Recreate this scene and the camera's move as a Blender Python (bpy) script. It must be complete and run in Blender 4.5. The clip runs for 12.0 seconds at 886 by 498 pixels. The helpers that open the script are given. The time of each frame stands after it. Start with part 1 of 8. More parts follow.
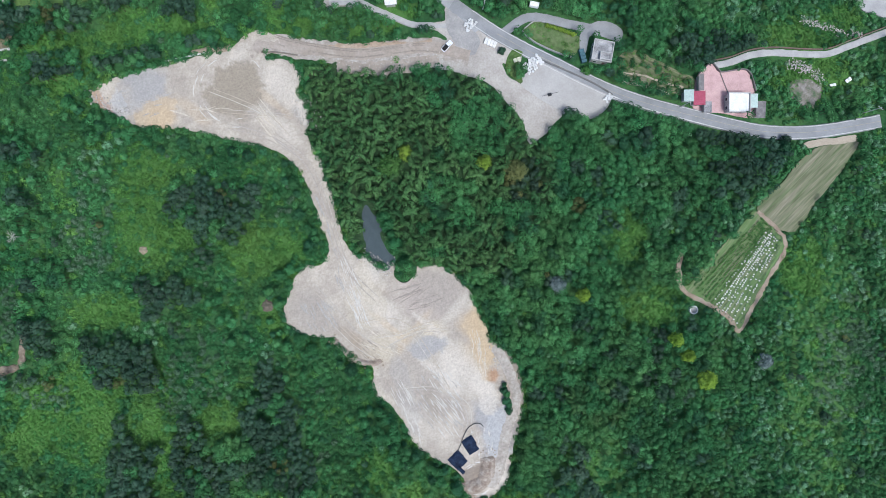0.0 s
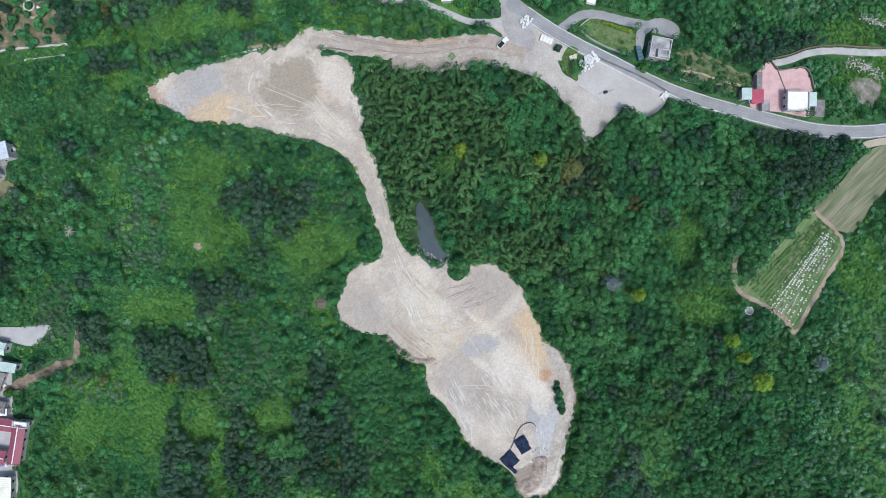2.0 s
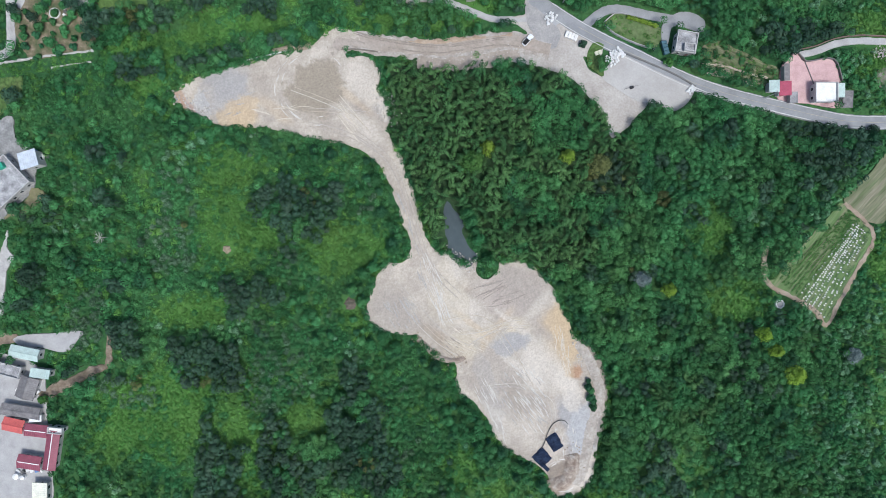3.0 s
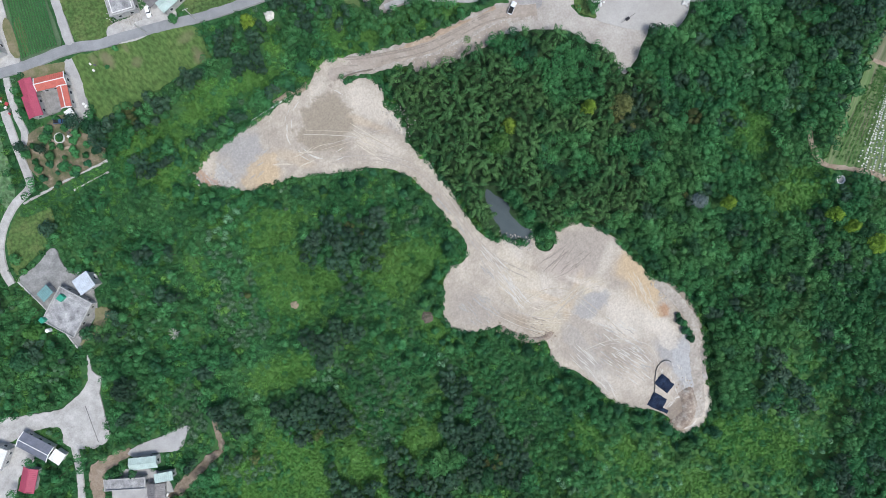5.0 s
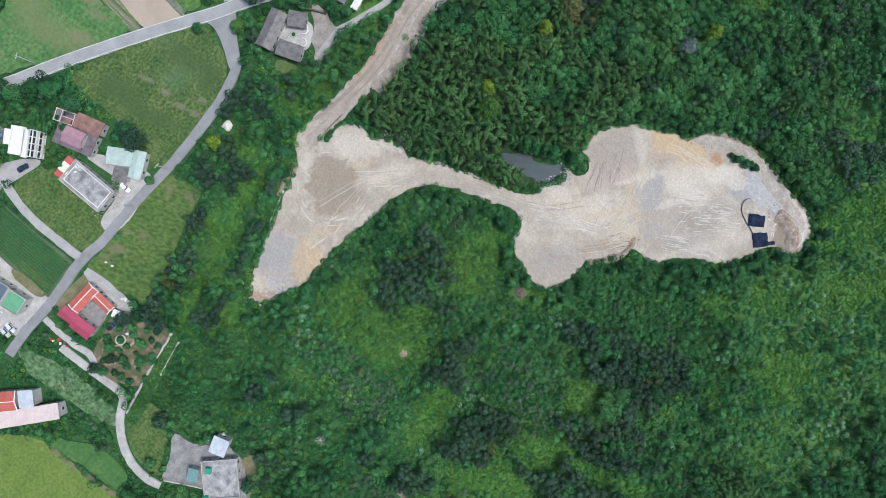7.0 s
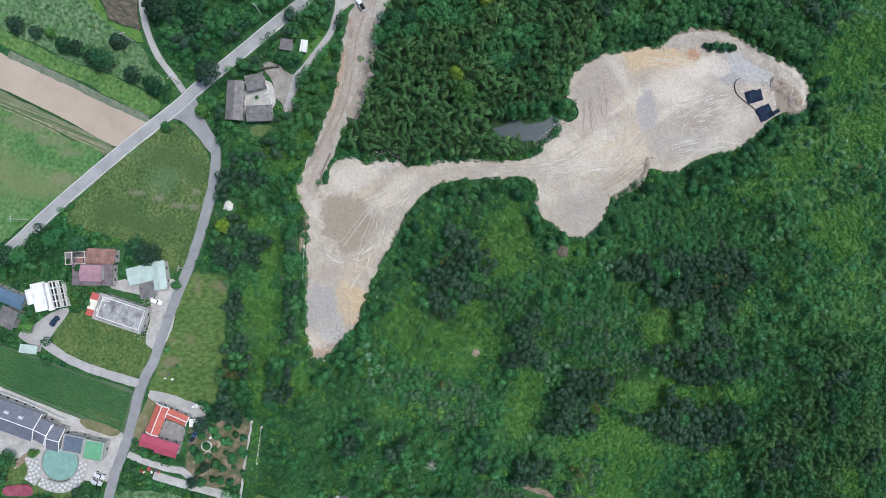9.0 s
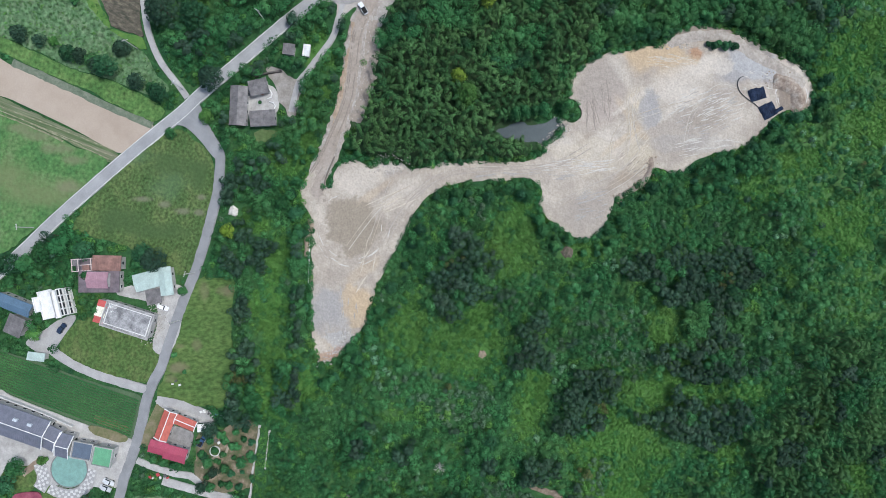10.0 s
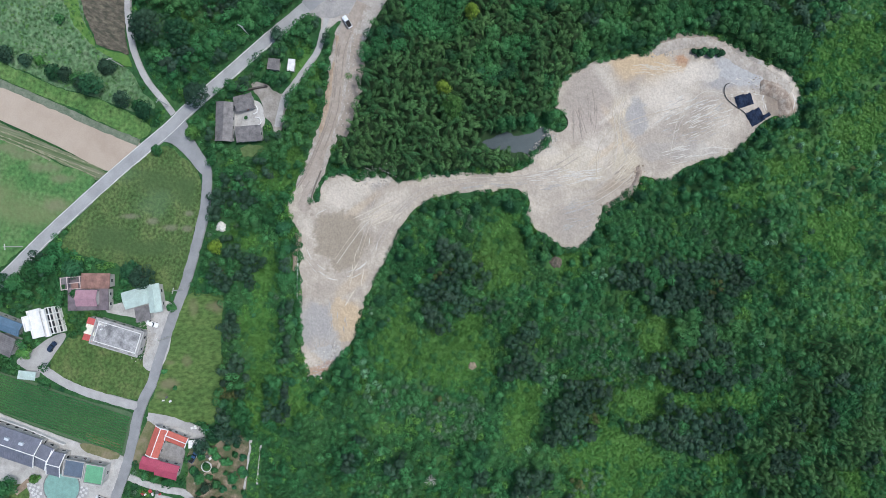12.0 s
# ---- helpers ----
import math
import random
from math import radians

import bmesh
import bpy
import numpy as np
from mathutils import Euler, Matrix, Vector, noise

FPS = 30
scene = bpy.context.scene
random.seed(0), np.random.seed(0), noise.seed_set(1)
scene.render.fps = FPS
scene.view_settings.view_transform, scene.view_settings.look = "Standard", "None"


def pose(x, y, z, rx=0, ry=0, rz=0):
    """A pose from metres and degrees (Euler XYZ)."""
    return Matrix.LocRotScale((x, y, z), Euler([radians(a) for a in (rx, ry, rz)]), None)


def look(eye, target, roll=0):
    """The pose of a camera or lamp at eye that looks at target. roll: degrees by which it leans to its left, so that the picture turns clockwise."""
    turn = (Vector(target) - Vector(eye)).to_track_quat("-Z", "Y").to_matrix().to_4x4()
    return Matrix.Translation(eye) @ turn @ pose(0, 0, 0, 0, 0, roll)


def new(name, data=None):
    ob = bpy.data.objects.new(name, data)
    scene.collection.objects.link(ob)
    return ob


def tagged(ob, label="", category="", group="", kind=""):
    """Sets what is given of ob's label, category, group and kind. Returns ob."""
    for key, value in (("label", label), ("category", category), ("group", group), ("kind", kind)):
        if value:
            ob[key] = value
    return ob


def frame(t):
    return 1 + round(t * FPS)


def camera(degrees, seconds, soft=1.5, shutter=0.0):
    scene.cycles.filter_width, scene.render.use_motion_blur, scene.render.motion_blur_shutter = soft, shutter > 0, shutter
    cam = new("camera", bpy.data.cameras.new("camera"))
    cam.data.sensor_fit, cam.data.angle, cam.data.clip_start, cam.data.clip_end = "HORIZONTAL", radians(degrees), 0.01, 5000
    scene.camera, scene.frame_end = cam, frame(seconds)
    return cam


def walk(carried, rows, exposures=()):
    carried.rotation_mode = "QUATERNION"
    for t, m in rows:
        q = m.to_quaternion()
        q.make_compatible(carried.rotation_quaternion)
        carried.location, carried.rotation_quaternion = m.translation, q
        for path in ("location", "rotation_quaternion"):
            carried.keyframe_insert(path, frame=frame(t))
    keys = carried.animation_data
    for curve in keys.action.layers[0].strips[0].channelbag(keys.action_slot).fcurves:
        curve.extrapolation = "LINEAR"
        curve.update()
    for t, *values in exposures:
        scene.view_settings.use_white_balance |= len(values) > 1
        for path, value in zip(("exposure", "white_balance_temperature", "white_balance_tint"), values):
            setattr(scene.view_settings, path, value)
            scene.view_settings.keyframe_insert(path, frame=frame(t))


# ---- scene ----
cam = camera(80.7, 12.0, soft=0.85)
# seconds, x, y, z, then the turns of pose()
ROWS = [
    (0.0, -2.83, 0.63, 199.95, -0.616, -2.189, -0.144),
    (0.5, -7.30, 0.30, 199.62, -0.569, -2.041, -0.069),
    (1.0, -11.86, 0.07, 199.18, -0.573, -1.889, 0.013),
    (1.5, -16.52, -0.05, 198.71, -0.627, -1.742, 0.135),
    (2.0, -21.19, -0.06, 198.31, -0.682, -1.583, 0.294),
    (2.5, -25.81, 0.06, 198.02, -0.762, -1.387, 0.314),
    (3.0, -30.51, 0.31, 197.88, -0.839, -1.178, -0.786),
    (3.2, -32.27, 0.60, 197.90, -0.900, -1.042, -1.785),
    (4.8, -44.53, 5.41, 197.64, -1.835, -0.239, -17.454),
    (5.0, -45.97, 6.25, 197.67, -1.968, -0.204, -19.450),
    (5.5, -49.48, 8.93, 197.94, -2.331, -0.067, -24.655),
    (6.0, -53.15, 11.95, 198.05, -2.637, -0.092, -30.602),
    (6.5, -57.02, 15.15, 198.21, -2.790, -0.232, -38.717),
    (7.0, -61.18, 18.18, 198.55, -2.554, -0.664, -52.235),
    (7.2, -62.71, 19.13, 198.58, -2.410, -0.806, -56.643),
    (8.8, -71.49, 24.51, 197.98, -0.769, -0.982, -74.082),
    (9.0, -71.84, 25.07, 198.00, -0.712, -0.985, -74.175),
    (9.5, -71.72, 26.15, 198.19, -0.756, -0.901, -74.416),
    (10.0, -71.38, 26.86, 198.14, -0.721, -0.892, -74.954),
    (10.5, -70.16, 26.54, 198.07, -0.743, -0.788, -75.367),
    (11.0, -69.24, 25.89, 198.18, -0.644, -0.748, -75.733),
    (11.5, -67.50, 24.31, 197.98, -0.645, -0.627, -75.833),
    (12.0, -65.83, 22.62, 197.90, -0.634, -0.614, -75.894),
]
walk(cam, [(t, pose(*p)) for t, *p in ROWS], exposures=((0.0, 0.27, 5880, 8), (6.0, 0.2, 6130, 8), (12.0, 0.1, 6020, 8)))

# ==== world, sun and exposure ====
world = bpy.data.worlds.new("overcast_sky")
scene.world = world
world.use_nodes = True
wn = world.node_tree
sky = wn.nodes.new("ShaderNodeTexSky")
sky.sky_type, sky.sun_disc = "NISHITA", False
sky.sun_elevation, sky.sun_rotation = radians(62), radians(150)
sky.air_density, sky.dust_density = 1.0, 3.0
wn.nodes["Background"].inputs["Strength"].default_value = 0.13
wn.links.new(sky.outputs[0], wn.nodes["Background"].inputs["Color"])
sun = new("sun", bpy.data.lights.new("sun", "SUN"))
sun.data.energy, sun.data.angle, sun.data.color = 2.5, radians(14), (1.0, 0.97, 0.92)
sun.matrix_world = look((60, -100, 240), (0, 0, 0))


# ==== materials ====
def rgb(c):
    return (*c, 1.0)


def surface(name, colours, scale=0.2, rough=0.9, bump=0.3, grain=4.0, island=0.0, randomly=0.0, metal=0.0, stretch=None, contrast=0.28):
    """A mottled material: three colours over a coarse noise, a fine grain on top and a bump of the same grain."""
    m = bpy.data.materials.new(name)
    m.use_nodes = True
    nt = m.node_tree
    N, K = nt.nodes, nt.links
    b = N["Principled BSDF"]
    b.inputs["Roughness"].default_value = rough
    b.inputs["Metallic"].default_value = metal
    if rough > 0.75:
        b.inputs["Specular IOR Level"].default_value = 0.15
    geo = N.new("ShaderNodeNewGeometry")
    pos = geo.outputs["Position"]
    if stretch:
        mp = N.new("ShaderNodeMapping")
        mp.vector_type = "TEXTURE"
        mp.inputs["Rotation"].default_value[2] = radians(stretch[0])
        mp.inputs["Scale"].default_value = (1 / stretch[1], 1 / stretch[2], 1)
        K.new(pos, mp.inputs["Vector"])
        pos = mp.outputs[0]
    big = N.new("ShaderNodeTexNoise")
    big.inputs["Scale"].default_value, big.inputs["Detail"].default_value, big.inputs["Roughness"].default_value = scale, 6, 0.65
    fine = N.new("ShaderNodeTexNoise")
    fine.inputs["Scale"].default_value, fine.inputs["Detail"].default_value = grain, 5
    for n in (big, fine):
        K.new(pos, n.inputs["Vector"])
    ramp = N.new("ShaderNodeValToRGB")
    e = ramp.color_ramp.elements
    e[0].position, e[1].position = 0.32, 0.68
    e[0].color, e[1].color = rgb(colours[0]), rgb(colours[-1])
    if len(colours) > 2:
        e.new(0.5).color = rgb(colours[1])
    K.new(big.outputs["Fac"], ramp.inputs["Fac"])
    col = ramp.outputs["Color"]

    def vary(col, source, low, high):
        mr = N.new("ShaderNodeMapRange")
        mr.inputs["To Min"].default_value, mr.inputs["To Max"].default_value = low, high
        K.new(source, mr.inputs["Value"])
        hs = N.new("ShaderNodeHueSaturation")
        K.new(mr.outputs[0], hs.inputs["Value"])
        K.new(col, hs.inputs["Color"])
        return hs.outputs["Color"]
    col = vary(col, fine.outputs["Fac"], 1 - contrast, 1 + contrast)
    if island:
        col = vary(col, geo.outputs["Random Per Island"], 1 - island, 1 + island)
    if randomly:
        info = N.new("ShaderNodeObjectInfo")
        col = vary(col, info.outputs["Random"], 1 - randomly, 1 + randomly)
    K.new(col, b.inputs["Base Color"])
    if bump:
        bp = N.new("ShaderNodeBump")
        bp.inputs["Strength"].default_value, bp.inputs["Distance"].default_value = bump, 0.3
        K.new(fine.outputs["Fac"], bp.inputs["Height"])
        K.new(bp.outputs[0], b.inputs["Normal"])
    return m


def stained(name, colours, stains, soft=0.0, **kw):
    """A ground with stains of their own shape: (x, y, rx, ry, turn, colour, strength)."""
    m = surface(name, colours, **kw)
    nt = m.node_tree
    N, K = nt.nodes, nt.links
    b = N["Principled BSDF"]
    col = b.inputs["Base Color"].links[0].from_socket
    geo = N.new("ShaderNodeNewGeometry")
    wob = N.new("ShaderNodeTexNoise")
    wob.inputs["Scale"].default_value, wob.inputs["Detail"].default_value = 0.16, 5
    K.new(geo.outputs["Position"], wob.inputs["Vector"])
    streak = N.new("ShaderNodeTexNoise")
    streak.inputs["Scale"].default_value, streak.inputs["Detail"].default_value = 1.1, 4
    K.new(geo.outputs["Position"], streak.inputs["Vector"])
    for x, y, rx, ry, turn, colour, power in stains:
        mp = N.new("ShaderNodeMapping")
        mp.vector_type = "TEXTURE"
        mp.inputs["Location"].default_value = (x, y, 0)
        mp.inputs["Rotation"].default_value[2] = radians(turn)
        mp.inputs["Scale"].default_value = (rx, ry, 50)
        K.new(geo.outputs["Position"], mp.inputs["Vector"])
        ln = N.new("ShaderNodeVectorMath")
        ln.operation = "LENGTH"
        K.new(mp.outputs[0], ln.inputs[0])
        ad = N.new("ShaderNodeMath")
        ad.operation = "MULTIPLY_ADD"
        K.new(wob.outputs["Fac"], ad.inputs[0])
        ad.inputs[1].default_value = 1.6
        K.new(ln.outputs["Value"], ad.inputs[2])
        ad2 = N.new("ShaderNodeMath")
        ad2.operation = "MULTIPLY_ADD"
        K.new(streak.outputs["Fac"], ad2.inputs[0])
        ad2.inputs[1].default_value = 0.5
        K.new(ad.outputs[0], ad2.inputs[2])
        mr = N.new("ShaderNodeMapRange")
        mr.interpolation_type = "SMOOTHSTEP"
        mr.inputs["From Min"].default_value, mr.inputs["From Max"].default_value = 1.75 - soft, 2.25 + soft
        mr.inputs["To Min"].default_value, mr.inputs["To Max"].default_value = power, 0
        K.new(ad2.outputs[0], mr.inputs["Value"])
        mx = N.new("ShaderNodeMix")
        mx.data_type = "RGBA"
        K.new(mr.outputs[0], mx.inputs["Factor"])
        K.new(col, mx.inputs["A"])
        mx.inputs["B"].default_value = rgb(colour)
        col = mx.outputs["Result"]
    K.new(col, b.inputs["Base Color"])
    return m


# ==== plan, in metres ====
RIM_NORTH_WEST = [(-127.1, 57.2), (-121.6, 60.8), (-114.1, 63.8), (-107.1, 65.6), (-102.5, 66.8), (-96.3, 68.7), (-88.5, 70.5), (-82.6, 72), (-77.5, 73.2), (-73.8, 75), (-70.2, 78.8), (-66.6, 80.8), (-61.2, 79.8), (-56.8, 76.8), (-62.7, 72.9), (-61.7, 70.7), (-55.6, 69.9), (-50.4, 67.9), (-49.1, 63.4), (-49.8, 58.5), (-47.8, 54.2), (-45.8, 49.9), (-46.9, 43.5), (-45.3, 38.7), (-41.4, 31.6), (-39.9, 24.9), (-36.7, 16.9), (-35.4, 11.8), (-33.4, 3.9), (-30.5, -1.1)]
RIM_NORTH_EAST = [(-27.7, -4.5), (-24.7, -4.1), (-20.5, -7.5), (-16.9, -9.8), (-14.4, -7.7), (-12.7, -7.2), (-13.8, -11), (-10.8, -14.2), (-6.1, -11.7), (-4.3, -7.6), (2.5, -7.6), (9.3, -11.1), (15, -17.7), (18.1, -24.2), (21.2, -30.7), (23.4, -36.6), (29.5, -41), (33.9, -47.7), (35.5, -54.5), (35.8, -63), (34.4, -70.1), (32.1, -76.7), (30.9, -85.4), (28.4, -93.1), (23.3, -97.3), (15.5, -98.6)]
RIM_SOUTH_EAST = [(13, -94.7), (12.4, -90), (6.9, -84.8), (0.8, -82.1), (-4.7, -78.5), (-7.9, -73.7), (-11.6, -66.1), (-15.8, -61), (-20.7, -58.4), (-22.5, -53.7), (-22, -48.5), (-24, -45), (-28.3, -43.5), (-32.5, -40.1), (-37.1, -35.6), (-42.2, -35.1), (-48.5, -34.2), (-53.9, -30.7), (-56.2, -26.6), (-54.9, -20.8), (-53.5, -16.3), (-50.7, -11.7), (-47.9, -7.5), (-42.3, -7.4), (-39.8, -5.2)]
RIM_SOUTH_WEST = [(-38.3, -2.3), (-39.7, 2.9), (-42.7, 9.4), (-43.8, 14.9), (-46.4, 21.9), (-49.4, 28.4), (-54, 32.9), (-58.6, 35.8), (-64.1, 37.4), (-71.1, 39), (-78.1, 40.5), (-85.1, 42), (-92.1, 43.5), (-98.6, 44), (-104.4, 43.7), (-110.3, 44.9), (-116.3, 47.8), (-122.3, 50.6), (-125.9, 54.6)]
POND = [(-24.7, 15.5), (-21, 10.9), (-18.5, 7.2), (-18.9, 3.2), (-17.2, -1.5), (-13.1, -6), (-14.3, -8.6), (-17.8, -10.2), (-20.2, -8.8), (-24.4, -5.5), (-24.8, -0.8), (-25.5, 5.2), (-25.9, 11.6)]
ROAD_MAIN = [(8.4, 92.1), (14.9, 87.8), (25.7, 80.9), (36.6, 75.1), (48.6, 69.4), (58.5, 64.5), (69.5, 59.6), (80.5, 55.8), (93.7, 52.2), (107, 49), (118.2, 46.4), (129.3, 44.3), (140.5, 43.7), (151.7, 44.2), (162.9, 45.8), (178, 48.5)]
ROAD_WEST = [(18.2, 81.9), (12, 89.1), (3.3, 95.7), (-5.6, 102.3), (-14.9, 108.7), (-24.2, 115.1), (-33.5, 121.6), (-40.6, 126.4), (-48.2, 131), (-57.2, 137.5), (-66.3, 144), (-75.6, 150.4), (-85.1, 156.8), (-94.8, 163.2), (-104.7, 169.4), (-115.1, 175.6), (-126.9, 183.6)]
ROAD_SOUTH = [(-44.3, 128.1), (-51.3, 122.6), (-55.7, 118.3), (-60, 113.9), (-66.2, 112.2), (-74.7, 111), (-83.4, 110.8), (-92.2, 110.8), (-101.1, 111.1), (-110.1, 111.9), (-119.2, 113), (-128.2, 113.6), (-134.9, 114.1), (-143.9, 114.6), (-149.7, 116), (-157.7, 116.7), (-166.4, 116.3), (-175.3, 116.3), (-184.3, 117), (-189.2, 117.3), (-199.8, 116.9)]
JUNCTION = [(-37.4, 123.9), (-43.6, 126.7), (-47.4, 124.7), (-53.2, 120), (-58.9, 112.7), (-62.4, 114.5), (-60.1, 118.3), (-56.3, 123.6), (-53.9, 128.6), (-54.3, 132.8), (-57.4, 136.4), (-57.9, 138.5), (-46.9, 131.3)]
LANE_NORTH = [(-43.1, 130.8), (-39.2, 135.4), (-34.3, 142), (-29.1, 147), (-23.5, 150.8), (-17.7, 153.7), (-11.7, 156), (2.6, 159.5)]
LANE_OLD_HOUSE = [(9, 83.6), (1.3, 83.9), (-6.4, 84.1), (-14.2, 87), (-21, 89.7), (-25.5, 91.9), (-30.4, 92.2), (-38, 92)]
OLD_HOUSE_YARD = [(-24.9, 104.9), (-23.2, 100.1), (-25.4, 93.4), (-21.7, 90.8), (-23.2, 89.6), (-30.4, 90.4), (-39.1, 90.2), (-40.2, 92.8), (-36.7, 94.6), (-35.3, 97.5), (-30.2, 99.9)]
HOUSE_PATCH = [(-48.9, 102.9), (-46.3, 97.7), (-46.7, 94.3), (-50.6, 97.3), (-51.3, 101.9)]
OLD_COURT = [(-33.9, 111), (-30.3, 102.3), (-32.9, 98.6), (-39.6, 97.3), (-43.1, 106.1), (-42.5, 109.7)]
HILL_GARDEN = [(35.5, 82.2), (39.9, 85.7), (44.2, 85.4), (56.7, 80.7), (58.4, 78.2), (55.2, 72.7), (48.6, 74.6), (39.9, 78.4)]
DRY_SLOPE = [(74.3, 73.3), (80.4, 74.9), (91.4, 69.8), (103, 63.8), (100.8, 57.7), (93.7, 58.3), (82.7, 61.4), (73.4, 65.7)]
CORNER_YARD = [(168.1, 98.3), (182.7, 98.5), (182.8, 88.2), (176, 90.3), (170.4, 92)]
JUNCTION_DUST = [(6.3, 89.9), (11, 87.2), (16, 82.9), (19.2, 78.2), (17.1, 72.8), (11.7, 74.2), (8.4, 78.1), (5.8, 83.4)]
VERGE = [(31.2, 75.1), (35.5, 73.6), (34, 69.3), (35.6, 62.8), (31.2, 64.3), (29, 67.5)]
LANE_VILLA = [(-153.5, 117.7), (-153.2, 127.2), (-152.6, 138.2), (-150.9, 147.4), (-147.9, 155.7)]
VILLA_YARD = [(-147.7, 165.6), (-141.6, 160.5), (-136.6, 156.3), (-133.4, 152.1), (-133.9, 150), (-142.3, 152.7), (-148.5, 155.6), (-150.3, 158.4)]
HAUL_ROAD = [(15.2, 72.4), (8.2, 74), (2.4, 75.4), (-6.3, 75.2), (-14.8, 74.1), (-23.3, 72.7), (-32, 72.7), (-41.1, 73.8), (-50.1, 74.6), (-56.6, 76), (-61.9, 76.1), (-68.3, 72.5)]
HAUL_ROAD_EDGE = [(3.4, 71.2), (-11.1, 68.1), (-24.1, 67.4), (-35.2, 67.8)]
GRAVEL_YARD = [(7.3, 93.1), (11, 90.6), (19.2, 83.6), (30.1, 77.2), (35.5, 71.9), (33.4, 68.6), (27.9, 69.7), (30.1, 64.3), (35.6, 62.2), (49.8, 56.9), (52, 51.5), (48.7, 47.1), (43.2, 41.6), (37.8, 39), (35.6, 47), (30.1, 53.5), (23.6, 61), (12.7, 65.2), (4.1, 67.3), (-4.5, 68.9), (-8.8, 72.6), (-0.2, 74.1), (6.3, 78.1), (3, 81.3), (-3.5, 84), (5.2, 85.4), (5.8, 89.9)]
CONCRETE_YARD = [(34.9, 61.9), (38.8, 67.6), (42.1, 71.5), (51.9, 66.6), (62.9, 62.2), (69.9, 58.3), (69, 53.7), (64.7, 49.4), (60.7, 48.7), (56.3, 51.3), (52, 51.7), (46.5, 53.6)]
LANE_TANK = [(110.9, 69.7), (118, 71.3), (124.7, 73.8), (133.6, 75), (144.7, 74.6), (155.9, 74.7), (164.9, 77.9), (171.6, 80.4), (180.6, 83.8)]
LANE_HILL_HOUSE = [(28.6, 81.5), (33.3, 85.2), (37.7, 87.4), (44.2, 87.1), (51.9, 85.4), (60.6, 83.8), (67.2, 82.6)]
HILL_HOUSE_YARD = [(60.6, 84), (65, 86.2), (70.5, 85.6), (74.4, 82.7), (73.8, 78.7), (70.5, 79.1), (66.1, 80.4), (61.7, 80.4), (60.2, 74.3), (58, 73.8), (58, 80.8)]
PINK_YARD = [(109.6, 70.8), (112.9, 67.1), (123.6, 67.9), (127, 59.6), (127.1, 49.8), (113.7, 51.2), (102.6, 52.9), (104.3, 66)]
FIELD_UPPER = [(128.4, 12.9), (135.1, 21.3), (140.6, 26.8), (147.3, 34.5), (151.7, 37.4), (160.7, 39.6), (168.6, 40.6), (167.1, 35.7), (160.8, 26.9), (151.9, 16.3), (141.9, 4.3)]
FIELD_LOWER = [(128.4, 12.9), (139.7, 1.5), (136.4, -6.2), (129.7, -19.5), (123.5, -29.4), (120.9, -35.3), (115.3, -28.2), (106.3, -22.7), (98.1, -17.6), (101.8, -15), (110.7, -4), (120.6, 5.9)]
SAND_STRIP = [(147.2, 40), (158.4, 41.8), (167.9, 43), (167.5, 40.5), (158.5, 39.2), (149.1, 37.8)]
FARM_PATH = [(98, -2.9), (96.9, -9.5), (98.5, -17.6), (107.4, -22.7), (116.4, -28.2), (121.3, -33.8), (126.4, -25), (133.1, -12.8), (139.7, 0.4), (128.4, 12.9)]
BROWN_FIELD = [(-46.9, 205), (-48.7, 196), (-52.2, 173.5), (-55.2, 155.4), (-56.3, 140.8), (-60.7, 142.4), (-66.9, 146.9), (-69.7, 150.6), (-65.1, 170.4), (-61, 193), (-59.4, 202)]
ROW_STRIP = [(-60.4, 201.8), (-62.1, 192.7), (-66, 170.2), (-69.8, 151), (-73.9, 153), (-70.7, 169), (-67.6, 191.4), (-66.6, 200.3)]
LEFT_FIELD = [(-67, 200.2), (-68, 191.3), (-71.3, 168.9), (-74.4, 153.4), (-89.8, 162.2), (-105.8, 173.5), (-115.1, 180), (-122.3, 186.9)]
CORN_FIELD = [(-151.3, 184.2), (-153, 170.8), (-153.7, 157.6), (-155.6, 139.7), (-156, 123.2), (-157.6, 118.2), (-164.7, 118.2), (-172.8, 118.7), (-171.8, 133.6), (-169.5, 153.8), (-167.9, 167.2), (-166.4, 180.6)]
LAWN_TRIANGLE = [(-55.3, 131.5), (-58.8, 121.9), (-62.8, 116.1), (-75.1, 112.9), (-92.6, 112.5), (-107.3, 113.9), (-107.4, 127.4), (-102.7, 139.5), (-102.7, 152.6), (-100.1, 159.7), (-80.5, 151.4), (-64.5, 140.1)]
LAWN_MIDDLE = [(-134.9, 149.5), (-132.2, 143.2), (-134.1, 137.3), (-136.5, 116), (-144.2, 115.8), (-150.1, 117.4), (-151.5, 127.6), (-150.9, 138.6), (-147.8, 152.5)]
LAWN_LONG = [(-107.2, 108.9), (-105.6, 102.7), (-106.1, 96), (-121, 93.5), (-133.2, 89.4), (-151, 87.8), (-154.4, 96.2), (-155.2, 104.8), (-155.2, 113.1), (-145.6, 112.6), (-134.4, 112.1), (-118.8, 111.5)]
MEADOW_NORTH = [(-12.3, 217.7), (-1.9, 177.1), (-17.7, 171), (-24.8, 164.6), (-28.8, 156.4), (-31.8, 149.2), (-37.1, 144.2), (-42, 138), (-45.7, 143.6), (-44.9, 153.6), (-43.4, 164.8), (-43.4, 177.8), (-40.9, 189.2), (-39.9, 198.1), (-37.9, 211.5)]
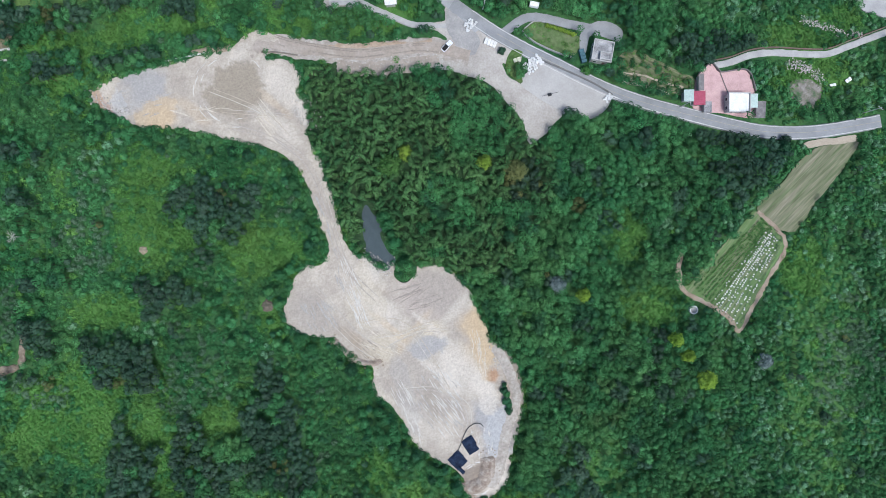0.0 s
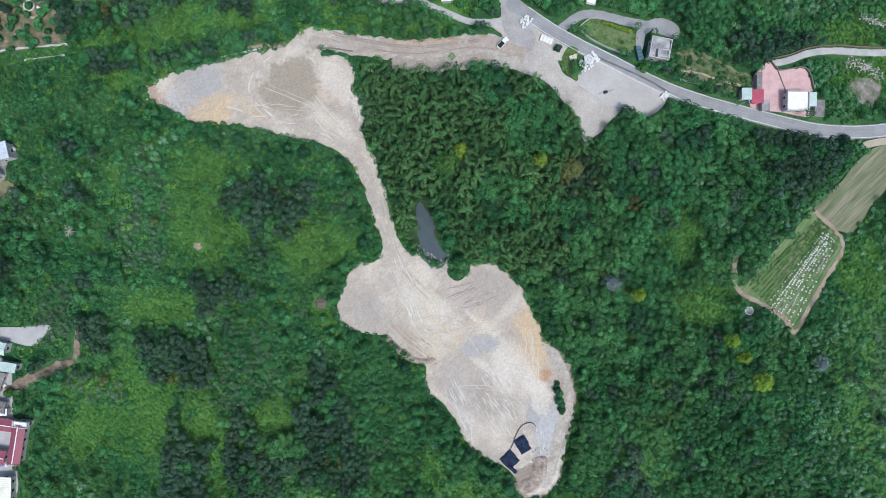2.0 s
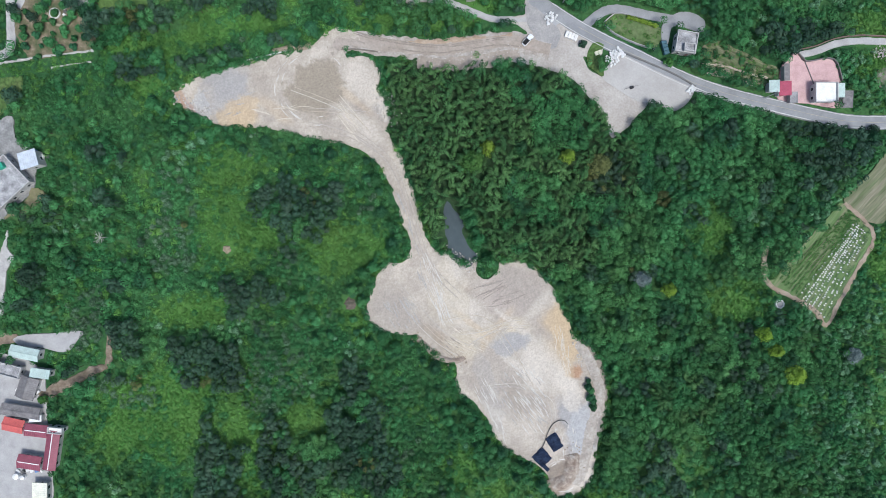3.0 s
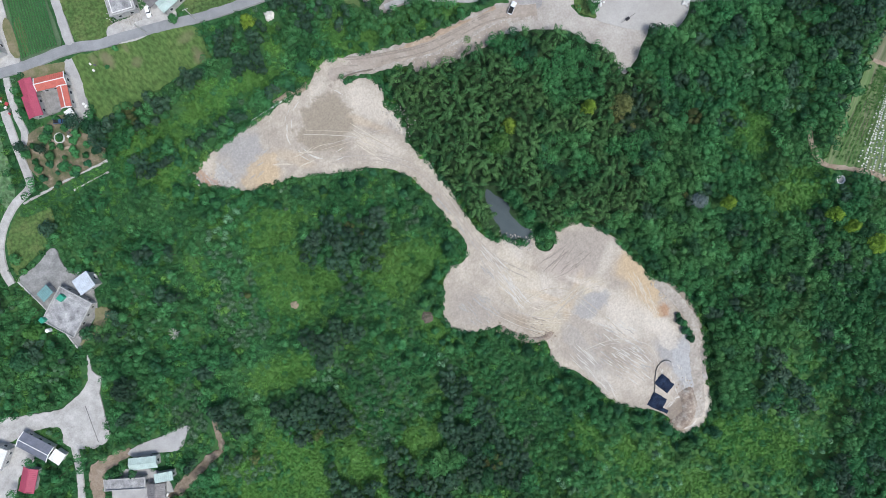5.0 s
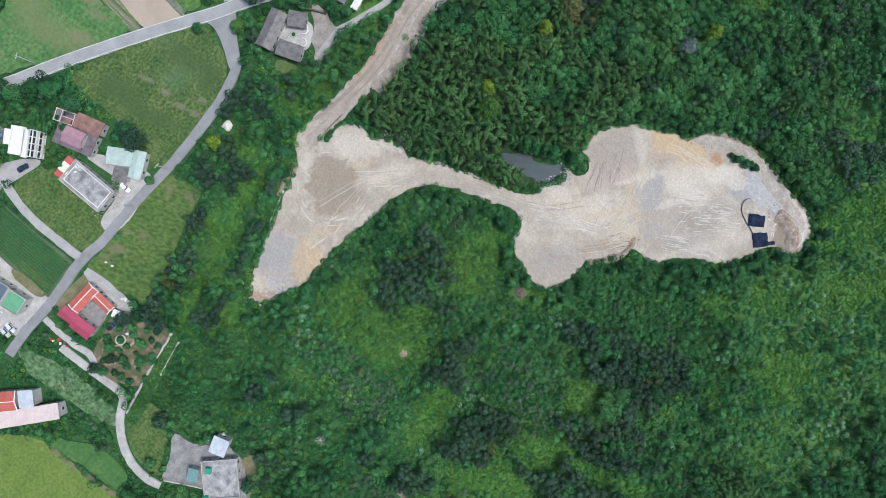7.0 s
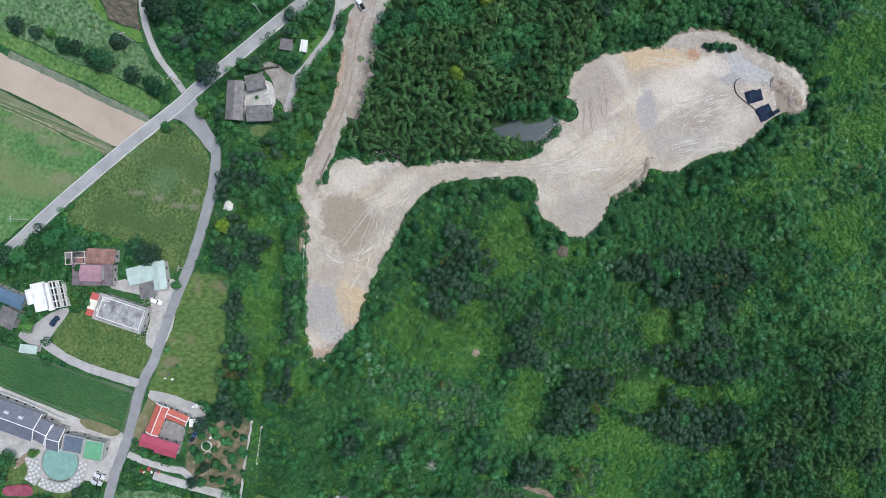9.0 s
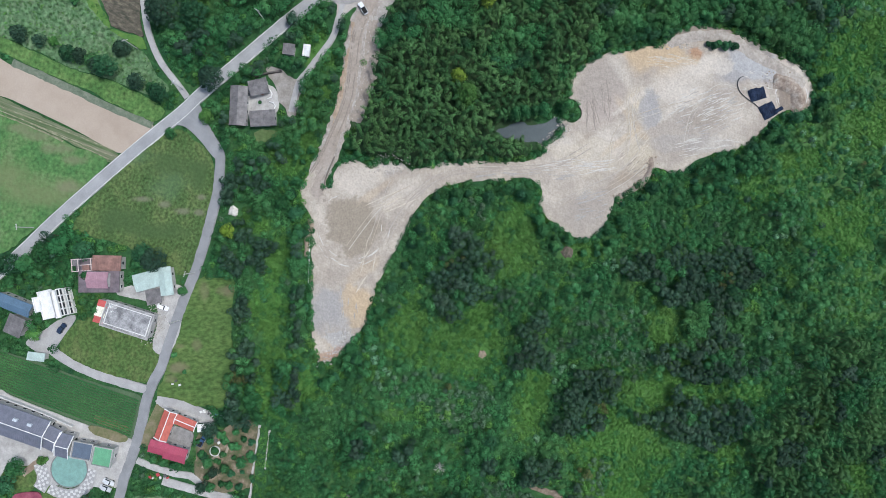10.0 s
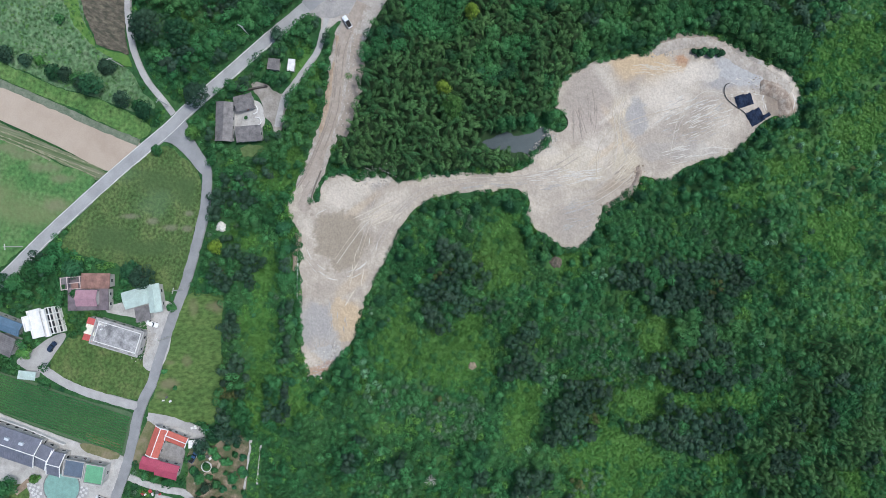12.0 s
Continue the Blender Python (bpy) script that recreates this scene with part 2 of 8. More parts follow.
GRASS_BAND = [(-38.5, 211.4), (-40.3, 198), (-41.5, 189.1), (-43.8, 177.7), (-44, 164.7), (-45.5, 153.4), (-47, 144.4), (-50.4, 138.3), (-54.9, 141.2), (-52.3, 156.1), (-49.1, 174.3), (-45.6, 196.7), (-43.6, 210.1)]
DARK_FIELD = [(-1.7, 176.5), (-11.8, 173.4), (-18.9, 168.6), (-20.9, 166.4), (-23.8, 164.8), (-25.1, 160.6), (-24.8, 155.9), (-25.1, 152.8), (-18.1, 155.4), (-10, 158), (2.3, 160.8)]
GREEN_STRIP = [(-3.4, 182.8), (-2.2, 178.1), (-12.1, 174.6), (-18.7, 170.4), (-22, 166.5), (-24.9, 165), (-25.8, 160), (-25.7, 152.6), (-29.5, 150.4), (-29.1, 154.2), (-27.8, 161), (-24.4, 167.3), (-20.6, 173.6), (-14.3, 178.8)]
RED_VERGE = [(-157, 112.2), (-158.4, 109), (-173.6, 111.3), (-173.8, 114.7), (-168.2, 114.7), (-162.4, 113.5)]
RED_COURT = [(-164.4, 104.7), (-165.1, 96.7), (-171.8, 97), (-171, 104.2)]
RED_FRONT = [(-156.2, 113.3), (-155.4, 104.8), (-155.9, 98), (-157.4, 90.7), (-164.3, 89.8), (-163.8, 92.2), (-160.1, 92.6), (-160.5, 96), (-158.9, 103.9), (-158.3, 110.2)]
LOW_YARD = [(-238.6, -12.1), (-225.9, -17.5), (-221.7, -22.9), (-225.2, -26), (-230.1, -28.9), (-235.3, -36.2), (-246.1, -32.3)]
DIRT_BAND = [(-186.8, -31.8), (-193.9, -32.5), (-201.7, -33.2), (-204.9, -37.8), (-206.3, -47.7), (-202.7, -49), (-199.7, -39.7), (-193.6, -36.8), (-186.8, -35.5)]
APRON = [(-180.1, 22.3), (-175.4, 21.1), (-175, 17.8), (-181.1, 13.6), (-187.4, 11.7), (-190.1, 11.3), (-182.5, 17.1)]
GARDEN = [(-164.4, 94.9), (-161.6, 87.9), (-157.6, 82.3), (-155.9, 73.9), (-172.4, 68.7), (-179.5, 70.3), (-184.1, 88.9)]
GARDEN_LANE = [(-180.3, 114.4), (-181.4, 107.1), (-181.5, 98.4), (-181.1, 93), (-183, 89.2)]
HOUSE_LANE = [(-156.1, 112.9), (-155.6, 104.7), (-156.3, 97.9), (-157, 91.8)]
BEDS = [(-154.9, 73.2), (-167.8, 71.1), (-180, 69), (-192.2, 67.1), (-192.6, 63.3), (-177.7, 64.4), (-162.8, 67.1), (-155.1, 70.6)]
VALLEY_PATH = [(-185.4, 103.1), (-185.7, 94.6), (-185.8, 84.7), (-185.7, 77.2), (-187.3, 72.9), (-194.6, 69), (-201, 63.1), (-205.5, 55.5), (-207, 47.7), (-206.3, 41.2)]
TERRACE_YARD = [(-203.4, 41.4), (-194.8, 45.1), (-187.6, 49.2), (-185.5, 47.7), (-185.6, 43.7), (-183.5, 38.9), (-178, 35.4), (-178.5, 23.6), (-182.2, 18.1), (-188.4, 13.4), (-191, 10.5), (-196.7, 27.7)]
SOUTH_YARD = [(-189, 6.8), (-188.8, -0.1), (-186.5, -3.6), (-189.4, -9), (-190.3, -16.6), (-191.5, -24.7), (-195.6, -27.8), (-204.2, -26.6), (-208.9, -22.6), (-209.3, -15.6), (-221.1, -13.7), (-231, -15.9), (-237.7, -15.8), (-234, -5.7), (-214.5, -8.3), (-204, -9.3), (-195, -4.7), (-191.2, -0.4)]
SOUTH_LANE = [(-206.1, -24.8), (-207.1, -31.3), (-208.2, -36.7), (-211.3, -47)]
SOUTH_STRIP = [(-186.1, -33), (-175.6, -32.2), (-162.2, -31.7), (-164.6, -35.6), (-168.6, -39.2), (-177.5, -37.5), (-186.9, -35.7)]
DIRT_PATH = [(-177.7, -56.7), (-172.2, -52.9), (-164.9, -49.7), (-159.2, -46.7), (-153.1, -44.3), (-152.7, -36.9), (-152.1, -32.5)]
PALE_FIELD = [(-232.9, 112.5), (-226.4, 101.3), (-219.2, 89.9), (-220.2, 82.5), (-220.4, 72.7), (-219.6, 52.9), (-223.6, 48.3), (-240.1, 51.2), (-267.9, 87.2)]
WEED_FIELD = [(-195.5, 116), (-191.5, 103.1), (-190.2, 93.4), (-190.6, 87.5), (-192.8, 72.8), (-197.8, 69.9), (-199.8, 77.8), (-200.3, 88.6), (-200.5, 97.7), (-200.7, 106.8)]
PATH_LAWN = [(-194.8, 65.4), (-198.5, 61.1), (-202.7, 54.7), (-203.2, 44.4), (-196.4, 47.5), (-189.2, 50.2), (-182.5, 59.5), (-183.7, 66.1), (-188.6, 66.3)]
GREEN_FIELD = [(-214.8, 83.2), (-211.6, 77.6), (-208.6, 71.2), (-207.9, 64.2), (-208.7, 57.7), (-211.3, 53.1), (-217.7, 53.7), (-217.7, 67.5), (-218.9, 82.7)]
WEST_COURT = [(-167.2, 176.0), (-168.5, 166.0), (-170.0, 153.8), (-172.2, 133.6), (-173.2, 118.0), (-177.9, 117.9), (-191.2, 117.9), (-195.2, 134.4), (-198.3, 146.8), (-202.3, 163.2)]
COURT_BED = [(-167.7, 133.9), (-167.4, 129.2), (-168.8, 120.7), (-170.7, 121.2), (-170.5, 123.8), (-170.3, 132.2)]
GROVE = [(-45.7, 64.7), (-26, 69.6), (1.9, 69.4), (25.8, 62.1), (36.7, 44.9), (48.7, 28.6), (43.3, 6.9), (25.9, -10.5), (11.7, -12.7), (-4.6, -7.2), (-15.4, 2.5), (-22.9, -5.1), (-30.4, 2.5), (-36.8, 17.6), (-44.9, 39)]
MEADOWS_ONE = [(-117.8, -154.8, 5.7, 7.5, -76), (-126.3, -55, 12.8, 5.6, -1), (-137, -57, 19.2, 8.6, -1), (-145.8, -69.8, 12.8, 8.6, -1), (-105, -55.4, 8.6, 10.8, -1), (49.3, -118.6, 9.1, 7.3, -76), (34.8, -103.3, 6.9, 4.3, -76), (41.8, -111.5, 5.6, 3.9, -76), (-98, -79.3, 6.5, 5.2, -76), (-115.5, -153.6, 5.7, 5.7, -76), (-95.1, -104.3, 7.8, 4.8, -76), (-100, -131.5, 3.5, 2.6, -76), (-119.3, -101.6, 7, 5.7, -76), (-132.6, -61.2, 11.9, 10.4, -76), (-121.7, -24.3, 3.5, 5.6, -76), (-5.6, -101.4, 10.9, 5.4, -76)]
MEADOWS_TWO = [(-27.7, -123.2, 13.2, 8.7, -74), (-20, -86.7, 8.8, 6.5, -74), (-81.5, 94.4, 6.4, 4.3, -76), (-54.1, 90.3, 6.4, 8.5, -76), (-143.3, 71.3, 9.4, 10.6, 1), (-112.9, 81.1, 8.4, 8.5, 1), (-107, 6.7, 11.6, 16, 0), (-62.5, -1.8, 15, 10.8, 0), (-58.4, -27.7, 7.5, 7.6, -0), (-122, -25.3, 12.6, 6.4, -0), (-139, -61.6, 17.9, 10.7, -0), (-149.6, -73.3, 10.5, 8.6, -1), (-79.8, -66.4, 9.6, 7.6, -0), (-106.9, 28, 10.5, 7.5, 0), (-91.9, 83.5, 9.5, 5.3, 1), (-51.6, 83.5, 10.7, 4.7, 1)]
MEADOWS_THREE = [(76.3, 2.5, 7.1, 9.8, 0), (85.2, -23.8, 13.3, 8.3, -0), (146.5, -10.7, 7.9, 11, -0), (144.7, 81.6, 13.4, 7.7, 1), (-30.3, 84.1, 12.9, 5.4, 1), (149.3, 66.4, 13.5, 8.8, 0), (-130, -62.7, 18.5, 15.3, -76), (-101.9, -84.5, 15.3, 5.4, -76), (-115.5, -22.9, 5.4, 7.6, -76), (35.7, -106.2, 8.7, 12.9, -75), (-116.2, -152.1, 6.6, 6.6, -76), (41.1, -111.6, 15.2, 7.6, -39), (-97.3, -76.8, 17.5, 7.8, -39), (-134.9, 69.8, 9.6, 12.9, -76), (-113, 79.8, 3.8, 12.9, -75), (-136.9, 60.4, 6.4, 6.5, -76)]
MEADOWS_FOUR = [(-13.7, 87.8, 5.3, 8.5, -75), (-93.2, 3, 5.4, 12.9, -75), (160.3, 88.4, 10.1, 5.5, 1), (156, 67.5, 10.1, 6.6, 0)]
MEADOWS_FIVE = [(33.7, -102.0, 10.7, 5.2, -39), (46.4, -112.2, 7.3, 4.7, -39), (17.1, -125.0, 15.0, 7.7, -39), (-21.9, -123.8, 9.7, 9.7, -39), (-47.6, -107.3, 3.0, 4.7, -39), (144.0, -10.3, 5.5, 13.0, 0)]
MEADOWS = MEADOWS_ONE + MEADOWS_TWO + MEADOWS_THREE + MEADOWS_FOUR + MEADOWS_FIVE
GROVE_BROAD = [(20.3, 44.2, 15.0, 11.2, -39), (7.7, 16.5, 9.5, 13.3, -39), (34.7, 7.3, 10.7, 9.5, -39), (0.6, 62.5, 10.7, 5.6, -39)]
GROVE_OLIVE = [(35.7, 25.5, 5.4, 8.7, -39)]
STAINS_ONE = [(19.1, -36.2, 10.2, 4.1, -75, 'ochre', 0.7), (24, -49.7, 2.4, 2.4, -75, 'rust', 0.7), (0.3, -19.1, 9.1, 13.3, -75, 'mauve', 0.7), (19.9, -54.2, 7.4, 3.9, -75, 'white', 0.8), (-4.4, -34.7, 4.3, 10.3, -75, 'cream', 0.8), (0.6, -38.3, 3.5, 5.1, -75, 'grey', 0.6), (21.8, -68.2, 5.6, 4.3, -75, 'grey', 0.8), (27, -75.4, 7, 4.3, -75, 'bluegrey', 0.8), (-1.7, -59.1, 9.6, 3.9, -75, 'silt', 0.7), (-17.2, -40.1, 6.1, 6, -75, 'cream', 0.7), (-19.3, -24.3, 10.8, 4.3, -75, 'white', 0.6), (7.1, -48.6, 7.4, 4.7, -75, 'white', 0.6), (-6.1, -70.1, 13.1, 3.4, -75, 'white', 0.55)]
STAINS_TWO = [(-18.9, -17.5, 5.6, 3, -75, 'tan', 0.5), (28.3, -86.8, 6.5, 4.7, -75, 'white', 0.8), (23, -92, 3.1, 7.3, -75, 'white', 0.7), (31.4, -85.9, 4.8, 2.6, -75, 'rose', 0.3), (-106.9, 60.8, 9, 9, -39, 'grey', 0.7), (-101, 47.9, 5.6, 4.7, -39, 'ochre', 0.75), (-115.9, 55.7, 4.3, 5.4, -39, 'ochre', 0.35), (-121.3, 51.8, 4.3, 1.7, -39, 'rose', 0.8), (-56.7, 60, 9.6, 7.4, -39, 'white', 0.6), (-89.1, 50.6, 8.5, 2.6, -39, 'ochre', 0.35), (-47.3, 49.8, 4.7, 3.2, -39, 'grey', 0.5), (16.7, -31.3, 6.9, 5.3, -39, 'ochre', 0.85), (18.8, -42.6, 7.3, 6, -39, 'ochre', 0.6)]
STAINS_THREE = [(23.3, -50.8, 3, 1.9, -39, 'rust', 0.8), (11.3, -48.9, 12.9, 8.6, -39, 'white', 0.65), (-6.7, -35.9, 3, 5.6, -39, 'grey', 0.5), (22.3, -64.6, 7.3, 6, -39, 'grey', 0.75), (26.6, -75, 6.9, 9.1, -39, 'grey', 0.8), (-45.9, -25.8, 10.4, 7.8, -39, 'silt', 0.75), (3.8, -18.2, 11.2, 7.7, -39, 'silt', 0.75), (-21.5, -22.6, 14, 5.4, -39, 'white', 0.6), (-24.9, -39.2, 10.8, 2.6, -39, 'tan', 0.6), (-0.4, -62.2, 5.2, 3.9, -39, 'silt', 0.7), (19, -91.1, 4.3, 6.5, -39, 'rust', 0.45), (32.7, -51, 5.6, 8.6, -39, 'tan', 0.5), (-0.7, -69.7, 13, 5.4, -39, 'white', 0.4)]
STAINS_FOUR = [(-6.3, -48.6, 13, 6.5, -39, 'silt', 0.5), (-22.7, -12, 8.6, 2.6, -39, 'white', 0.5), (-7.2, -34.1, 1.7, 11.9, -39, 'ochre', 0.4), (0.9, -32.3, 10.8, 1.3, -39, 'white', 0.7), (2.1, -48.4, 15.1, 1.5, -39, 'white', 0.6), (-16.8, -30.6, 9.7, 1.3, -39, 'ochre', 0.45), (7.6, -62.5, 13, 1.7, -39, 'silt', 0.6), (-9.5, -59.9, 10.8, 2.2, -39, 'silt', 0.6), (9.2, -25.2, 2.1, 8.6, -39, 'white', 0.5), (24.7, -90.1, 2.2, 6.5, -39, 'white', 0.8), (-62.4, 56.5, 12.8, 1.7, -39, 'ochre', 0.4), (-73, 70.3, 2.5, 9.5, -39, 'white', 0.5), (-57.4, 45.7, 12.8, 3, -39, 'white', 0.5)]
STAINS_FIVE = [(-39.6, 13.3, 12.8, 2.1, -39, 'silt', 0.5), (-73.1, 57.7, 9.4, 11, -39, 'wet', 0.95)]
STAINS = STAINS_ONE + STAINS_TWO + STAINS_THREE + STAINS_FOUR + STAINS_FIVE
FIELD_STAINS = [(-71.5, 180.7, 5.1, 1.7, -76), (-74.3, 172.9, 5.5, 1.9, -76), (-76.7, 165.8, 4.2, 1.7, -76), (-87.4, 165, 4.2, 2.1, -76), (-70.3, 187.5, 5, 1.7, -76)]
FIELD_PALE = [(-92.2, 173.6, 15.8, 5.1, -76), (-88.2, 186.4, 6.3, 5.3, -76)]
LAWN_SPOTS = [(-84.1, 129.2, 2.1, 1.3, -76), (-84.6, 121.7, 2.8, 1.3, -76), (-84.2, 137.5, 3.4, 1.1, -76), (-83.6, 115.8, 2.1, 1.1, -76), (-77.7, 116.2, 1.9, 1.1, -76)]
LAWN_TEAL = [(-77.5, 129.3, 7.2, 4.3, -76), (-68.9, 144.5, 6.3, 3, -76)]
LAWN_DARK = [(-68.6, 130.4, 9.5, 5.1, -76), (-93.9, 143.8, 8.5, 4.3, -76), (-70.1, 119.1, 3.4, 6.4, -76), (-94.4, 128.4, 12.7, 3, -76)]
LONG_BARE = [(-141.8, 108.2, 3.2, 1.8, -74), (-147.3, 110.1, 2.2, 1.4, -74), (-134.3, 109.5, 2.2, 1.0, -74), (-109.5, 98.6, 3.0, 1.6, -74), (-110, 97.3, 1.9, 2.1, -76), (-111.9, 106, 1.7, 3, -76), (-142.5, 108.1, 3.6, 1.7, -76), (-132.4, 103.8, 1.7, 2.1, -76)]
FAR_GROVE = [(-109.4, -134.3, 24.2, 21.9, -76), (-79.3, -137.5, 15.4, 15.3, -76), (63.3, -58.8, 13.3, 8.8, -0)]
GREY_SCRUB = [(-125.5, 14.1, 5.5, 14.9, 0), (-132.3, -8.2, 12.6, 5.5, -0), (-157.6, -27.4, 8.3, 10.7, -0), (-93.8, -51.3, 13.4, 10.8, -76), (-82.5, -38.4, 8.6, 5.6, -76), (-77.3, -81.8, 8.7, 4.3, -76), (-129.3, 1.6, 10.7, 6.4, -19), (163.7, -46.1, 13.6, 24.5, -0), (-145, -54.5, 12.9, 6.5, -20)]
DARK_CLUMPS_ONE = [(-95.9, 99, 3.8, 8.6, -76), (-114.1, 92.5, 3, 12.9, -76), (-139.2, 86.8, 3.4, 10.7, -76), (-91.4, 89.8, 4.7, 6.4, -76), (-65.5, 100.6, 3.4, 6.4, -76), (-108.5, -86.4, 10, 5.2, -76), (-108.2, -47.2, 8.7, 6.5, -76), (-122.9, -42, 8.7, 7.4, -76), (-86.7, -97.7, 7.8, 3.5, -76), (-145.4, -32.1, 6.5, 4.3, -76), (56.8, -94.2, 10.8, 6.4, -76), (-77.4, 14.2, 18.1, 9.6, 0), (-112.8, -79.1, 6.8, 12.9, -1), (-90.5, -81.4, 6.8, 13, -1), (-60.7, -81.7, 10.7, 9.8, -1), (106.9, 72.5, 13.3, 9.8, 1)]
DARK_CLUMPS_TWO = [(-110.3, -86.8, 17.5, 7.6, -76), (-64.1, -74.4, 13.1, 8.7, -75), (120.5, 33.3, 15.6, 13.2, 0), (56.7, -85.1, 6.6, 8.8, -1)]
DARK_CLUMPS_THREE = [(-77.3, 12.2, 11.8, 12.9, -75), (-71.7, -78.3, 9.0, 7.5, -75), (-85.8, -91.1, 10.7, 6.9, -75), (-110.5, -76.9, 12.9, 5.4, -75), (-106.3, -96.7, 11.8, 5.4, -75), (-96.9, -20.4, 8.6, 9.7, -75), (-108.9, -45.6, 7.5, 11.8, -75), (-57.7, -56.9, 12.9, 5.4, -75), (-50.6, -83.6, 17.2, 4.7, -75)]
THICKETS_ONE = [(-92.1, 95.5, 5.2, 10.7, -75), (-112.3, 90.2, 4.3, 10.7, -75), (-132.2, 83.9, 4.7, 11.8, -75), (-151.5, 78.8, 6.4, 8.6, -75), (-111.0, 69.1, 2.6, 12.9, -75), (-87.0, 76.5, 2.1, 10.7, -75), (-73.4, 105.8, 3.4, 8.6, -75), (-68.4, 95.4, 4.3, 11.8, -75), (-18.4, 85.1, 3.4, 12.9, -75)]
THICKETS_TWO = [(-36.8, 78.0, 2.1, 6.4, -75), (-51.2, 91.4, 2.6, 3.9, -75), (-48.5, 112.8, 2.1, 8.6, -75), (-26.3, 107.6, 9.7, 2.1, -75), (-19.3, 134.9, 8.6, 9.7, -75), (-14.8, 114.9, 10.7, 6.4, -75), (-111.6, 168.0, 9.7, 6.4, -75), (-138.4, 66.1, 5.4, 10.7, -75), (-101.8, 119.7, 7.5, 4.3, -75)]
THICKETS_THREE = [(-171.0, -5.1, 10.7, 8.1, -17), (-175.6, 14.1, 7.5, 6.0, -17), (-203.2, 13.9, 9.6, 7.5, -17), (-180.1, -18.9, 6.4, 5.4, -17), (-142.4, -11.9, 9.6, 6.0, -17), (-161.4, -49.4, 6.0, 5.4, -17), (-153.0, 15.8, 6.4, 6.0, -17), (-153.0, 35.5, 8.6, 4.7, -17)]
# Lighter scrub zones; part of their paleness stands in for haze.
HAZE_SCRUB = [(30.7, -109.7, 12.9, 25.8, -75), (-23.2, -120.3, 15.0, 23.6, -75), (-17.5, -139.6, 17.2, 19.4, -52), (54.7, -108.0, 17.2, 15.0, -25), (13.6, -117.6, 12.9, 8.6, -25), (156.6, -69.0, 10.8, 28.1, 0), (156.1, -19.0, 9.7, 23.7, 0), (62.3, -96.0, 17.2, 21.5, -26), (32.8, -130.7, 25.7, 11.8, -26), (-44.0, -144.6, 23.7, 15.1, -52)]
HAZE_SCRUB += [(9.6, -126.8, 30.1, 19.3, -39), (6.6, -152.3, 19.3, 17.2, -39), (-6.1, -108.6, 17.2, 23.6, -39), (-23.2, -131.2, 17.2, 12.9, -39), (40.9, -113.2, 12.9, 12.9, -39), (151.0, -45.1, 14.5, 41.1, 0)]
# Western scrub zones, lightened to stand in for haze.
WEST_SCRUB = [(-137.0, 2.9, 23.8, 26.0, 0), (-143.5, -50.7, 21.6, 28.1, 0), (-115.4, -75.9, 23.8, 17.3, 0)]
THICKETS_FOUR = [(-17.9, 94.9, 4.7, 10.7, -74), (-32.5, 85.5, 5.2, 12.9, -74), (-49.0, 90.6, 5.6, 8.6, -74), (-16.2, 111.4, 8.6, 5.2, -74)]
DARK_CLUMPS = DARK_CLUMPS_ONE + DARK_CLUMPS_TWO + DARK_CLUMPS_THREE
HOUSES_ONE = {'flat_house': (-128.6, 129.3, 18.4, 10, -93), 'flat_annex': (-128.3, 139.8, 3.2, 8.6, -91), 'pink_upper': (-116.8, 142.6, 7.8, 6, -76), 'pink_base': (-117.7, 143.2, 15, 8, -75), 'pink_tin': (-110.2, 142, 10.6, 5.6, -76), 'pink_shed': (-113.5, 151.2, 7.5, 4.8, -71), 'mint_left': (-112.7, 126.2, 9.7, 6.5, -60), 'mint_right': (-111.1, 119.4, 4.8, 10.7, -68), 'mint_port': (-118, 122.5, 5.6, 5.5, -63), 'villa': (-130, 157.1, 9.1, 11, -62), 'blue_house': (-133.6, 170.7, 14.3, 5, -97), 'blue_port': (-141.4, 168.9, 7.1, 7.3, -97), 'small_shed': (-150.8, 158.9, 6.5, 3.1, -82), 'slate_main': (-176, 160.8, 28.1, 11, -95), 'slate_mid': (-178.1, 145, 5.4, 8.6, -101), 'slate_end': (-179.4, 139.6, 5.1, 8.9, -90)}
HOUSES_TWO = {'slate_flat': (-179.5, 132.7, 7.6, 6.4, -86), 'slate_green': (-179.8, 125, 7.2, 7.3, -86), 'red_west': (-163, 105.8, 4.9, 11.4, -96), 'red_north': (-160.2, 99, 8.1, 3.9, -98), 'red_sw': (-171.8, 106.4, 6.5, 4.9, -91), 'red_south': (-172.4, 99.6, 8.2, 5.5, -91), 'red_shed': (-160.9, 93, 3.2, 2.9, -72), 'old_west': (-41.4, 110.2, 6.4, 14.3, -78), 'old_south': (-43.4, 100.3, 9.2, 5.9, -71), 'old_north': (-32.6, 104.8, 6.7, 5.7, -61), 'old_shed': (-16.1, 97.9, 4.4, 4.3, -81), 'old_white': (-14.8, 91.5, 2.7, 4.5, -84), 'terrace': (-187.5, 24.3, 13.6, 14.9, -48), 'terrace_top': (-177.3, 32.2, 6.5, 6.7, -73), 'terrace_awning': (-193, 33.6, 4.2, 5.1, -63), 'dark_house': (-218, -19.4, 12.8, 6.5, -48)}
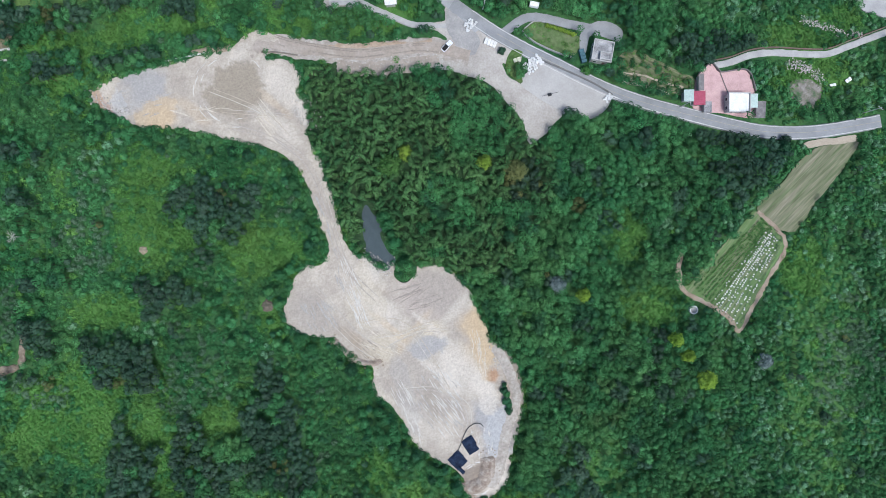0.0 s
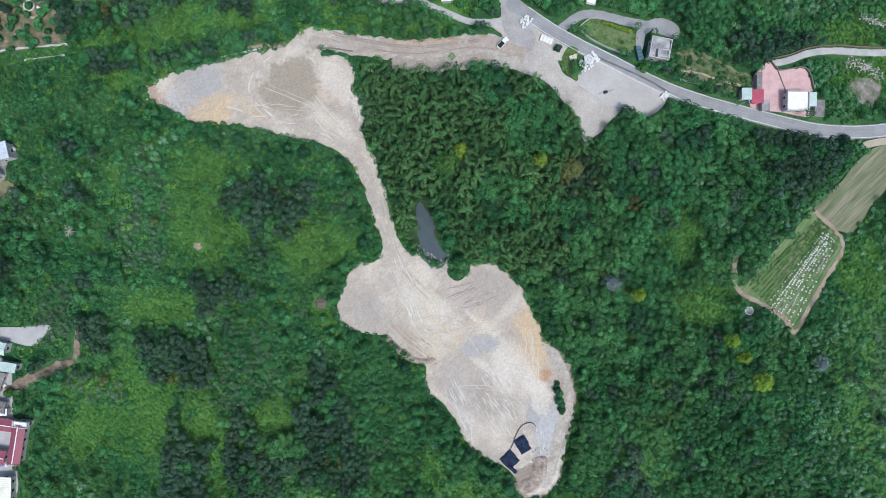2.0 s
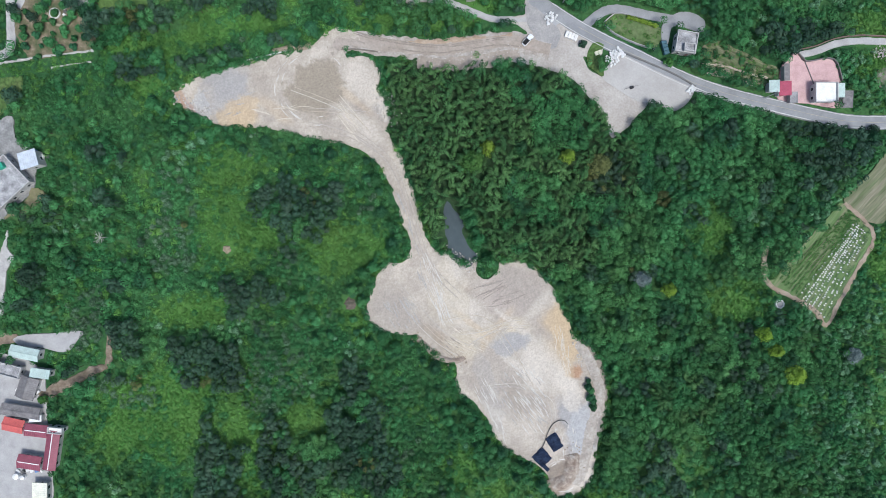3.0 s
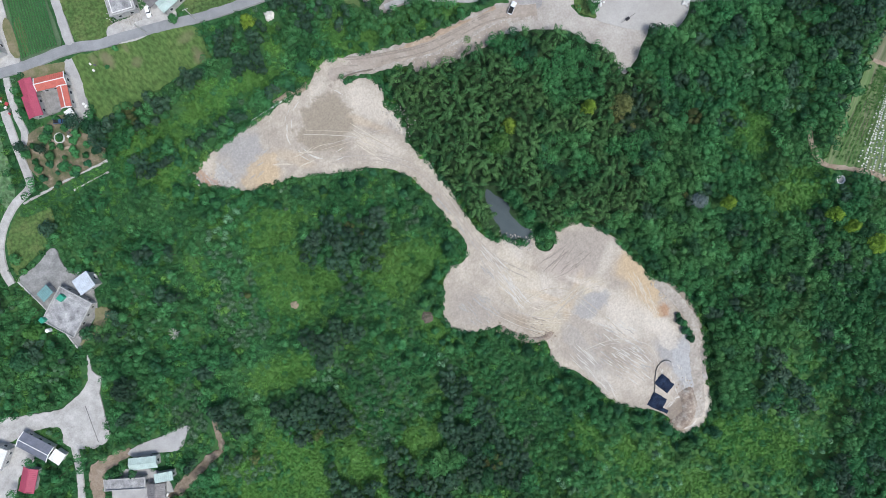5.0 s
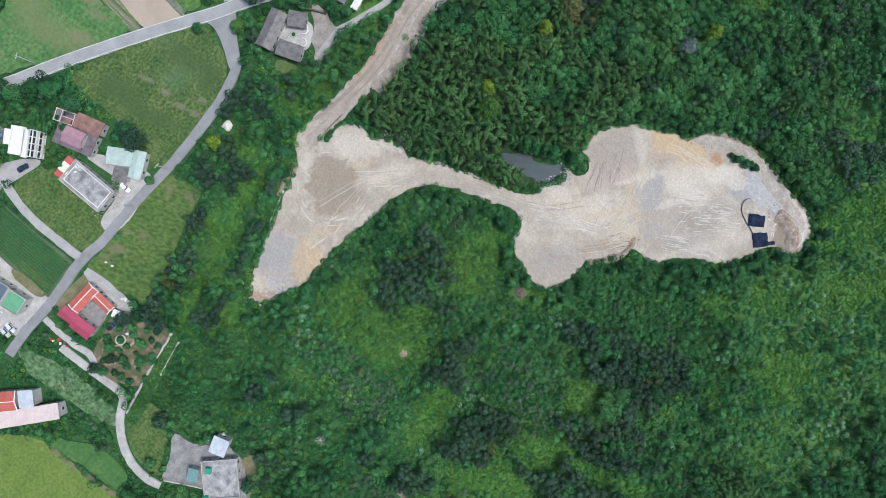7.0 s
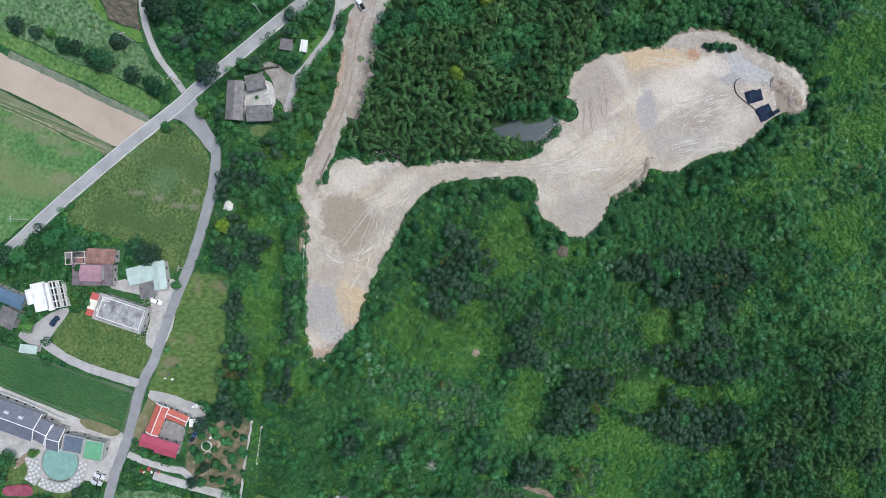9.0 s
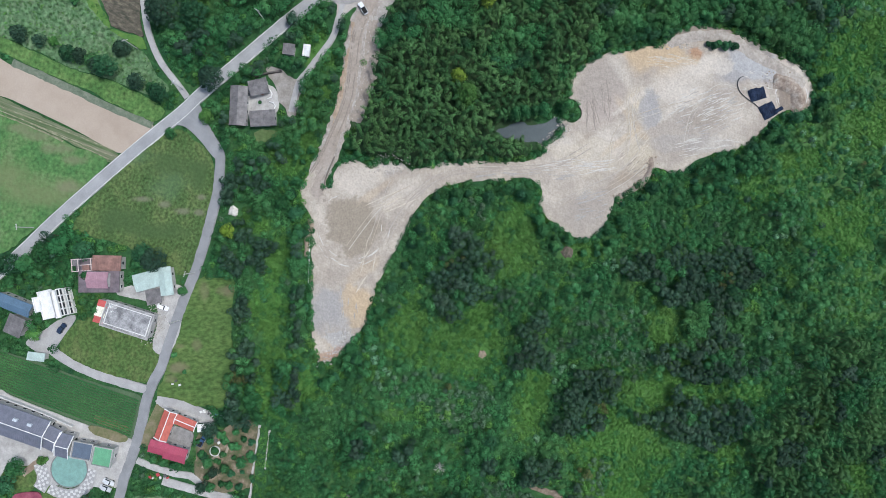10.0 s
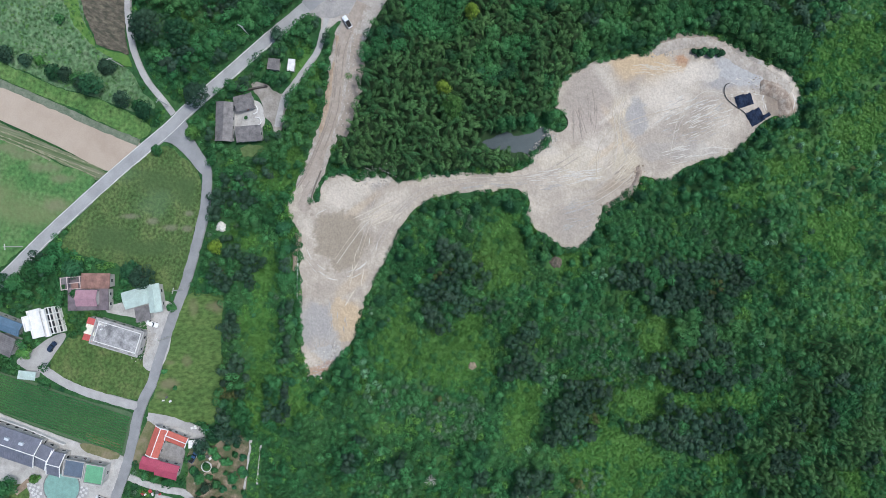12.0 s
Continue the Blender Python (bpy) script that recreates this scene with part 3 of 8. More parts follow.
HOUSES_THREE = {'dark_white': (-211.5, -25.9, 4.7, 4.5, -52), 'dark_red': (-225, -30.6, 5.8, 9.2, -32), 'teal_house': (-231.6, -18.5, 6.2, 8.5, -40), 'green_one': (-181.3, -38.8, 10.7, 4.6, -13), 'green_two': (-175.8, -46.4, 7.1, 3.4, -9), 'grey_one': (-190.7, -44.1, 15.6, 4.5, -16), 'grey_two': (-181.2, -51.8, 6.9, 8.1, -19), 'grey_three': (-183.8, -60.6, 14.1, 4.4, -10), 'grey_white': (-178.7, -63.4, 4.6, 2.5, 2), 'court_red': (-186.4, -65.6, 7.7, 5.1, -14), 'court_north': (-178.1, -67.8, 8.2, 4.7, -8), 'court_east': (-172.7, -75.1, 4.8, 14.6, -9), 'court_white': (-170.7, -67.6, 5.4, 2.4, -6), 'court_south': (-180.9, -79.6, 8.4, 5.3, -10), 'cream': (-177.3, -92.5, 6, 10.8, -1), 'hill': (65.4, 73.4, 7.8, 7.9, -10)}
HOUSES_FOUR = {'hill_stair': (66.1, 71.1, 4.2, 2.9, -5), 'pink_white': (118.7, 54.5, 8.7, 7.5, 0), 'pink_red': (103.2, 56.1, 4.4, 5.4, 0), 'pink_wshed': (99.2, 57.1, 3.7, 4.5, 0), 'pink_shelter': (104.2, 62.4, 2, 6.4, 0), 'pink_east': (125.1, 55.4, 2.6, 5.4, 0), 'pink_far': (127.9, 52.1, 3.5, 6.5, -3), 'pink_front': (106.8, 52.8, 2.8, 4.3, 0), 'left_white': (-212.6, 97.1, 27.4, 6.1, -43), 'left_orange': (-212.1, 105.9, 9.2, 7.4, -48), 'left_sky': (-206.6, 100.1, 6.1, 6.8, -48), 'left_blue': (-246.3, 34.1, 11, 10.3, -18), 'left_bright': (-245.1, 44.5, 5.3, 5.6, -17)}
HOUSES = {**HOUSES_ONE, **HOUSES_TWO, **HOUSES_THREE, **HOUSES_FOUR}
SPOTS = {
    'tarp_a': (15.1, -77.2),
    'tarp_b': (10.2, -83),
    'tank': (102.6, -25.6),
    'white_heap': (-79.8, 103.4),
    'pickup': (6.5, 75.7),
    'car_white': (-121.4, 119.2),
    'car_blue': (-138.8, 153.6),
    'car_dark': (-166.7, 92.3),
    'car_grey': (-189, 119.8),
    'bags_a': (39.5, 69.3),
    'bags_b': (15.3, 84.2),
    'bags_c': (68.8, 56.6),
    'load': (23.1, 77.2),
    'pump': (46, 57.7),
    'board': (33.4, 71),
    'disc': (-189.9, 137.9),
    'bush_isle': (28.0, -53.9),
    'bush_isle2': (30.2, -64.0),
    'teal_bins': (58.7, 72.5),
    'water_a': (-186.9, -85.2),
    'water_b': (-184.6, -85.7),
    'water_c': (-195, 20),
    'tarp_g1': (-187.3, 29.9),
    'tarp_g2': (-196.7, 24.4),
    'ring': (-169.3, 86.8),
    'pole_a': (-106, 111.4),
    'pole_b': (-124.8, 112.3),
    'pole_c': (-7.1, 110.6),
    'pole_d': (-30.2, 153.3),
    'pole_e': (-40.3, 133),
    'pole_f': (-105.1, 173.7),
    'pole_g': (20.3, 90.3),
    'pole_h': (97.1, 53.3),
    'pole_i': (170.7, 51.6),
    'boat': (39.9, 91.8),
    'rubble': (148.2, 59.8),
    'brown_spot': (-107.9, -1.7),
    'brown_patch': (-61.8, -22.9),
    'litter_a': (158.3, 62.5),
    'litter_b': (164.6, 64.5),
    'planter': (-37.6, 104),
    'dead_tree': (-152.1, 3.4),
    'red_court': (-167.7, 101.1),
}
FURROW_A = [(-63.7, 201), (-64.9, 192.1), (-67.2, 169.9), (-69.5, 151.5)]
FURROW_B = [(-65.4, 200.6), (-66.6, 191.7), (-69.1, 171.6), (-71.5, 152.3)]
FURROW_C = [(-67.5, 184.9), (-70.1, 169.2), (-73, 153.2)]
FURROW_D = [(-67, 200.2), (-68.7, 184.6), (-71, 171.1)]
TERRACE_KERB = [(-203.4, 41.4), (-196.8, 27.3), (-191.1, 10.3)]
SLAB_JOINT = [(-196.4, -11.5), (-196.5, -17.9), (-196.6, -26.1)]
ARC_A = [(-32.3, 103.1), (-32.1, 101.6), (-33.2, 100.5), (-34.7, 100.5), (-35.6, 101.6)]
ARC_B = [(-36.5, 100.7), (-36.4, 99.2), (-37.4, 98.1), (-38.7, 98.2), (-39.5, 99.4)]
OLD_WALL = [(-28.7, 107.9), (-26.3, 103.7), (-24.2, 99)]
PAD_CUT = [(-89.2, 72.1), (-85.5, 73), (-81.9, 73.8), (-77.5, 73.5), (-74.8, 74.8)]
FIELD_EDGE = [(-219.6, 82.9), (-220, 73), (-219.5, 52.7)]
HOSE = [(20.2, -70.2), (19, -68.9), (16.6, -68.9), (14.2, -70.6), (12.3, -74.1), (11.3, -77.2), (10, -79.7)]
DRAIN = [(-63.6, 72.8), (-56.8, 72.7), (-49.9, 71.8)]
RUT_A = [(-82.6, 58.5), (-72.2, 54.5), (-62.4, 49.7), (-53.3, 40.6)]
RUT_B = [(-78.1, 50.6), (-67.7, 49.9), (-57.3, 49.2), (-52.7, 48.2)]
RUT_C = [(-17.3, -39.3), (-11.1, -35.9), (-2.7, -32.8), (5.9, -33)]
RUT_D = [(-20.1, -34.8), (-11.1, -33.7), (-3.1, -30.5), (4.4, -29.6)]
RUT_E = [(-46.1, -13.9), (-38, -22.7), (-27.8, -34.2), (-17.5, -40.2)]
RUT_F = [(-58.4, 41.1), (-46.9, 31.6), (-40.7, 18.8), (-36, 4.1), (-30.6, -9.9), (-20.2, -20.9)]
RUT_G = [(-27.5, -30.3), (-17.8, -28.4), (-9.1, -31.2), (-1, -41.8), (6.8, -56.4)]
RUT_H = [(-77.1, 45.1), (-67.7, 43.1), (-59.3, 39.9), (-51, 34.9)]
RUT_I = [(-11.6, -55.5), (2.2, -55.4), (13.6, -61.8), (14.7, -71)]
RUT_J = [(-35.9, -30.5), (-28.1, -38.1), (-19.9, -43.3)]
YARD_WALL = [(42.5, 71.1), (51.9, 67.3), (62.9, 62.4), (70.6, 57.9)]
ROCKS_POND = [(-24.7, -4.1), (-20.4, -7.3), (-16.7, -9.5), (-13.9, -7.3)]
ROCKS_PAD = [(-49, 56.1), (-46.2, 51.1), (-46.1, 46.1)]
ROCKS_PIT = [(23.1, -37), (24.8, -41.9), (25.6, -47.9)]
TRENCH = [(24.4, -38.8), (29.8, -47.8), (32.9, -57.9), (31.5, -65.1), (28.8, -73.9), (26.4, -86), (22.9, -94.2)]
SOIL_BANK = [(13, -94.7), (19.5, -91.5), (21.9, -86.5), (21.4, -81.9)]
BANK_SOUTH = [(-37.1, -35.6), (-32.6, -40.3), (-28.4, -43.7), (-22.8, -45.3), (-18.7, -44.2)]
GUARD = [(70.6, 57.4), (80.5, 53.6), (93.8, 50), (107.1, 46.6), (118.2, 44)]
HAUL_RUT = [(7, 74.3), (-4.1, 75.1), (-14.7, 73.7), (-25.4, 72.4), (-34.3, 72.8), (-43.4, 74.1), (-52.6, 75.7), (-59.7, 77.9)]
FIELD_WALL = [(-46.7, 196.5), (-50.3, 174), (-53.6, 155.8), (-55.8, 140.5)]
COURT_WALL = [(-168.3, 175.8), (-169.6, 166.8), (-171.1, 153.4), (-173.4, 140.2)]
ROW_A = [(129.5, 10.3), (101.8, -16.1)]
ROW_B = [(138.6, 1.5), (120.9, -33.8)]
BED_LINE_A = [(-155.5, 73.1), (-178.9, 70.3), (-191.1, 68.5)]
BED_LINE_B = [(-156.5, 69), (-171.3, 67)]
CHECK_A = [(-190.9, 149.2), (-195.5, 146.0), (-200.2, 147.0)]
CHECK_B = [(-188.2, 129.6), (-194.4, 129.9), (-198.4, 133.6), (-199.6, 138.8), (-198.6, 143.4)]
GARDEN_PATH = [(-176.8, 89.9), (-172.5, 87.3), (-170.2, 83.5), (-166.3, 82.3)]
HEDGE = [(44.9, 84.1), (49.7, 82.8), (55.4, 80.7)]
GARDEN_WALL = [(35.5, 82.2), (39.9, 85.7), (44.2, 85.4)]
GARDEN_WALL_B = [(35.5, 81.8), (39.9, 78), (48.6, 74), (55.2, 72.1)]
STONE_LINE = [(145.5, 88.6), (151.4, 86.1), (160.4, 83.6), (169.3, 82.3)]
TERRACE_LINE = [(140.3, 70.7), (149.3, 68.1), (153.8, 64.2)]
CORN_A = [(-152.3, 184), (-157.6, 119.1)]
CORN_B = [(-166, 180.7), (-172.1, 118.8)]
CAR_TURNS = (47, -95, -21, -16, -99)
SINGLE_TREES_A = [(106, -52.1, 3.9, 'lime'), (98.3, -42.5, 2.6, 'lime'), (93.9, -36.4, 2.6, 'lime'), (129.5, -45.3, 3, 'silver'), (48.1, -15.1, 3.4, 'silver'), (57.9, -19, 3, 'lime'), (31.9, 28.1, 4.3, 'olive'), (-15.1, 29.7, 4.7, 'fresh'), (-9.6, 34.4, 2.8, 'lime'), (20.1, 31.3, 2.5, 'lime'), (-87.1, 101.8, 2.4, 'lime'), (-34.5, 122.1, 4.7, 'dark'), (-104.5, 125.3, 4.7, 'dark'), (-103.4, 129.9, 3.9, 'deep'), (-107.7, 151.4, 3.4, 'deep'), (-112.3, 165.2, 3.9, 'broad'), (-117.9, 170.3, 3.4, 'broad'), (-109, 160.7, 3.4, 'broad'), (-128.2, 142.1, 1.9, 'broad'), (-142.9, 162.1, 2.4, 'fresh'), (-119.4, 176.3, 4.3, 'deep'), (-31.6, 157.1, 2.6, 'dark'), (-40.7, 163.4, 3.4, 'dark'), (-38.5, 171.4, 2.6, 'dark'), (-42.4, 149.1, 3, 'dark')]
SINGLE_TREES_B = [(-37.2, 187.7, 2.1, 'dark'), (-15.3, 143.9, 6.5, 'dark'), (-13.8, 133.6, 5.2, 'deep'), (-5, 99.3, 2.6, 'dark'), (-57.6, 132.5, 1.9, 'broad'), (-48.2, 120.9, 2.6, 'fresh'), (-192.3, 155.5, 3.4, 'broad'), (-199.3, 157.2, 3.2, 'deep'), (-188.4, 147.6, 1.7, 'fresh'), (-160.9, 89.9, 3, 'dark'), (-155.5, 85.9, 3, 'deep'), (-162.1, 86, 1.7, 'bush'), (-165.1, 80.3, 1.7, 'bush'), (-170.5, 75.7, 1.9, 'broad'), (-173.5, 87.9, 1.7, 'broad'), (-174.1, 81.3, 1.7, 'bush'), (-166.7, 73.4, 1.5, 'bush'), (-176.7, 85, 1.9, 'dark'), (-177.5, 104.2, 1.7, 'bush'), (-177.8, 99.8, 1.7, 'bush'), (-142.9, 105.2, 0.9, 'bush'), (-137.7, 110.7, 1.1, 'bush'), (-36.9, 194.6, 2.8, 'dark'), (-39.1, 175.5, 3, 'deep'), (-40.3, 160.3, 4.3, 'deep')]
SINGLE_TREES_C = [(-39.6, 165.8, 3, 'broad'), (-32.4, 157.9, 2.4, 'dark'), (-44.4, 140, 3.2, 'deep'), (-43.2, 143.5, 2.1, 'broad'), (-36, 182.7, 1.7, 'fresh'), (-19, 179.3, 1.9, 'bush'), (-183, 87.8, 2.1, 'dark'), (-183.9, 55.8, 3, 'dark'), (-200.2, 49.6, 1.7, 'broad'), (-212.9, 36.2, 3.9, 'dark'), (-203.1, 21.4, 3, 'fresh'), (-184, 14.4, 2.6, 'deep'), (-201.3, 20.9, 3.4, 'fresh'), (-208.9, 12.4, 4.3, 'deep'), (-177, -10.2, 4.7, 'dark'), (-193.3, -39.3, 2.1, 'broad'), (-218.4, -31.5, 2.1, 'broad'), (-176.2, -56.5, 1.7, 'fresh'), (59.8, 66.8, 1.7, 'fresh'), (27.5, 73.9, 1.5, 'dark'), (136.2, 37.2, 3, 'deep'), (138.4, 40.5, 2.1, 'dark'), (-116.9, 149.1, 1.9, 'broad'), (-113.4, 113.5, 1.7, 'bush')]

FLAT_YARD = [(-116.5, 133), (-112, 116), (-118, 112), (-136, 112.2), (-138, 119), (-122, 122), (-121.5, 137)]
HOMESTEAD = [(-196, -40), (-178, -46), (-176, -70), (-176, -98), (-198, -98), (-200, -60)]

def leafy(name, colours, island=0.16, scale=0.035, share=0.18):
    """Leaves: a mottled surface that also lets light through."""
    m = surface(name, colours, scale=scale, island=island, bump=0, rough=0.55, grain=0.6)
    N, K = m.node_tree.nodes, m.node_tree.links
    b = N["Principled BSDF"]
    tr, mix = N.new("ShaderNodeBsdfTranslucent"), N.new("ShaderNodeMixShader")
    K.new(b.inputs["Base Color"].links[0].from_socket, tr.inputs["Color"])
    b.inputs["Specular IOR Level"].default_value = 0.12
    mix.inputs[0].default_value = share
    K.new(b.outputs[0], mix.inputs[1])
    K.new(tr.outputs[0], mix.inputs[2])
    K.new(mix.outputs[0], N["Material Output"].inputs["Surface"])
    return m


PALETTE_ONE = [("leaf_mid_green", [(0.028, 0.116, 0.044), (0.042, 0.14, 0.05), (0.068, 0.168, 0.054)]), ("leaf_deep_green", [(0.024, 0.088, 0.044), (0.034, 0.112, 0.051), (0.05, 0.135, 0.058)]), ("leaf_bamboo", [(0.036, 0.106, 0.042), (0.05, 0.136, 0.049), (0.072, 0.164, 0.055)]), ("leaf_dark_blue_green", [(0.025, 0.06, 0.04), (0.036, 0.078, 0.048), (0.05, 0.1, 0.058)]), ("leaf_fresh_green", [(0.051, 0.168, 0.048), (0.076, 0.192, 0.048), (0.11, 0.216, 0.054)]), ("leaf_grey_green", [(0.066, 0.128, 0.075), (0.088, 0.152, 0.09), (0.116, 0.176, 0.112)]), ("leaf_lime", [(0.125, 0.225, 0.03), (0.16, 0.26, 0.034), (0.19, 0.275, 0.045)]), ("leaf_silver_grey", [(0.085, 0.12, 0.115), (0.115, 0.15, 0.145), (0.145, 0.18, 0.175)])]
# The pale teal leaves are lighter scrub with some haze in their colour.
PALETTE_TWO = [("leaf_olive", [(0.074, 0.098, 0.036), (0.096, 0.114, 0.042), (0.122, 0.13, 0.048)]), ("leaf_bamboo_pale", [(0.05, 0.128, 0.047), (0.066, 0.15, 0.052), (0.087, 0.17, 0.058)]), ("leaf_clear_green", [(0.036, 0.142, 0.052), (0.054, 0.17, 0.06), (0.08, 0.198, 0.065)]), ("leaf_dusky_green", [(0.03, 0.058, 0.04), (0.04, 0.074, 0.048), (0.052, 0.09, 0.056)]), ("leaf_pale_teal", [(0.1, 0.225, 0.12), (0.125, 0.255, 0.138), (0.16, 0.285, 0.155)]), ("leaf_grass_blade", [(0.066, 0.178, 0.043), (0.086, 0.204, 0.047), (0.115, 0.226, 0.056)])]
PALETTE = PALETTE_ONE + PALETTE_TWO
# Each leaf colour in a shaded (old), plain (full) and lit (young) copy.
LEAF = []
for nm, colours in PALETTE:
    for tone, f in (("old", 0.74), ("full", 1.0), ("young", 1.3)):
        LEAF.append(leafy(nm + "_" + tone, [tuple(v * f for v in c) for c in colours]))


BARK = surface("bark", [(0.064, 0.048, 0.036), (0.112, 0.088, 0.064)], scale=2, grain=12)
# Grass is paler in the eastern scrub, partly haze put into the colour.
GRASS = stained("wild_grass", [(0.018, 0.068, 0.026), (0.034, 0.096, 0.034), (0.06, 0.132, 0.042)], [(*q, (0.075, 0.165, 0.052), 0.8) for q in HAZE_SCRUB] + [(*q, (0.08, 0.18, 0.043), 0.85) for q in MEADOWS], scale=0.05, grain=0.9, bump=1.0, soft=0.3, contrast=0.75)
LAWN = surface("mown_lawn", [(0.052, 0.104, 0.03), (0.078, 0.13, 0.04), (0.115, 0.15, 0.056)], scale=0.16, grain=0.9, bump=0.7, contrast=1.0)
LEFTGRASS = stained("patchy_field", [(0.06, 0.15, 0.05), (0.085, 0.18, 0.06), (0.13, 0.2, 0.085)], [(*q, (0.16, 0.19, 0.09), 0.7) for q in FIELD_PALE] + [(*q, (0.19, 0.185, 0.115), 0.6) for q in FIELD_STAINS], scale=0.12, grain=0.7, bump=0.7, contrast=0.9, soft=0.4)
TRIGRASS = stained("rough_triangle_meadow", [(0.052, 0.1, 0.032), (0.076, 0.124, 0.042), (0.11, 0.15, 0.056)], [(*q, (0.06, 0.105, 0.04), 0.7) for q in LAWN_DARK] + [(*q, (0.1, 0.17, 0.085), 0.45) for q in LAWN_TEAL] + [(*q, (0.2, 0.19, 0.14), 0.6) for q in LAWN_SPOTS], scale=0.12, grain=0.9, bump=0.9, contrast=1.2, soft=0.3)
WEEDS = surface("tall_pale_weeds", [(0.072, 0.145, 0.066), (0.1, 0.178, 0.085), (0.14, 0.205, 0.112)], scale=0.2, grain=0.6, bump=0.9, contrast=1.3)
BURNT = surface("dark_fallow", [(0.05, 0.056, 0.038), (0.1, 0.09, 0.07), (0.17, 0.155, 0.11)], scale=0.6, grain=0.9, bump=0.7, contrast=0.5, stretch=(80, 0.6, 1.2))
ROWGRASS = surface("row_field", [(0.07, 0.12, 0.05), (0.12, 0.155, 0.08), (0.19, 0.19, 0.13)], scale=0.3, grain=1.2, bump=0.6, contrast=0.4, stretch=(83, 0.1, 1.6))
ROUGHGRASS = surface("rough_meadow", [(0.068, 0.12, 0.04), (0.096, 0.144, 0.056), (0.144, 0.176, 0.088)], scale=0.12, grain=0.8, bump=0.7, contrast=0.55)
ASPHALT = surface("worn_asphalt", [(0.21, 0.215, 0.223), (0.25, 0.256, 0.264), (0.295, 0.301, 0.309)], scale=0.15, grain=5, bump=0.1)
CONCRETE = surface("weathered_concrete", [(0.3, 0.295, 0.29), (0.36, 0.354, 0.348), (0.42, 0.414, 0.405)], scale=0.2, grain=3, bump=0.1, contrast=0.18)
PALECONC = surface("pale_concrete", [(0.464, 0.464, 0.456), (0.552, 0.552, 0.544), (0.624, 0.624, 0.616)], scale=0.3, grain=3, bump=0.1)
WORNCONC = surface("worn_pale_concrete", [(0.31, 0.3, 0.285), (0.4, 0.39, 0.375), (0.49, 0.48, 0.465)], scale=0.25, grain=2.5, bump=0.1)
DIRT = surface("bare_dirt", [(0.216, 0.16, 0.12), (0.288, 0.232, 0.176), (0.36, 0.304, 0.248)], scale=0.2, grain=2.5, bump=0.5)
BROWN = surface("ploughed_soil", [(0.36, 0.295, 0.236), (0.4, 0.333, 0.268), (0.43, 0.362, 0.297)], scale=0.06, grain=2.2, bump=0.2, contrast=0.12)
SAND = surface("pale_sand", [(0.336, 0.288, 0.224), (0.4, 0.344, 0.272)], scale=0.2, grain=2)
WHITEP = surface("white_paint", [(0.64, 0.64, 0.63), (0.76, 0.76, 0.75)], scale=0.5, grain=3, bump=0.05, rough=0.6)
PLASTIC = surface("dark_plastic_sheet", [(0.007, 0.012, 0.028), (0.013, 0.023, 0.05), (0.026, 0.042, 0.08)], scale=0.6, grain=3, bump=0.6, rough=0.8)

TINTS = {"tan": (0.285, 0.229, 0.167), "grey": (0.32, 0.31, 0.305), "ochre": (0.47, 0.364, 0.24), "rose": (0.36, 0.257, 0.221), "white": (0.54, 0.49, 0.423), "wet": (0.268, 0.227, 0.175), "silt": (0.33, 0.293, 0.254), "mauve": (0.39, 0.335, 0.296), "cream": (0.5, 0.432, 0.329), "bluegrey": (0.4, 0.4, 0.399), "rust": (0.368, 0.233, 0.15)}
QUARRY = surface("quarry_spoil", [(0.33, 0.289, 0.243), (0.4, 0.353, 0.297), (0.49, 0.436, 0.368)], scale=0.11, grain=1.6, bump=0.6, contrast=0.3)


def tinted(m, attribute):
    """Lays the mesh's own tint (premixed, its share in alpha) under the grain of a ground."""
    N, K = m.node_tree.nodes, m.node_tree.links
    ramp = [n for n in N if n.bl_idname == "ShaderNodeValToRGB"][0]
    out = [k.to_socket for k in ramp.outputs["Color"].links]
    at, mul, add, inv = N.new("ShaderNodeAttribute"), N.new("ShaderNodeVectorMath"), N.new("ShaderNodeVectorMath"), N.new("ShaderNodeMath")
    at.attribute_name = attribute
    inv.operation, mul.operation, add.operation = "SUBTRACT", "SCALE", "ADD"
    inv.inputs[0].default_value = 1.0
    K.new(at.outputs["Alpha"], inv.inputs[1])
    K.new(ramp.outputs["Color"], mul.inputs[0])
    K.new(inv.outputs[0], mul.inputs["Scale"])
    K.new(mul.outputs[0], add.inputs[0])
    K.new(at.outputs["Color"], add.inputs[1])
    for q in out:
        K.new(add.outputs[0], q)


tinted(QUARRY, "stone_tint")


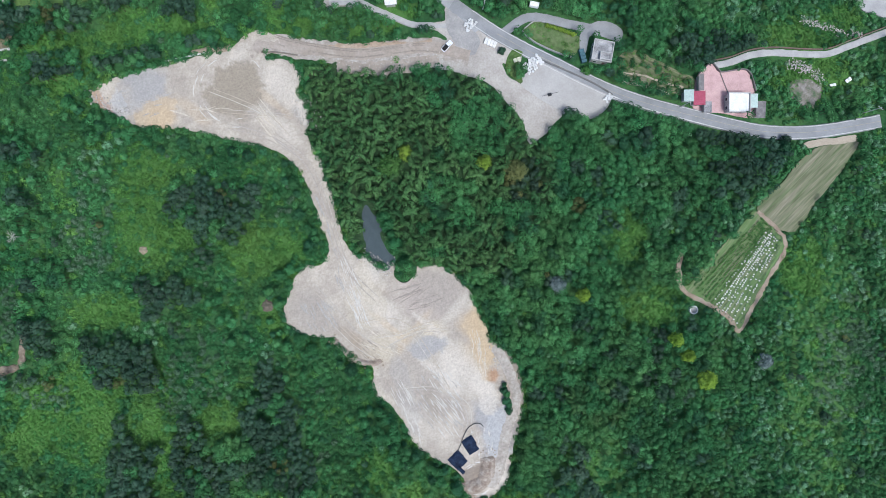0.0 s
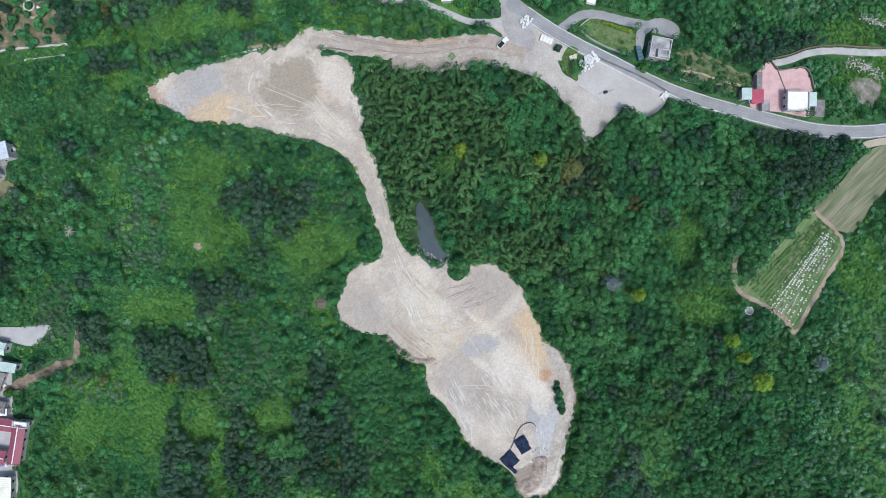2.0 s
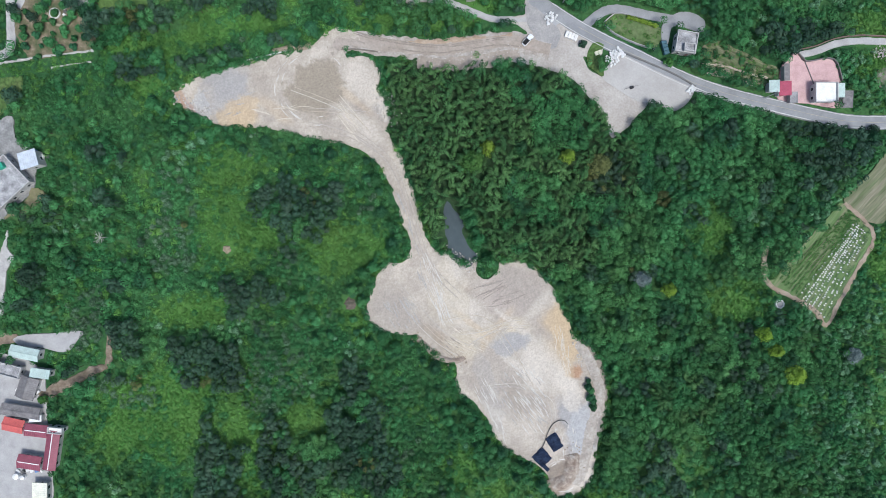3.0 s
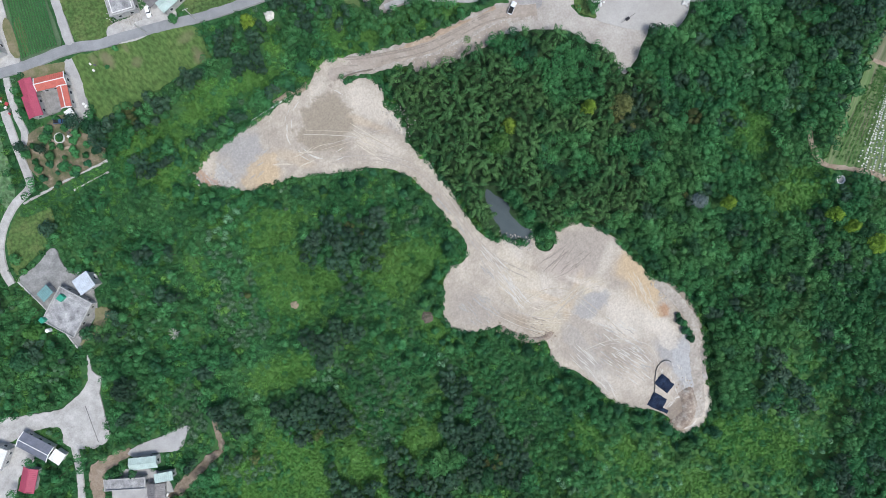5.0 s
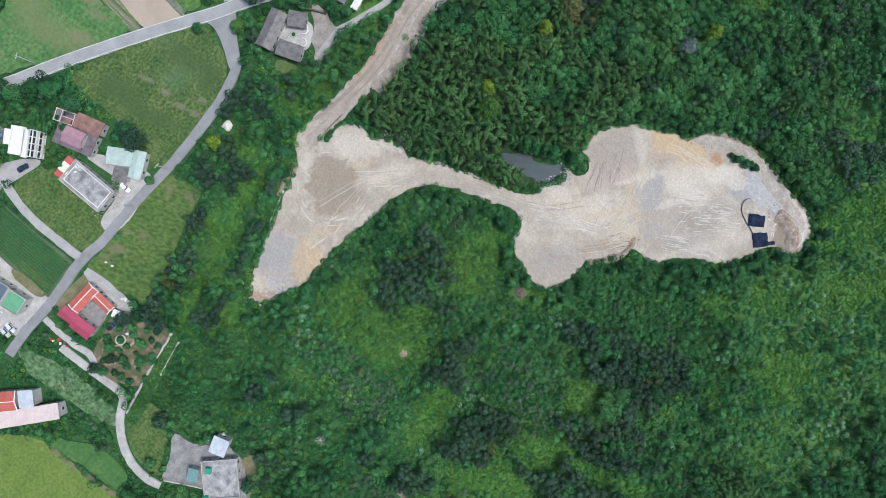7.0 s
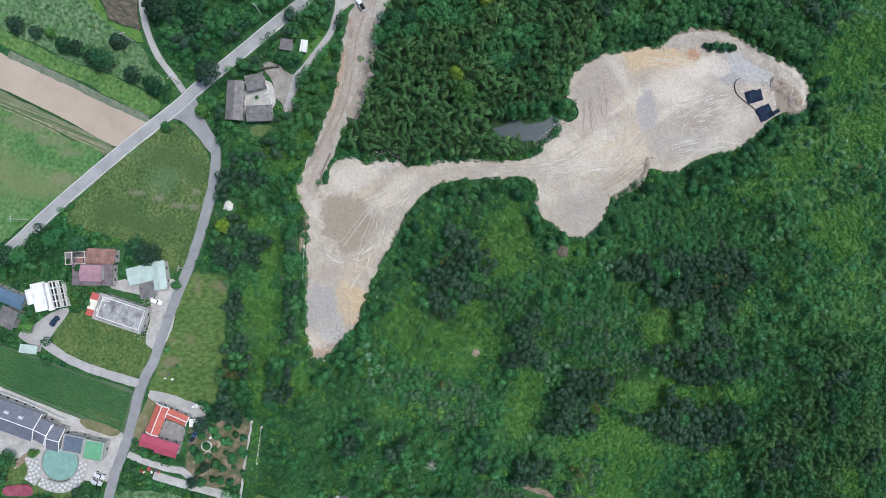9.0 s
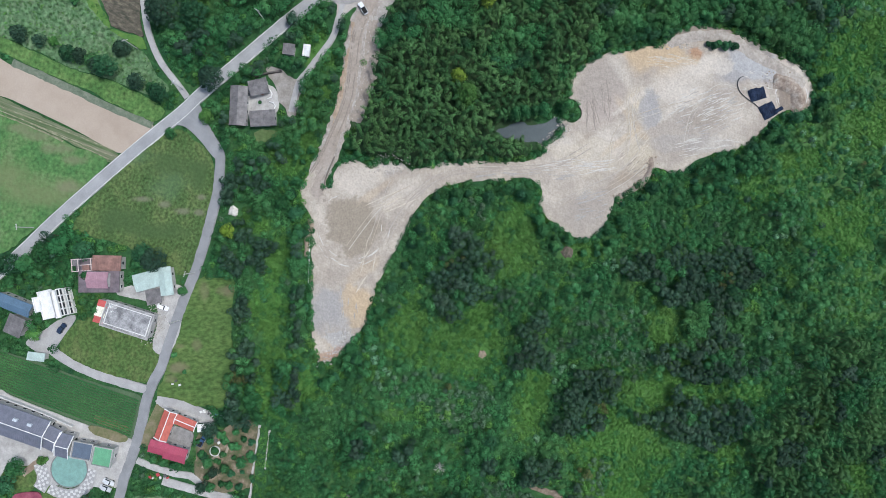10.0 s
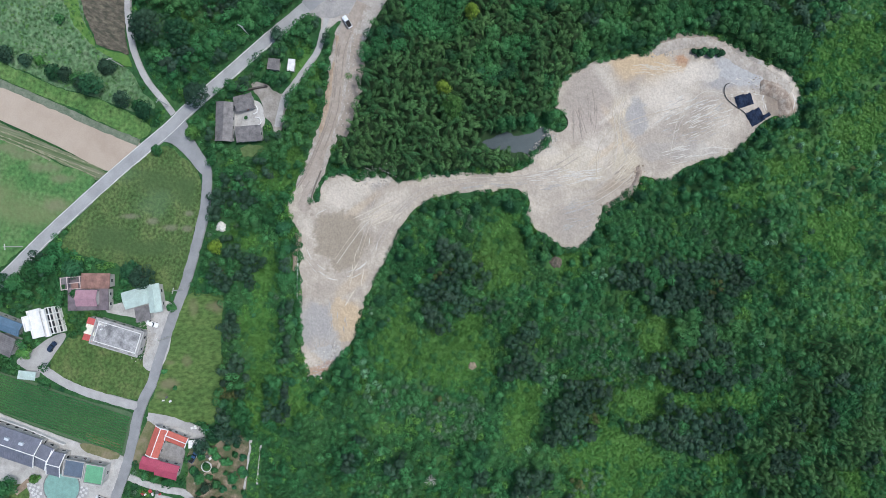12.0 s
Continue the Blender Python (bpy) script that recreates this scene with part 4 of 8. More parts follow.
def streaked(m, turn, low, high):
    """Long pushed streaks over a ground, as a blade leaves them."""
    N, K = m.node_tree.nodes, m.node_tree.links
    b = N["Principled BSDF"]
    mp, st, mr, hs = N.new("ShaderNodeMapping"), N.new("ShaderNodeTexNoise"), N.new("ShaderNodeMapRange"), N.new("ShaderNodeHueSaturation")
    mp.inputs["Rotation"].default_value[2] = radians(turn)
    mp.vector_type = "TEXTURE"
    mp.inputs["Scale"].default_value = (5.0, 1.6, 1)
    K.new(N.new("ShaderNodeNewGeometry").outputs["Position"], mp.inputs["Vector"])
    K.new(mp.outputs[0], st.inputs["Vector"])
    st.inputs["Scale"].default_value, st.inputs["Detail"].default_value, st.inputs["Distortion"].default_value = 0.6, 7, 3.0
    mr.inputs["From Min"].default_value, mr.inputs["From Max"].default_value = 0.3, 0.7
    mr.inputs["To Min"].default_value, mr.inputs["To Max"].default_value = low, high
    K.new(st.outputs["Fac"], mr.inputs["Value"])
    K.new(mr.outputs[0], hs.inputs["Value"])
    K.new(b.inputs["Base Color"].links[0].from_socket, hs.inputs["Color"])
    K.new(hs.outputs["Color"], b.inputs["Base Color"])


TINTS.update({"damp": (0.295, 0.255, 0.2), "slate": (0.335, 0.325, 0.315), "mud": (0.25, 0.21, 0.172), "sand": (0.47, 0.415, 0.325)})
CRISP_ONE = [(-73.9, 58.9, 10.7, 11.8, -75, 'damp', 0.9), (-1.4, -39.1, 4.6, 8.1, -75, 'slate', 0.8), (21.0, -66.7, 4.6, 3.5, -75, 'slate', 0.85), (26.0, -72.0, 10.7, 5.9, -100, 'bluegrey', 0.7), (17.6, -90.2, 5.1, 6.4, -75, 'mud', 0.85), (31.9, -51.3, 14.0, 3.5, -75, 'mud', 0.75), (32.2, -72.6, 7.0, 2.7, -105, 'mud', 0.6), (23.9, -50.5, 2.4, 2.4, -75, 'rust', 0.9), (20.2, -33.1, 12.9, 3.5, -75, 'ochre', 0.75), (19.4, -42.3, 10.7, 3.2, -75, 'ochre', 0.5), (22.0, -59.6, 6.7, 4.3, -75, 'white', 0.7), (0.1, -81.5, 18.8, 5.9, -50, 'silt', 0.35)]
CRISP_TWO = [(-20.2, -39.7, 7.0, 5.9, -35, 'sand', 0.6), (0.1, -61.1, 7.0, 3.0, -75, 'damp', 0.35), (-10.2, -56.1, 18.8, 3.8, -75, 'slate', 0.3), (-47.6, 50.9, 5.4, 2.7, -75, 'white', 0.8), (-108.7, 57.8, 8.1, 10.7, -75, 'slate', 0.5), (-103.0, 48.9, 5.9, 9.7, -55, 'ochre', 0.7), (-116.1, 52.5, 8.1, 2.7, -75, 'bluegrey', 0.6), (-123.8, 54.4, 5.9, 1.9, -75, 'rust', 0.6), (-22.9, -9.1, 7.5, 3.8, -95, 'white', 0.6), (-24.9, -14.1, 10.7, 3.2, -75, 'sand', 0.4), (-24.5, -23.2, 8.1, 10.8, 0, 'sand', 0.45)]
streaked(QUARRY, 20, 0.93, 1.05)
streaked(QUARRY, 75, 0.94, 1.05)
SPOIL = surface("road_spoil", [(0.28, 0.24, 0.2), (0.33, 0.285, 0.243), (0.385, 0.34, 0.295)], scale=0.14, grain=1.3, bump=0.35)


# ==== geometry helpers ====
def mesh_object(name, verts, faces, mats, parent=None, label=""):
    me = bpy.data.meshes.new(name)
    me.from_pydata(verts, [], faces)
    for m in (mats if isinstance(mats, (list, tuple)) else [mats]):
        me.materials.append(m)
    ob = new(name, me)
    ob.parent = parent
    return tagged(ob, label=label)


def part(name, bm, material, parent, label=""):
    me = bpy.data.meshes.new(name)
    bm.to_mesh(me)
    bm.free()
    me.materials.append(material)
    ob = new(name, me)
    ob.parent = parent
    return tagged(ob, label=label)


def box(bm, x, y, z, sx, sy, sz, turn=0.0, bevel=0.0):
    """A box centred at x, y with its base at z."""
    got = bmesh.ops.create_cube(bm, size=1)["verts"]
    bmesh.ops.transform(bm, matrix=Matrix.Translation((x, y, z + sz / 2)) @ Matrix.Rotation(turn, 4, "Z") @ Matrix.Diagonal((sx, sy, sz, 1)), verts=got)
    return got


def resample(points, step, closed):
    p = [Vector(q) for q in points]
    if closed:
        p.append(p[0])
    got = []
    for i, (a, b) in enumerate(zip(p, p[1:])):
        p0 = p[i - 1] if i else (p[-2] if closed else a)
        p3 = p[i + 2] if i + 2 < len(p) else (p[1] if closed else b)
        n = max(1, round((b - a).length / step))
        for k in range(n):
            u = k / n
            got.append(0.5 * (2 * a + (b - p0) * u + (2 * p0 - 5 * a + 4 * b - p3) * u * u + (3 * a - p0 - 3 * b + p3) * u ** 3))
    if not closed:
        got.append(p[-1])
    return got


def inside(poly, x, y):
    """Which of the points x, y (arrays) lie in the polygon."""
    hit = np.zeros(np.shape(x), bool)
    for (x0, y0), (x1, y1) in zip(poly, poly[1:] + poly[:1]):
        if y0 != y1:
            hit ^= ((y0 > y) != (y1 > y)) & (x < (x1 - x0) * (y - y0) / (y1 - y0) + x0)
    return hit


def away(points, x, y):
    """Distance of the points x, y (arrays) from a line of points."""
    best = np.full(np.shape(x), 1e9)
    for (x0, y0), (x1, y1) in zip(points, points[1:]):
        dx, dy = x1 - x0, y1 - y0
        u = np.clip(((x - x0) * dx + (y - y0) * dy) / max(dx * dx + dy * dy, 1e-9), 0, 1)
        best = np.minimum(best, np.hypot(x - x0 - u * dx, y - y0 - u * dy))
    return best


def sheet(name, outline, z, material, label, category="ground", ragged=0.5, step=1.2, cell=0.0, relief=0.0, kind="structure"):
    """A surface with a ragged edge that lies on the ground; its rim turns down into the ground."""
    from mathutils.geometry import delaunay_2d_cdt
    rim = []
    for q in resample(outline, step, True):
        w = noise.noise_vector((q.x * 0.16, q.y * 0.16, z)) + 0.6 * noise.noise_vector((q.x * 0.5, q.y * 0.5, z)) + 0.4 * noise.noise_vector((q.x * 1.4, q.y * 1.4, z))
        rim.append(Vector((q.x + ragged * w.x * 1.6, q.y + ragged * w.y * 1.6)))
    pts = list(rim)
    if cell:
        xs, ys = [q.x for q in rim], [q.y for q in rim]
        gx, gy = np.meshgrid(np.arange(min(xs), max(xs), cell), np.arange(min(ys), max(ys), cell))
        gx, gy = gx.ravel(), gy.ravel()
        flat = [(q.x, q.y) for q in rim]
        ok = inside(flat, gx, gy) & (away(flat + flat[:1], gx, gy) > cell * 0.5)
        pts += [Vector((a, b)) for a, b in zip(gx[ok], gy[ok])]
    n = len(rim)
    v, _, f, *_ = delaunay_2d_cdt(pts, [(i, (i + 1) % n) for i in range(n)], [], 1, 1e-4)
    verts = [(q.x, q.y, z + (relief * (noise.fractal((q.x * 0.12, q.y * 0.12, 3), 1.0, 2.0, 4) + 0.5 * noise.noise((q.x * 0.6, q.y * 0.6, 7))) if relief else 0)) for q in v]
    faces = [tuple(t) for t in f]
    base = len(verts) + n
    ids = {}
    for i, q in enumerate(v):
        ids[(round(q.x, 3), round(q.y, 3))] = i
    top = [ids.get((round(q.x, 3), round(q.y, 3))) for q in rim]
    verts += [(q.x, q.y, verts[k][2] if k is not None else z) for q, k in zip(rim, top)] + [(q.x, q.y, -0.4) for q in rim]
    flat_from = len(faces)
    faces += [(base - n + i, base - n + (i + 1) % n, base + (i + 1) % n, base + i) for i in range(n)]
    ob = mesh_object(name, verts, faces, material)
    for k, p in enumerate(ob.data.polygons):
        p.use_smooth = k < flat_from
    return tagged(ob, label=label, category=category, kind=kind)


def strip(name, line, width, z, material, label, category="road", ragged=0.15, step=1.5, thick=0.5, widths=None):
    """A road along a line; widths: at its ends, if it widens."""
    c = resample(line, step, False)
    verts, faces = [], []
    for i, q in enumerate(c):
        d = (c[min(i + 1, len(c) - 1)] - c[max(i - 1, 0)]).normalized()
        s = Vector((-d.y, d.x))
        w = width if not widths else widths[0] + (widths[1] - widths[0]) * i / (len(c) - 1)
        for k, e in enumerate((-1, -0.5, 0, 0.5, 1)):
            r = ragged * noise.noise((q.x * 0.5, q.y * 0.5, 5 * e)) * abs(e) * 2
            p = q + s * (e * w / 2 + r)
            verts.append((p.x, p.y, z + 0.04 * (1 - e * e)))
        for e in (-1, 1):
            p = q + s * (e * (w / 2 + 0.25))
            verts.append((p.x, p.y, -thick))
        if i:
            a, b = 7 * (i - 1), 7 * i
            faces += [(a + k, a + k + 1, b + k + 1, b + k) for k in range(4)]
            faces += [(a + 5, a, b, b + 5), (a + 4, a + 6, b + 6, b + 4)]
    return tagged(mesh_object(name, verts, faces, material), label=label, category=category, kind="structure")


QZ, QR = 0.3, 0.22


def lie(x, y):
    """The height of the quarry's floor."""
    return QZ + QR * (noise.fractal((x * 0.12, y * 0.12, 3), 1.0, 2.0, 4) + 0.5 * noise.noise((x * 0.6, y * 0.6, 7)))


# ==== ground ====
def ground_sheet():
    xs = np.concatenate([[-3000, -1200, -600, -420], np.arange(-320, 301, 4.0), [400, 600, 1200, 3000]])
    ys = np.concatenate([[-3000, -1200, -600, -380], np.arange(-260, 301, 4.0), [400, 600, 1200, 3000]])
    verts = [(x, y, 0.25 * noise.fractal((x * 0.03, y * 0.03, 0), 1.0, 2.0, 3) - 0.25) for y in ys for x in xs]
    n = len(xs)
    faces = [(j * n + i, j * n + i + 1, (j + 1) * n + i + 1, (j + 1) * n + i) for j in range(len(ys) - 1) for i in range(n - 1)]
    ob = mesh_object("ground", verts, faces, GRASS)
    for p in ob.data.polygons:
        p.use_smooth = True
    return tagged(ob, label="wild green grass and undergrowth on valley ground", category="ground", kind="structure")


ground_sheet()
QUARRY_RIM = RIM_NORTH_WEST + RIM_NORTH_EAST + RIM_SOUTH_EAST + RIM_SOUTH_WEST
QUARRY_FLOOR = sheet("ground_quarry", QUARRY_RIM, QZ, QUARRY, "bare pale crushed stone of a cleared quarry", ragged=0.45, cell=0.62, relief=QR)


def lay_tint(ob, soft_stains, crisp_stains):
    """Stains of their own shape in the stone: each an ellipse with a wandering edge."""
    me = ob.data
    co = np.zeros(3 * len(me.vertices), np.float32)
    me.vertices.foreach_get("co", co)
    co = co.reshape(-1, 3)
    x, y = co[:, 0].astype(float), co[:, 1].astype(float)
    wander = np.array([0.3 * noise.fractal((a * 0.2, b * 0.2, 2), 1.0, 2.0, 4) + 0.16 * noise.noise((a * 1.1, b * 1.1, 5)) for a, b in zip(x, y)])
    tint, share = np.zeros((len(x), 3)), np.zeros(len(x))
    for group, blur in ((soft_stains, 0.42), (crisp_stains, 0.09)):
        for cx, cy, rx, ry, turn, key, power in group:
            c, s = np.cos(radians(turn)), np.sin(radians(turn))
            u, v = ((x - cx) * c + (y - cy) * s) / rx, (-(x - cx) * s + (y - cy) * c) / ry
            w = np.clip((0.92 + blur - np.hypot(u, v) - wander) / (2 * blur), 0, 1)
            w = power * w * w * (3 - 2 * w)
            tint = tint * (1 - w)[:, None] + np.array(TINTS[key]) * w[:, None]
            share = share * (1 - w) + w
    layer = me.color_attributes.new("stone_tint", "FLOAT_COLOR", "POINT")
    layer.data.foreach_set("color", np.c_[tint, share].astype(np.float32).ravel())


lay_tint(QUARRY_FLOOR, STAINS, CRISP_ONE + CRISP_TWO)
# Dark floor colour stands in for the shade in gaps between bamboo heads.
sheet("ground_grove_floor", GROVE, 0.02, surface("grove_shade", [(0.018, 0.045, 0.02), (0.03, 0.062, 0.026), (0.045, 0.078, 0.034)], scale=0.4, grain=2, bump=0.5), "dark green sheet below the bamboo standing in for shade", ragged=0.8)
# The sky's grey-blue reflection is put into the base colour; gloss stays low.
WATER = surface("sky_grey_water", [(0.05, 0.068, 0.076), (0.068, 0.09, 0.098)], scale=0.2, rough=0.3, bump=0.02)
WATER.node_tree.nodes["Principled BSDF"].inputs["Specular IOR Level"].default_value = 0.15
sheet("water", POND, 0.08, WATER, "still grey pond water below the grove", category="pond", ragged=0.4)
strip("road_main", ROAD_MAIN, 5.2, 0.22, ASPHALT, "two-lane grey asphalt valley road")
strip("road_west", ROAD_WEST, 4.6, 0.2, surface("pale_asphalt", [(0.26, 0.266, 0.27), (0.31, 0.316, 0.32), (0.36, 0.366, 0.37)], scale=0.15, grain=5, bump=0.1), "narrow grey asphalt farm road")
strip("road_south", ROAD_SOUTH, 3.6, 0.18, ASPHALT, "narrow asphalt lane through the hamlet")
sheet("road_junction", JUNCTION, 0.17, ASPHALT, "flared asphalt road junction", category="road", ragged=0.1)
strip("road_lane_north", LANE_NORTH, 2.1, 0.16, CONCRETE, "narrow concrete field lane")
strip("road_lane_old_house", LANE_OLD_HOUSE, 2.1, 0.16, CONCRETE, "worn concrete lane to the old farmhouse")
DUSTY = surface("dusty_dirt_yard", [(0.2, 0.185, 0.16), (0.27, 0.25, 0.225), (0.34, 0.32, 0.295)], scale=0.3, grain=2, bump=0.3)
sheet("ground_house_patch", HOUSE_PATCH, 0.1, ROUGHGRASS, "worn bare earth behind the old farmhouse", ragged=0.7)
sheet("pavement_old_house", OLD_HOUSE_YARD, 0.14, DUSTY, "trodden dirt yard by the old farmhouse", ragged=0.5)
strip("road_lane_villa", LANE_VILLA, 3.2, 0.16, CONCRETE, "grey concrete drive to the white villa")
sheet("pavement_villa", VILLA_YARD, 0.17, CONCRETE, "grey concrete forecourt of the white villa", ragged=0.1)
strip("road_haul_verge", HAUL_ROAD, 7.4, 0.2, surface("pale_verge_spoil", [(0.27, 0.235, 0.2), (0.35, 0.315, 0.28), (0.44, 0.41, 0.375)], scale=0.3, grain=1.6, bump=0.6, contrast=0.4), "loose pale spoil either side of the haul road", ragged=1.1)
strip("road_haul", HAUL_ROAD, 4.3, 0.27, SPOIL, "dusty brown haul road of packed crushed stone", ragged=0.35)
strip("ground_haul_bank", [(0.9, 77.0), (-9.9, 76.6), (-20.8, 76.1), (-30.5, 75.3), (-39.1, 74.7), (-45.7, 74.7)], 1.9, 0.24, surface("reddish_bank", [(0.27, 0.2, 0.145), (0.35, 0.27, 0.2), (0.43, 0.35, 0.275)], scale=0.3, grain=1.5, bump=0.6, contrast=0.4), "reddish cut earth bank beside the haul road", category="bank", ragged=0.8)
strip("road_haul_shoulder", HAUL_ROAD_EDGE, 5.0, 0.2, SPOIL, "loose spoil along the haul road", ragged=1.0)
sheet("pavement_junction_dust", JUNCTION_DUST, 0.23, surface("dusty_asphalt", [(0.25, 0.245, 0.24), (0.31, 0.3, 0.29), (0.38, 0.36, 0.34)], scale=0.2, grain=2, bump=0.2), "dust-covered asphalt at the yard's mouth", ragged=0.5)
sheet("ground_verge", VERGE, 0.26, LAWN, "small triangle of green weeds in the yard", ragged=0.4)
sheet("ground_gravel_yard", GRAVEL_YARD, 0.15, surface("yard_gravel", [(0.32, 0.292, 0.262), (0.38, 0.352, 0.32), (0.44, 0.414, 0.38)], scale=0.1, grain=1.3, bump=0.3), "dusty gravel yard beside the road", ragged=0.4, cell=2.5, relief=0.08)
sheet("pavement_yard", CONCRETE_YARD, 0.24, surface("yard_concrete", [(0.335, 0.32, 0.3), (0.385, 0.37, 0.35), (0.43, 0.415, 0.395)], scale=0.08, grain=2, bump=0.1, contrast=0.16), "flat grey concrete storage yard", ragged=0.15)
strip("road_lane_hill", LANE_TANK, 2.4, 0.17, CONCRETE, "narrow concrete lane climbing past the pink yard")
strip("road_lane_hill_house", LANE_HILL_HOUSE, 3.2, 0.16, ASPHALT, "grey asphalt drive to the hillside house")
sheet("pavement_hill_house", HILL_HOUSE_YARD, 0.18, ASPHALT, "grey concrete court round the hillside house", ragged=0.1)
PINK = surface("pink_paving", [(0.44, 0.29, 0.28), (0.5, 0.335, 0.33), (0.56, 0.385, 0.375)], scale=0.3, grain=3, bump=0.1)
sheet("ground_hill_garden", HILL_GARDEN, 0.12, ROUGHGRASS, "dry grass garden plot inside a low wall", ragged=0.15)
DRYGRASS = surface("dry_trodden_grass", [(0.11, 0.13, 0.055), (0.17, 0.165, 0.09), (0.24, 0.2, 0.14)], scale=0.25, grain=1.2, bump=0.6)
sheet("ground_dry_slope", DRY_SLOPE, 0.12, surface("dry_terrace", [(0.05, 0.1, 0.035), (0.11, 0.13, 0.065), (0.27, 0.235, 0.18)], scale=0.3, grain=0.8, bump=0.8, contrast=0.7, stretch=(-25, 0.25, 1.3)), "terraced slope of dry brown grass", ragged=0.6)
sheet("pavement_corner", CORNER_YARD, 0.14, CONCRETE, "grey paved corner among trees", ragged=0.3)
sheet("pavement_pink", PINK_YARD, 0.2, PINK, "faded pink painted concrete courtyard", ragged=0.08)
HAY = surface("mown_hay", [(0.085, 0.125, 0.055), (0.155, 0.165, 0.1), (0.235, 0.22, 0.16)], scale=0.35, grain=1.0, bump=0.5, contrast=0.55, stretch=(45, 0.12, 1.3))
sheet("ground_upper_field", FIELD_UPPER, 0.12, HAY, "mown pale brown hay field", ragged=0.5)
sheet("ground_lower_field", FIELD_LOWER, 0.12, surface("plot_soil", [(0.08, 0.15, 0.05), (0.12, 0.185, 0.075), (0.22, 0.215, 0.14)], scale=0.5, grain=1.5, bump=0.5, stretch=(52, 0.1, 1.2), contrast=0.35), "green vegetable plot with planted rows", ragged=0.4)
sheet("ground_sand_strip", SAND_STRIP, 0.18, SAND, "strip of bare pale sand by the road", ragged=0.3)
strip("pavement_farm_path", FARM_PATH, 1.6, 0.2, DIRT, "trodden earth path round the vegetable plot", category="path", ragged=0.5)
sheet("ground_brown_field", BROWN_FIELD, 0.12, BROWN, "freshly ploughed bare brown field", ragged=0.05)
sheet("ground_row_strip", ROW_STRIP, 0.1, ROWGRASS, "narrow strip of young crop rows", ragged=0.3)
sheet("ground_left_field", LEFT_FIELD, 0.11, LEFTGRASS, "patchy green fallow field with bare earth", ragged=0.4)
CORN = surface("crop_soil", [(0.065, 0.115, 0.06), (0.095, 0.145, 0.08)], scale=0.2, grain=2)
sheet("ground_corn_field", CORN_FIELD, 0.1, CORN, "dark green crop field in straight rows", ragged=0.2)
sheet("ground_triangle_meadow", LAWN_TRIANGLE, 0.08, TRIGRASS, "rough dry meadow between two roads", ragged=0.5)
sheet("ground_middle_lawn", LAWN_MIDDLE, 0.1, LAWN, "short green lawn before the flat-roofed house", ragged=0.3)
MOWN_TURN = math.degrees(math.atan2(LAWN_LONG[4][1] - LAWN_LONG[3][1], LAWN_LONG[4][0] - LAWN_LONG[3][0])) + 90
MOWN = stained("mown_stripes", [(0.062, 0.118, 0.034), (0.08, 0.138, 0.04), (0.105, 0.158, 0.05)], [(*q, (0.19, 0.165, 0.105), 0.45) for q in LONG_BARE], scale=0.1, grain=0.8, bump=0.6, contrast=0.9, stretch=(MOWN_TURN, 0.6, 1.0), soft=0.35)
sheet("ground_long_lawn", LAWN_LONG, 0.09, MOWN, "long mown green lawn beside the lane", ragged=0.4)
sheet("ground_north_meadow", MEADOW_NORTH, 0.06, WEEDS, "tall pale grey-green weed meadow", ragged=0.6)
sheet("ground_grass_band", GRASS_BAND, 0.09, surface("band_grass", [(0.06, 0.135, 0.04), (0.085, 0.17, 0.05), (0.12, 0.195, 0.065)], scale=0.15, grain=0.7, bump=0.7, contrast=1.1), "band of fresh grass beside the ploughed field", ragged=0.5)
sheet("ground_green_strip", GREEN_STRIP, 0.08, surface("fresh_grass_strip", [(0.07, 0.16, 0.04), (0.09, 0.19, 0.045), (0.13, 0.21, 0.06)], scale=0.2, grain=1, bump=0.5), "strip of bright fresh grass", ragged=0.5)
sheet("ground_dark_field", DARK_FIELD, 0.1, BURNT, "dark brown fallow plot with dry stalks", ragged=0.5)
EARTH = surface("garden_earth", [(0.048, 0.096, 0.036), (0.128, 0.12, 0.072), (0.288, 0.232, 0.176)], scale=0.22, grain=1.2, bump=0.6, contrast=0.4)
sheet("ground_garden", GARDEN, 0.08, EARTH, "bare earth garden with young trees", ragged=0.6)
strip("road_garden_lane", GARDEN_LANE, 2.4, 0.16, WORNCONC, "pale concrete garden lane", category="path")
strip("road_house_lane", HOUSE_LANE, 3.0, 0.16, CONCRETE, "short concrete lane beside the red house", category="path")
sheet("ground_beds", BEDS, 0.1, GRASS, "long green vegetable beds", ragged=0.3)
strip("road_valley_path", VALLEY_PATH, 2.9, 0.18, WORNCONC, "curving pale concrete farm lane")
sheet("pavement_terrace", TERRACE_YARD, 0.16, surface("mossy_concrete", [(0.17, 0.172, 0.168), (0.235, 0.235, 0.23), (0.31, 0.308, 0.3)], scale=0.3, grain=1.5, bump=0.2, contrast=0.35), "grey concrete yard of the terrace house", ragged=0.2)
sheet("pavement_south_yard", SOUTH_YARD, 0.16, WORNCONC, "pale worn concrete yard among trees", ragged=0.5)
strip("road_south_lane", SOUTH_LANE, 2.4, 0.2, WORNCONC, "narrow pale concrete lane")
sheet("pavement_south_strip", SOUTH_STRIP, 0.15, CONCRETE, "grey concrete strip behind the sheds", ragged=0.2)
strip("road_dirt_path", DIRT_PATH, 4.0, 0.16, surface("track_earth", [(0.13, 0.105, 0.075), (0.2, 0.16, 0.12), (0.27, 0.225, 0.175)], scale=0.3, grain=1.5, bump=0.6, contrast=0.5), "brown dirt track into the bushes", category="path", ragged=0.9, widths=(4.4, 1.4))
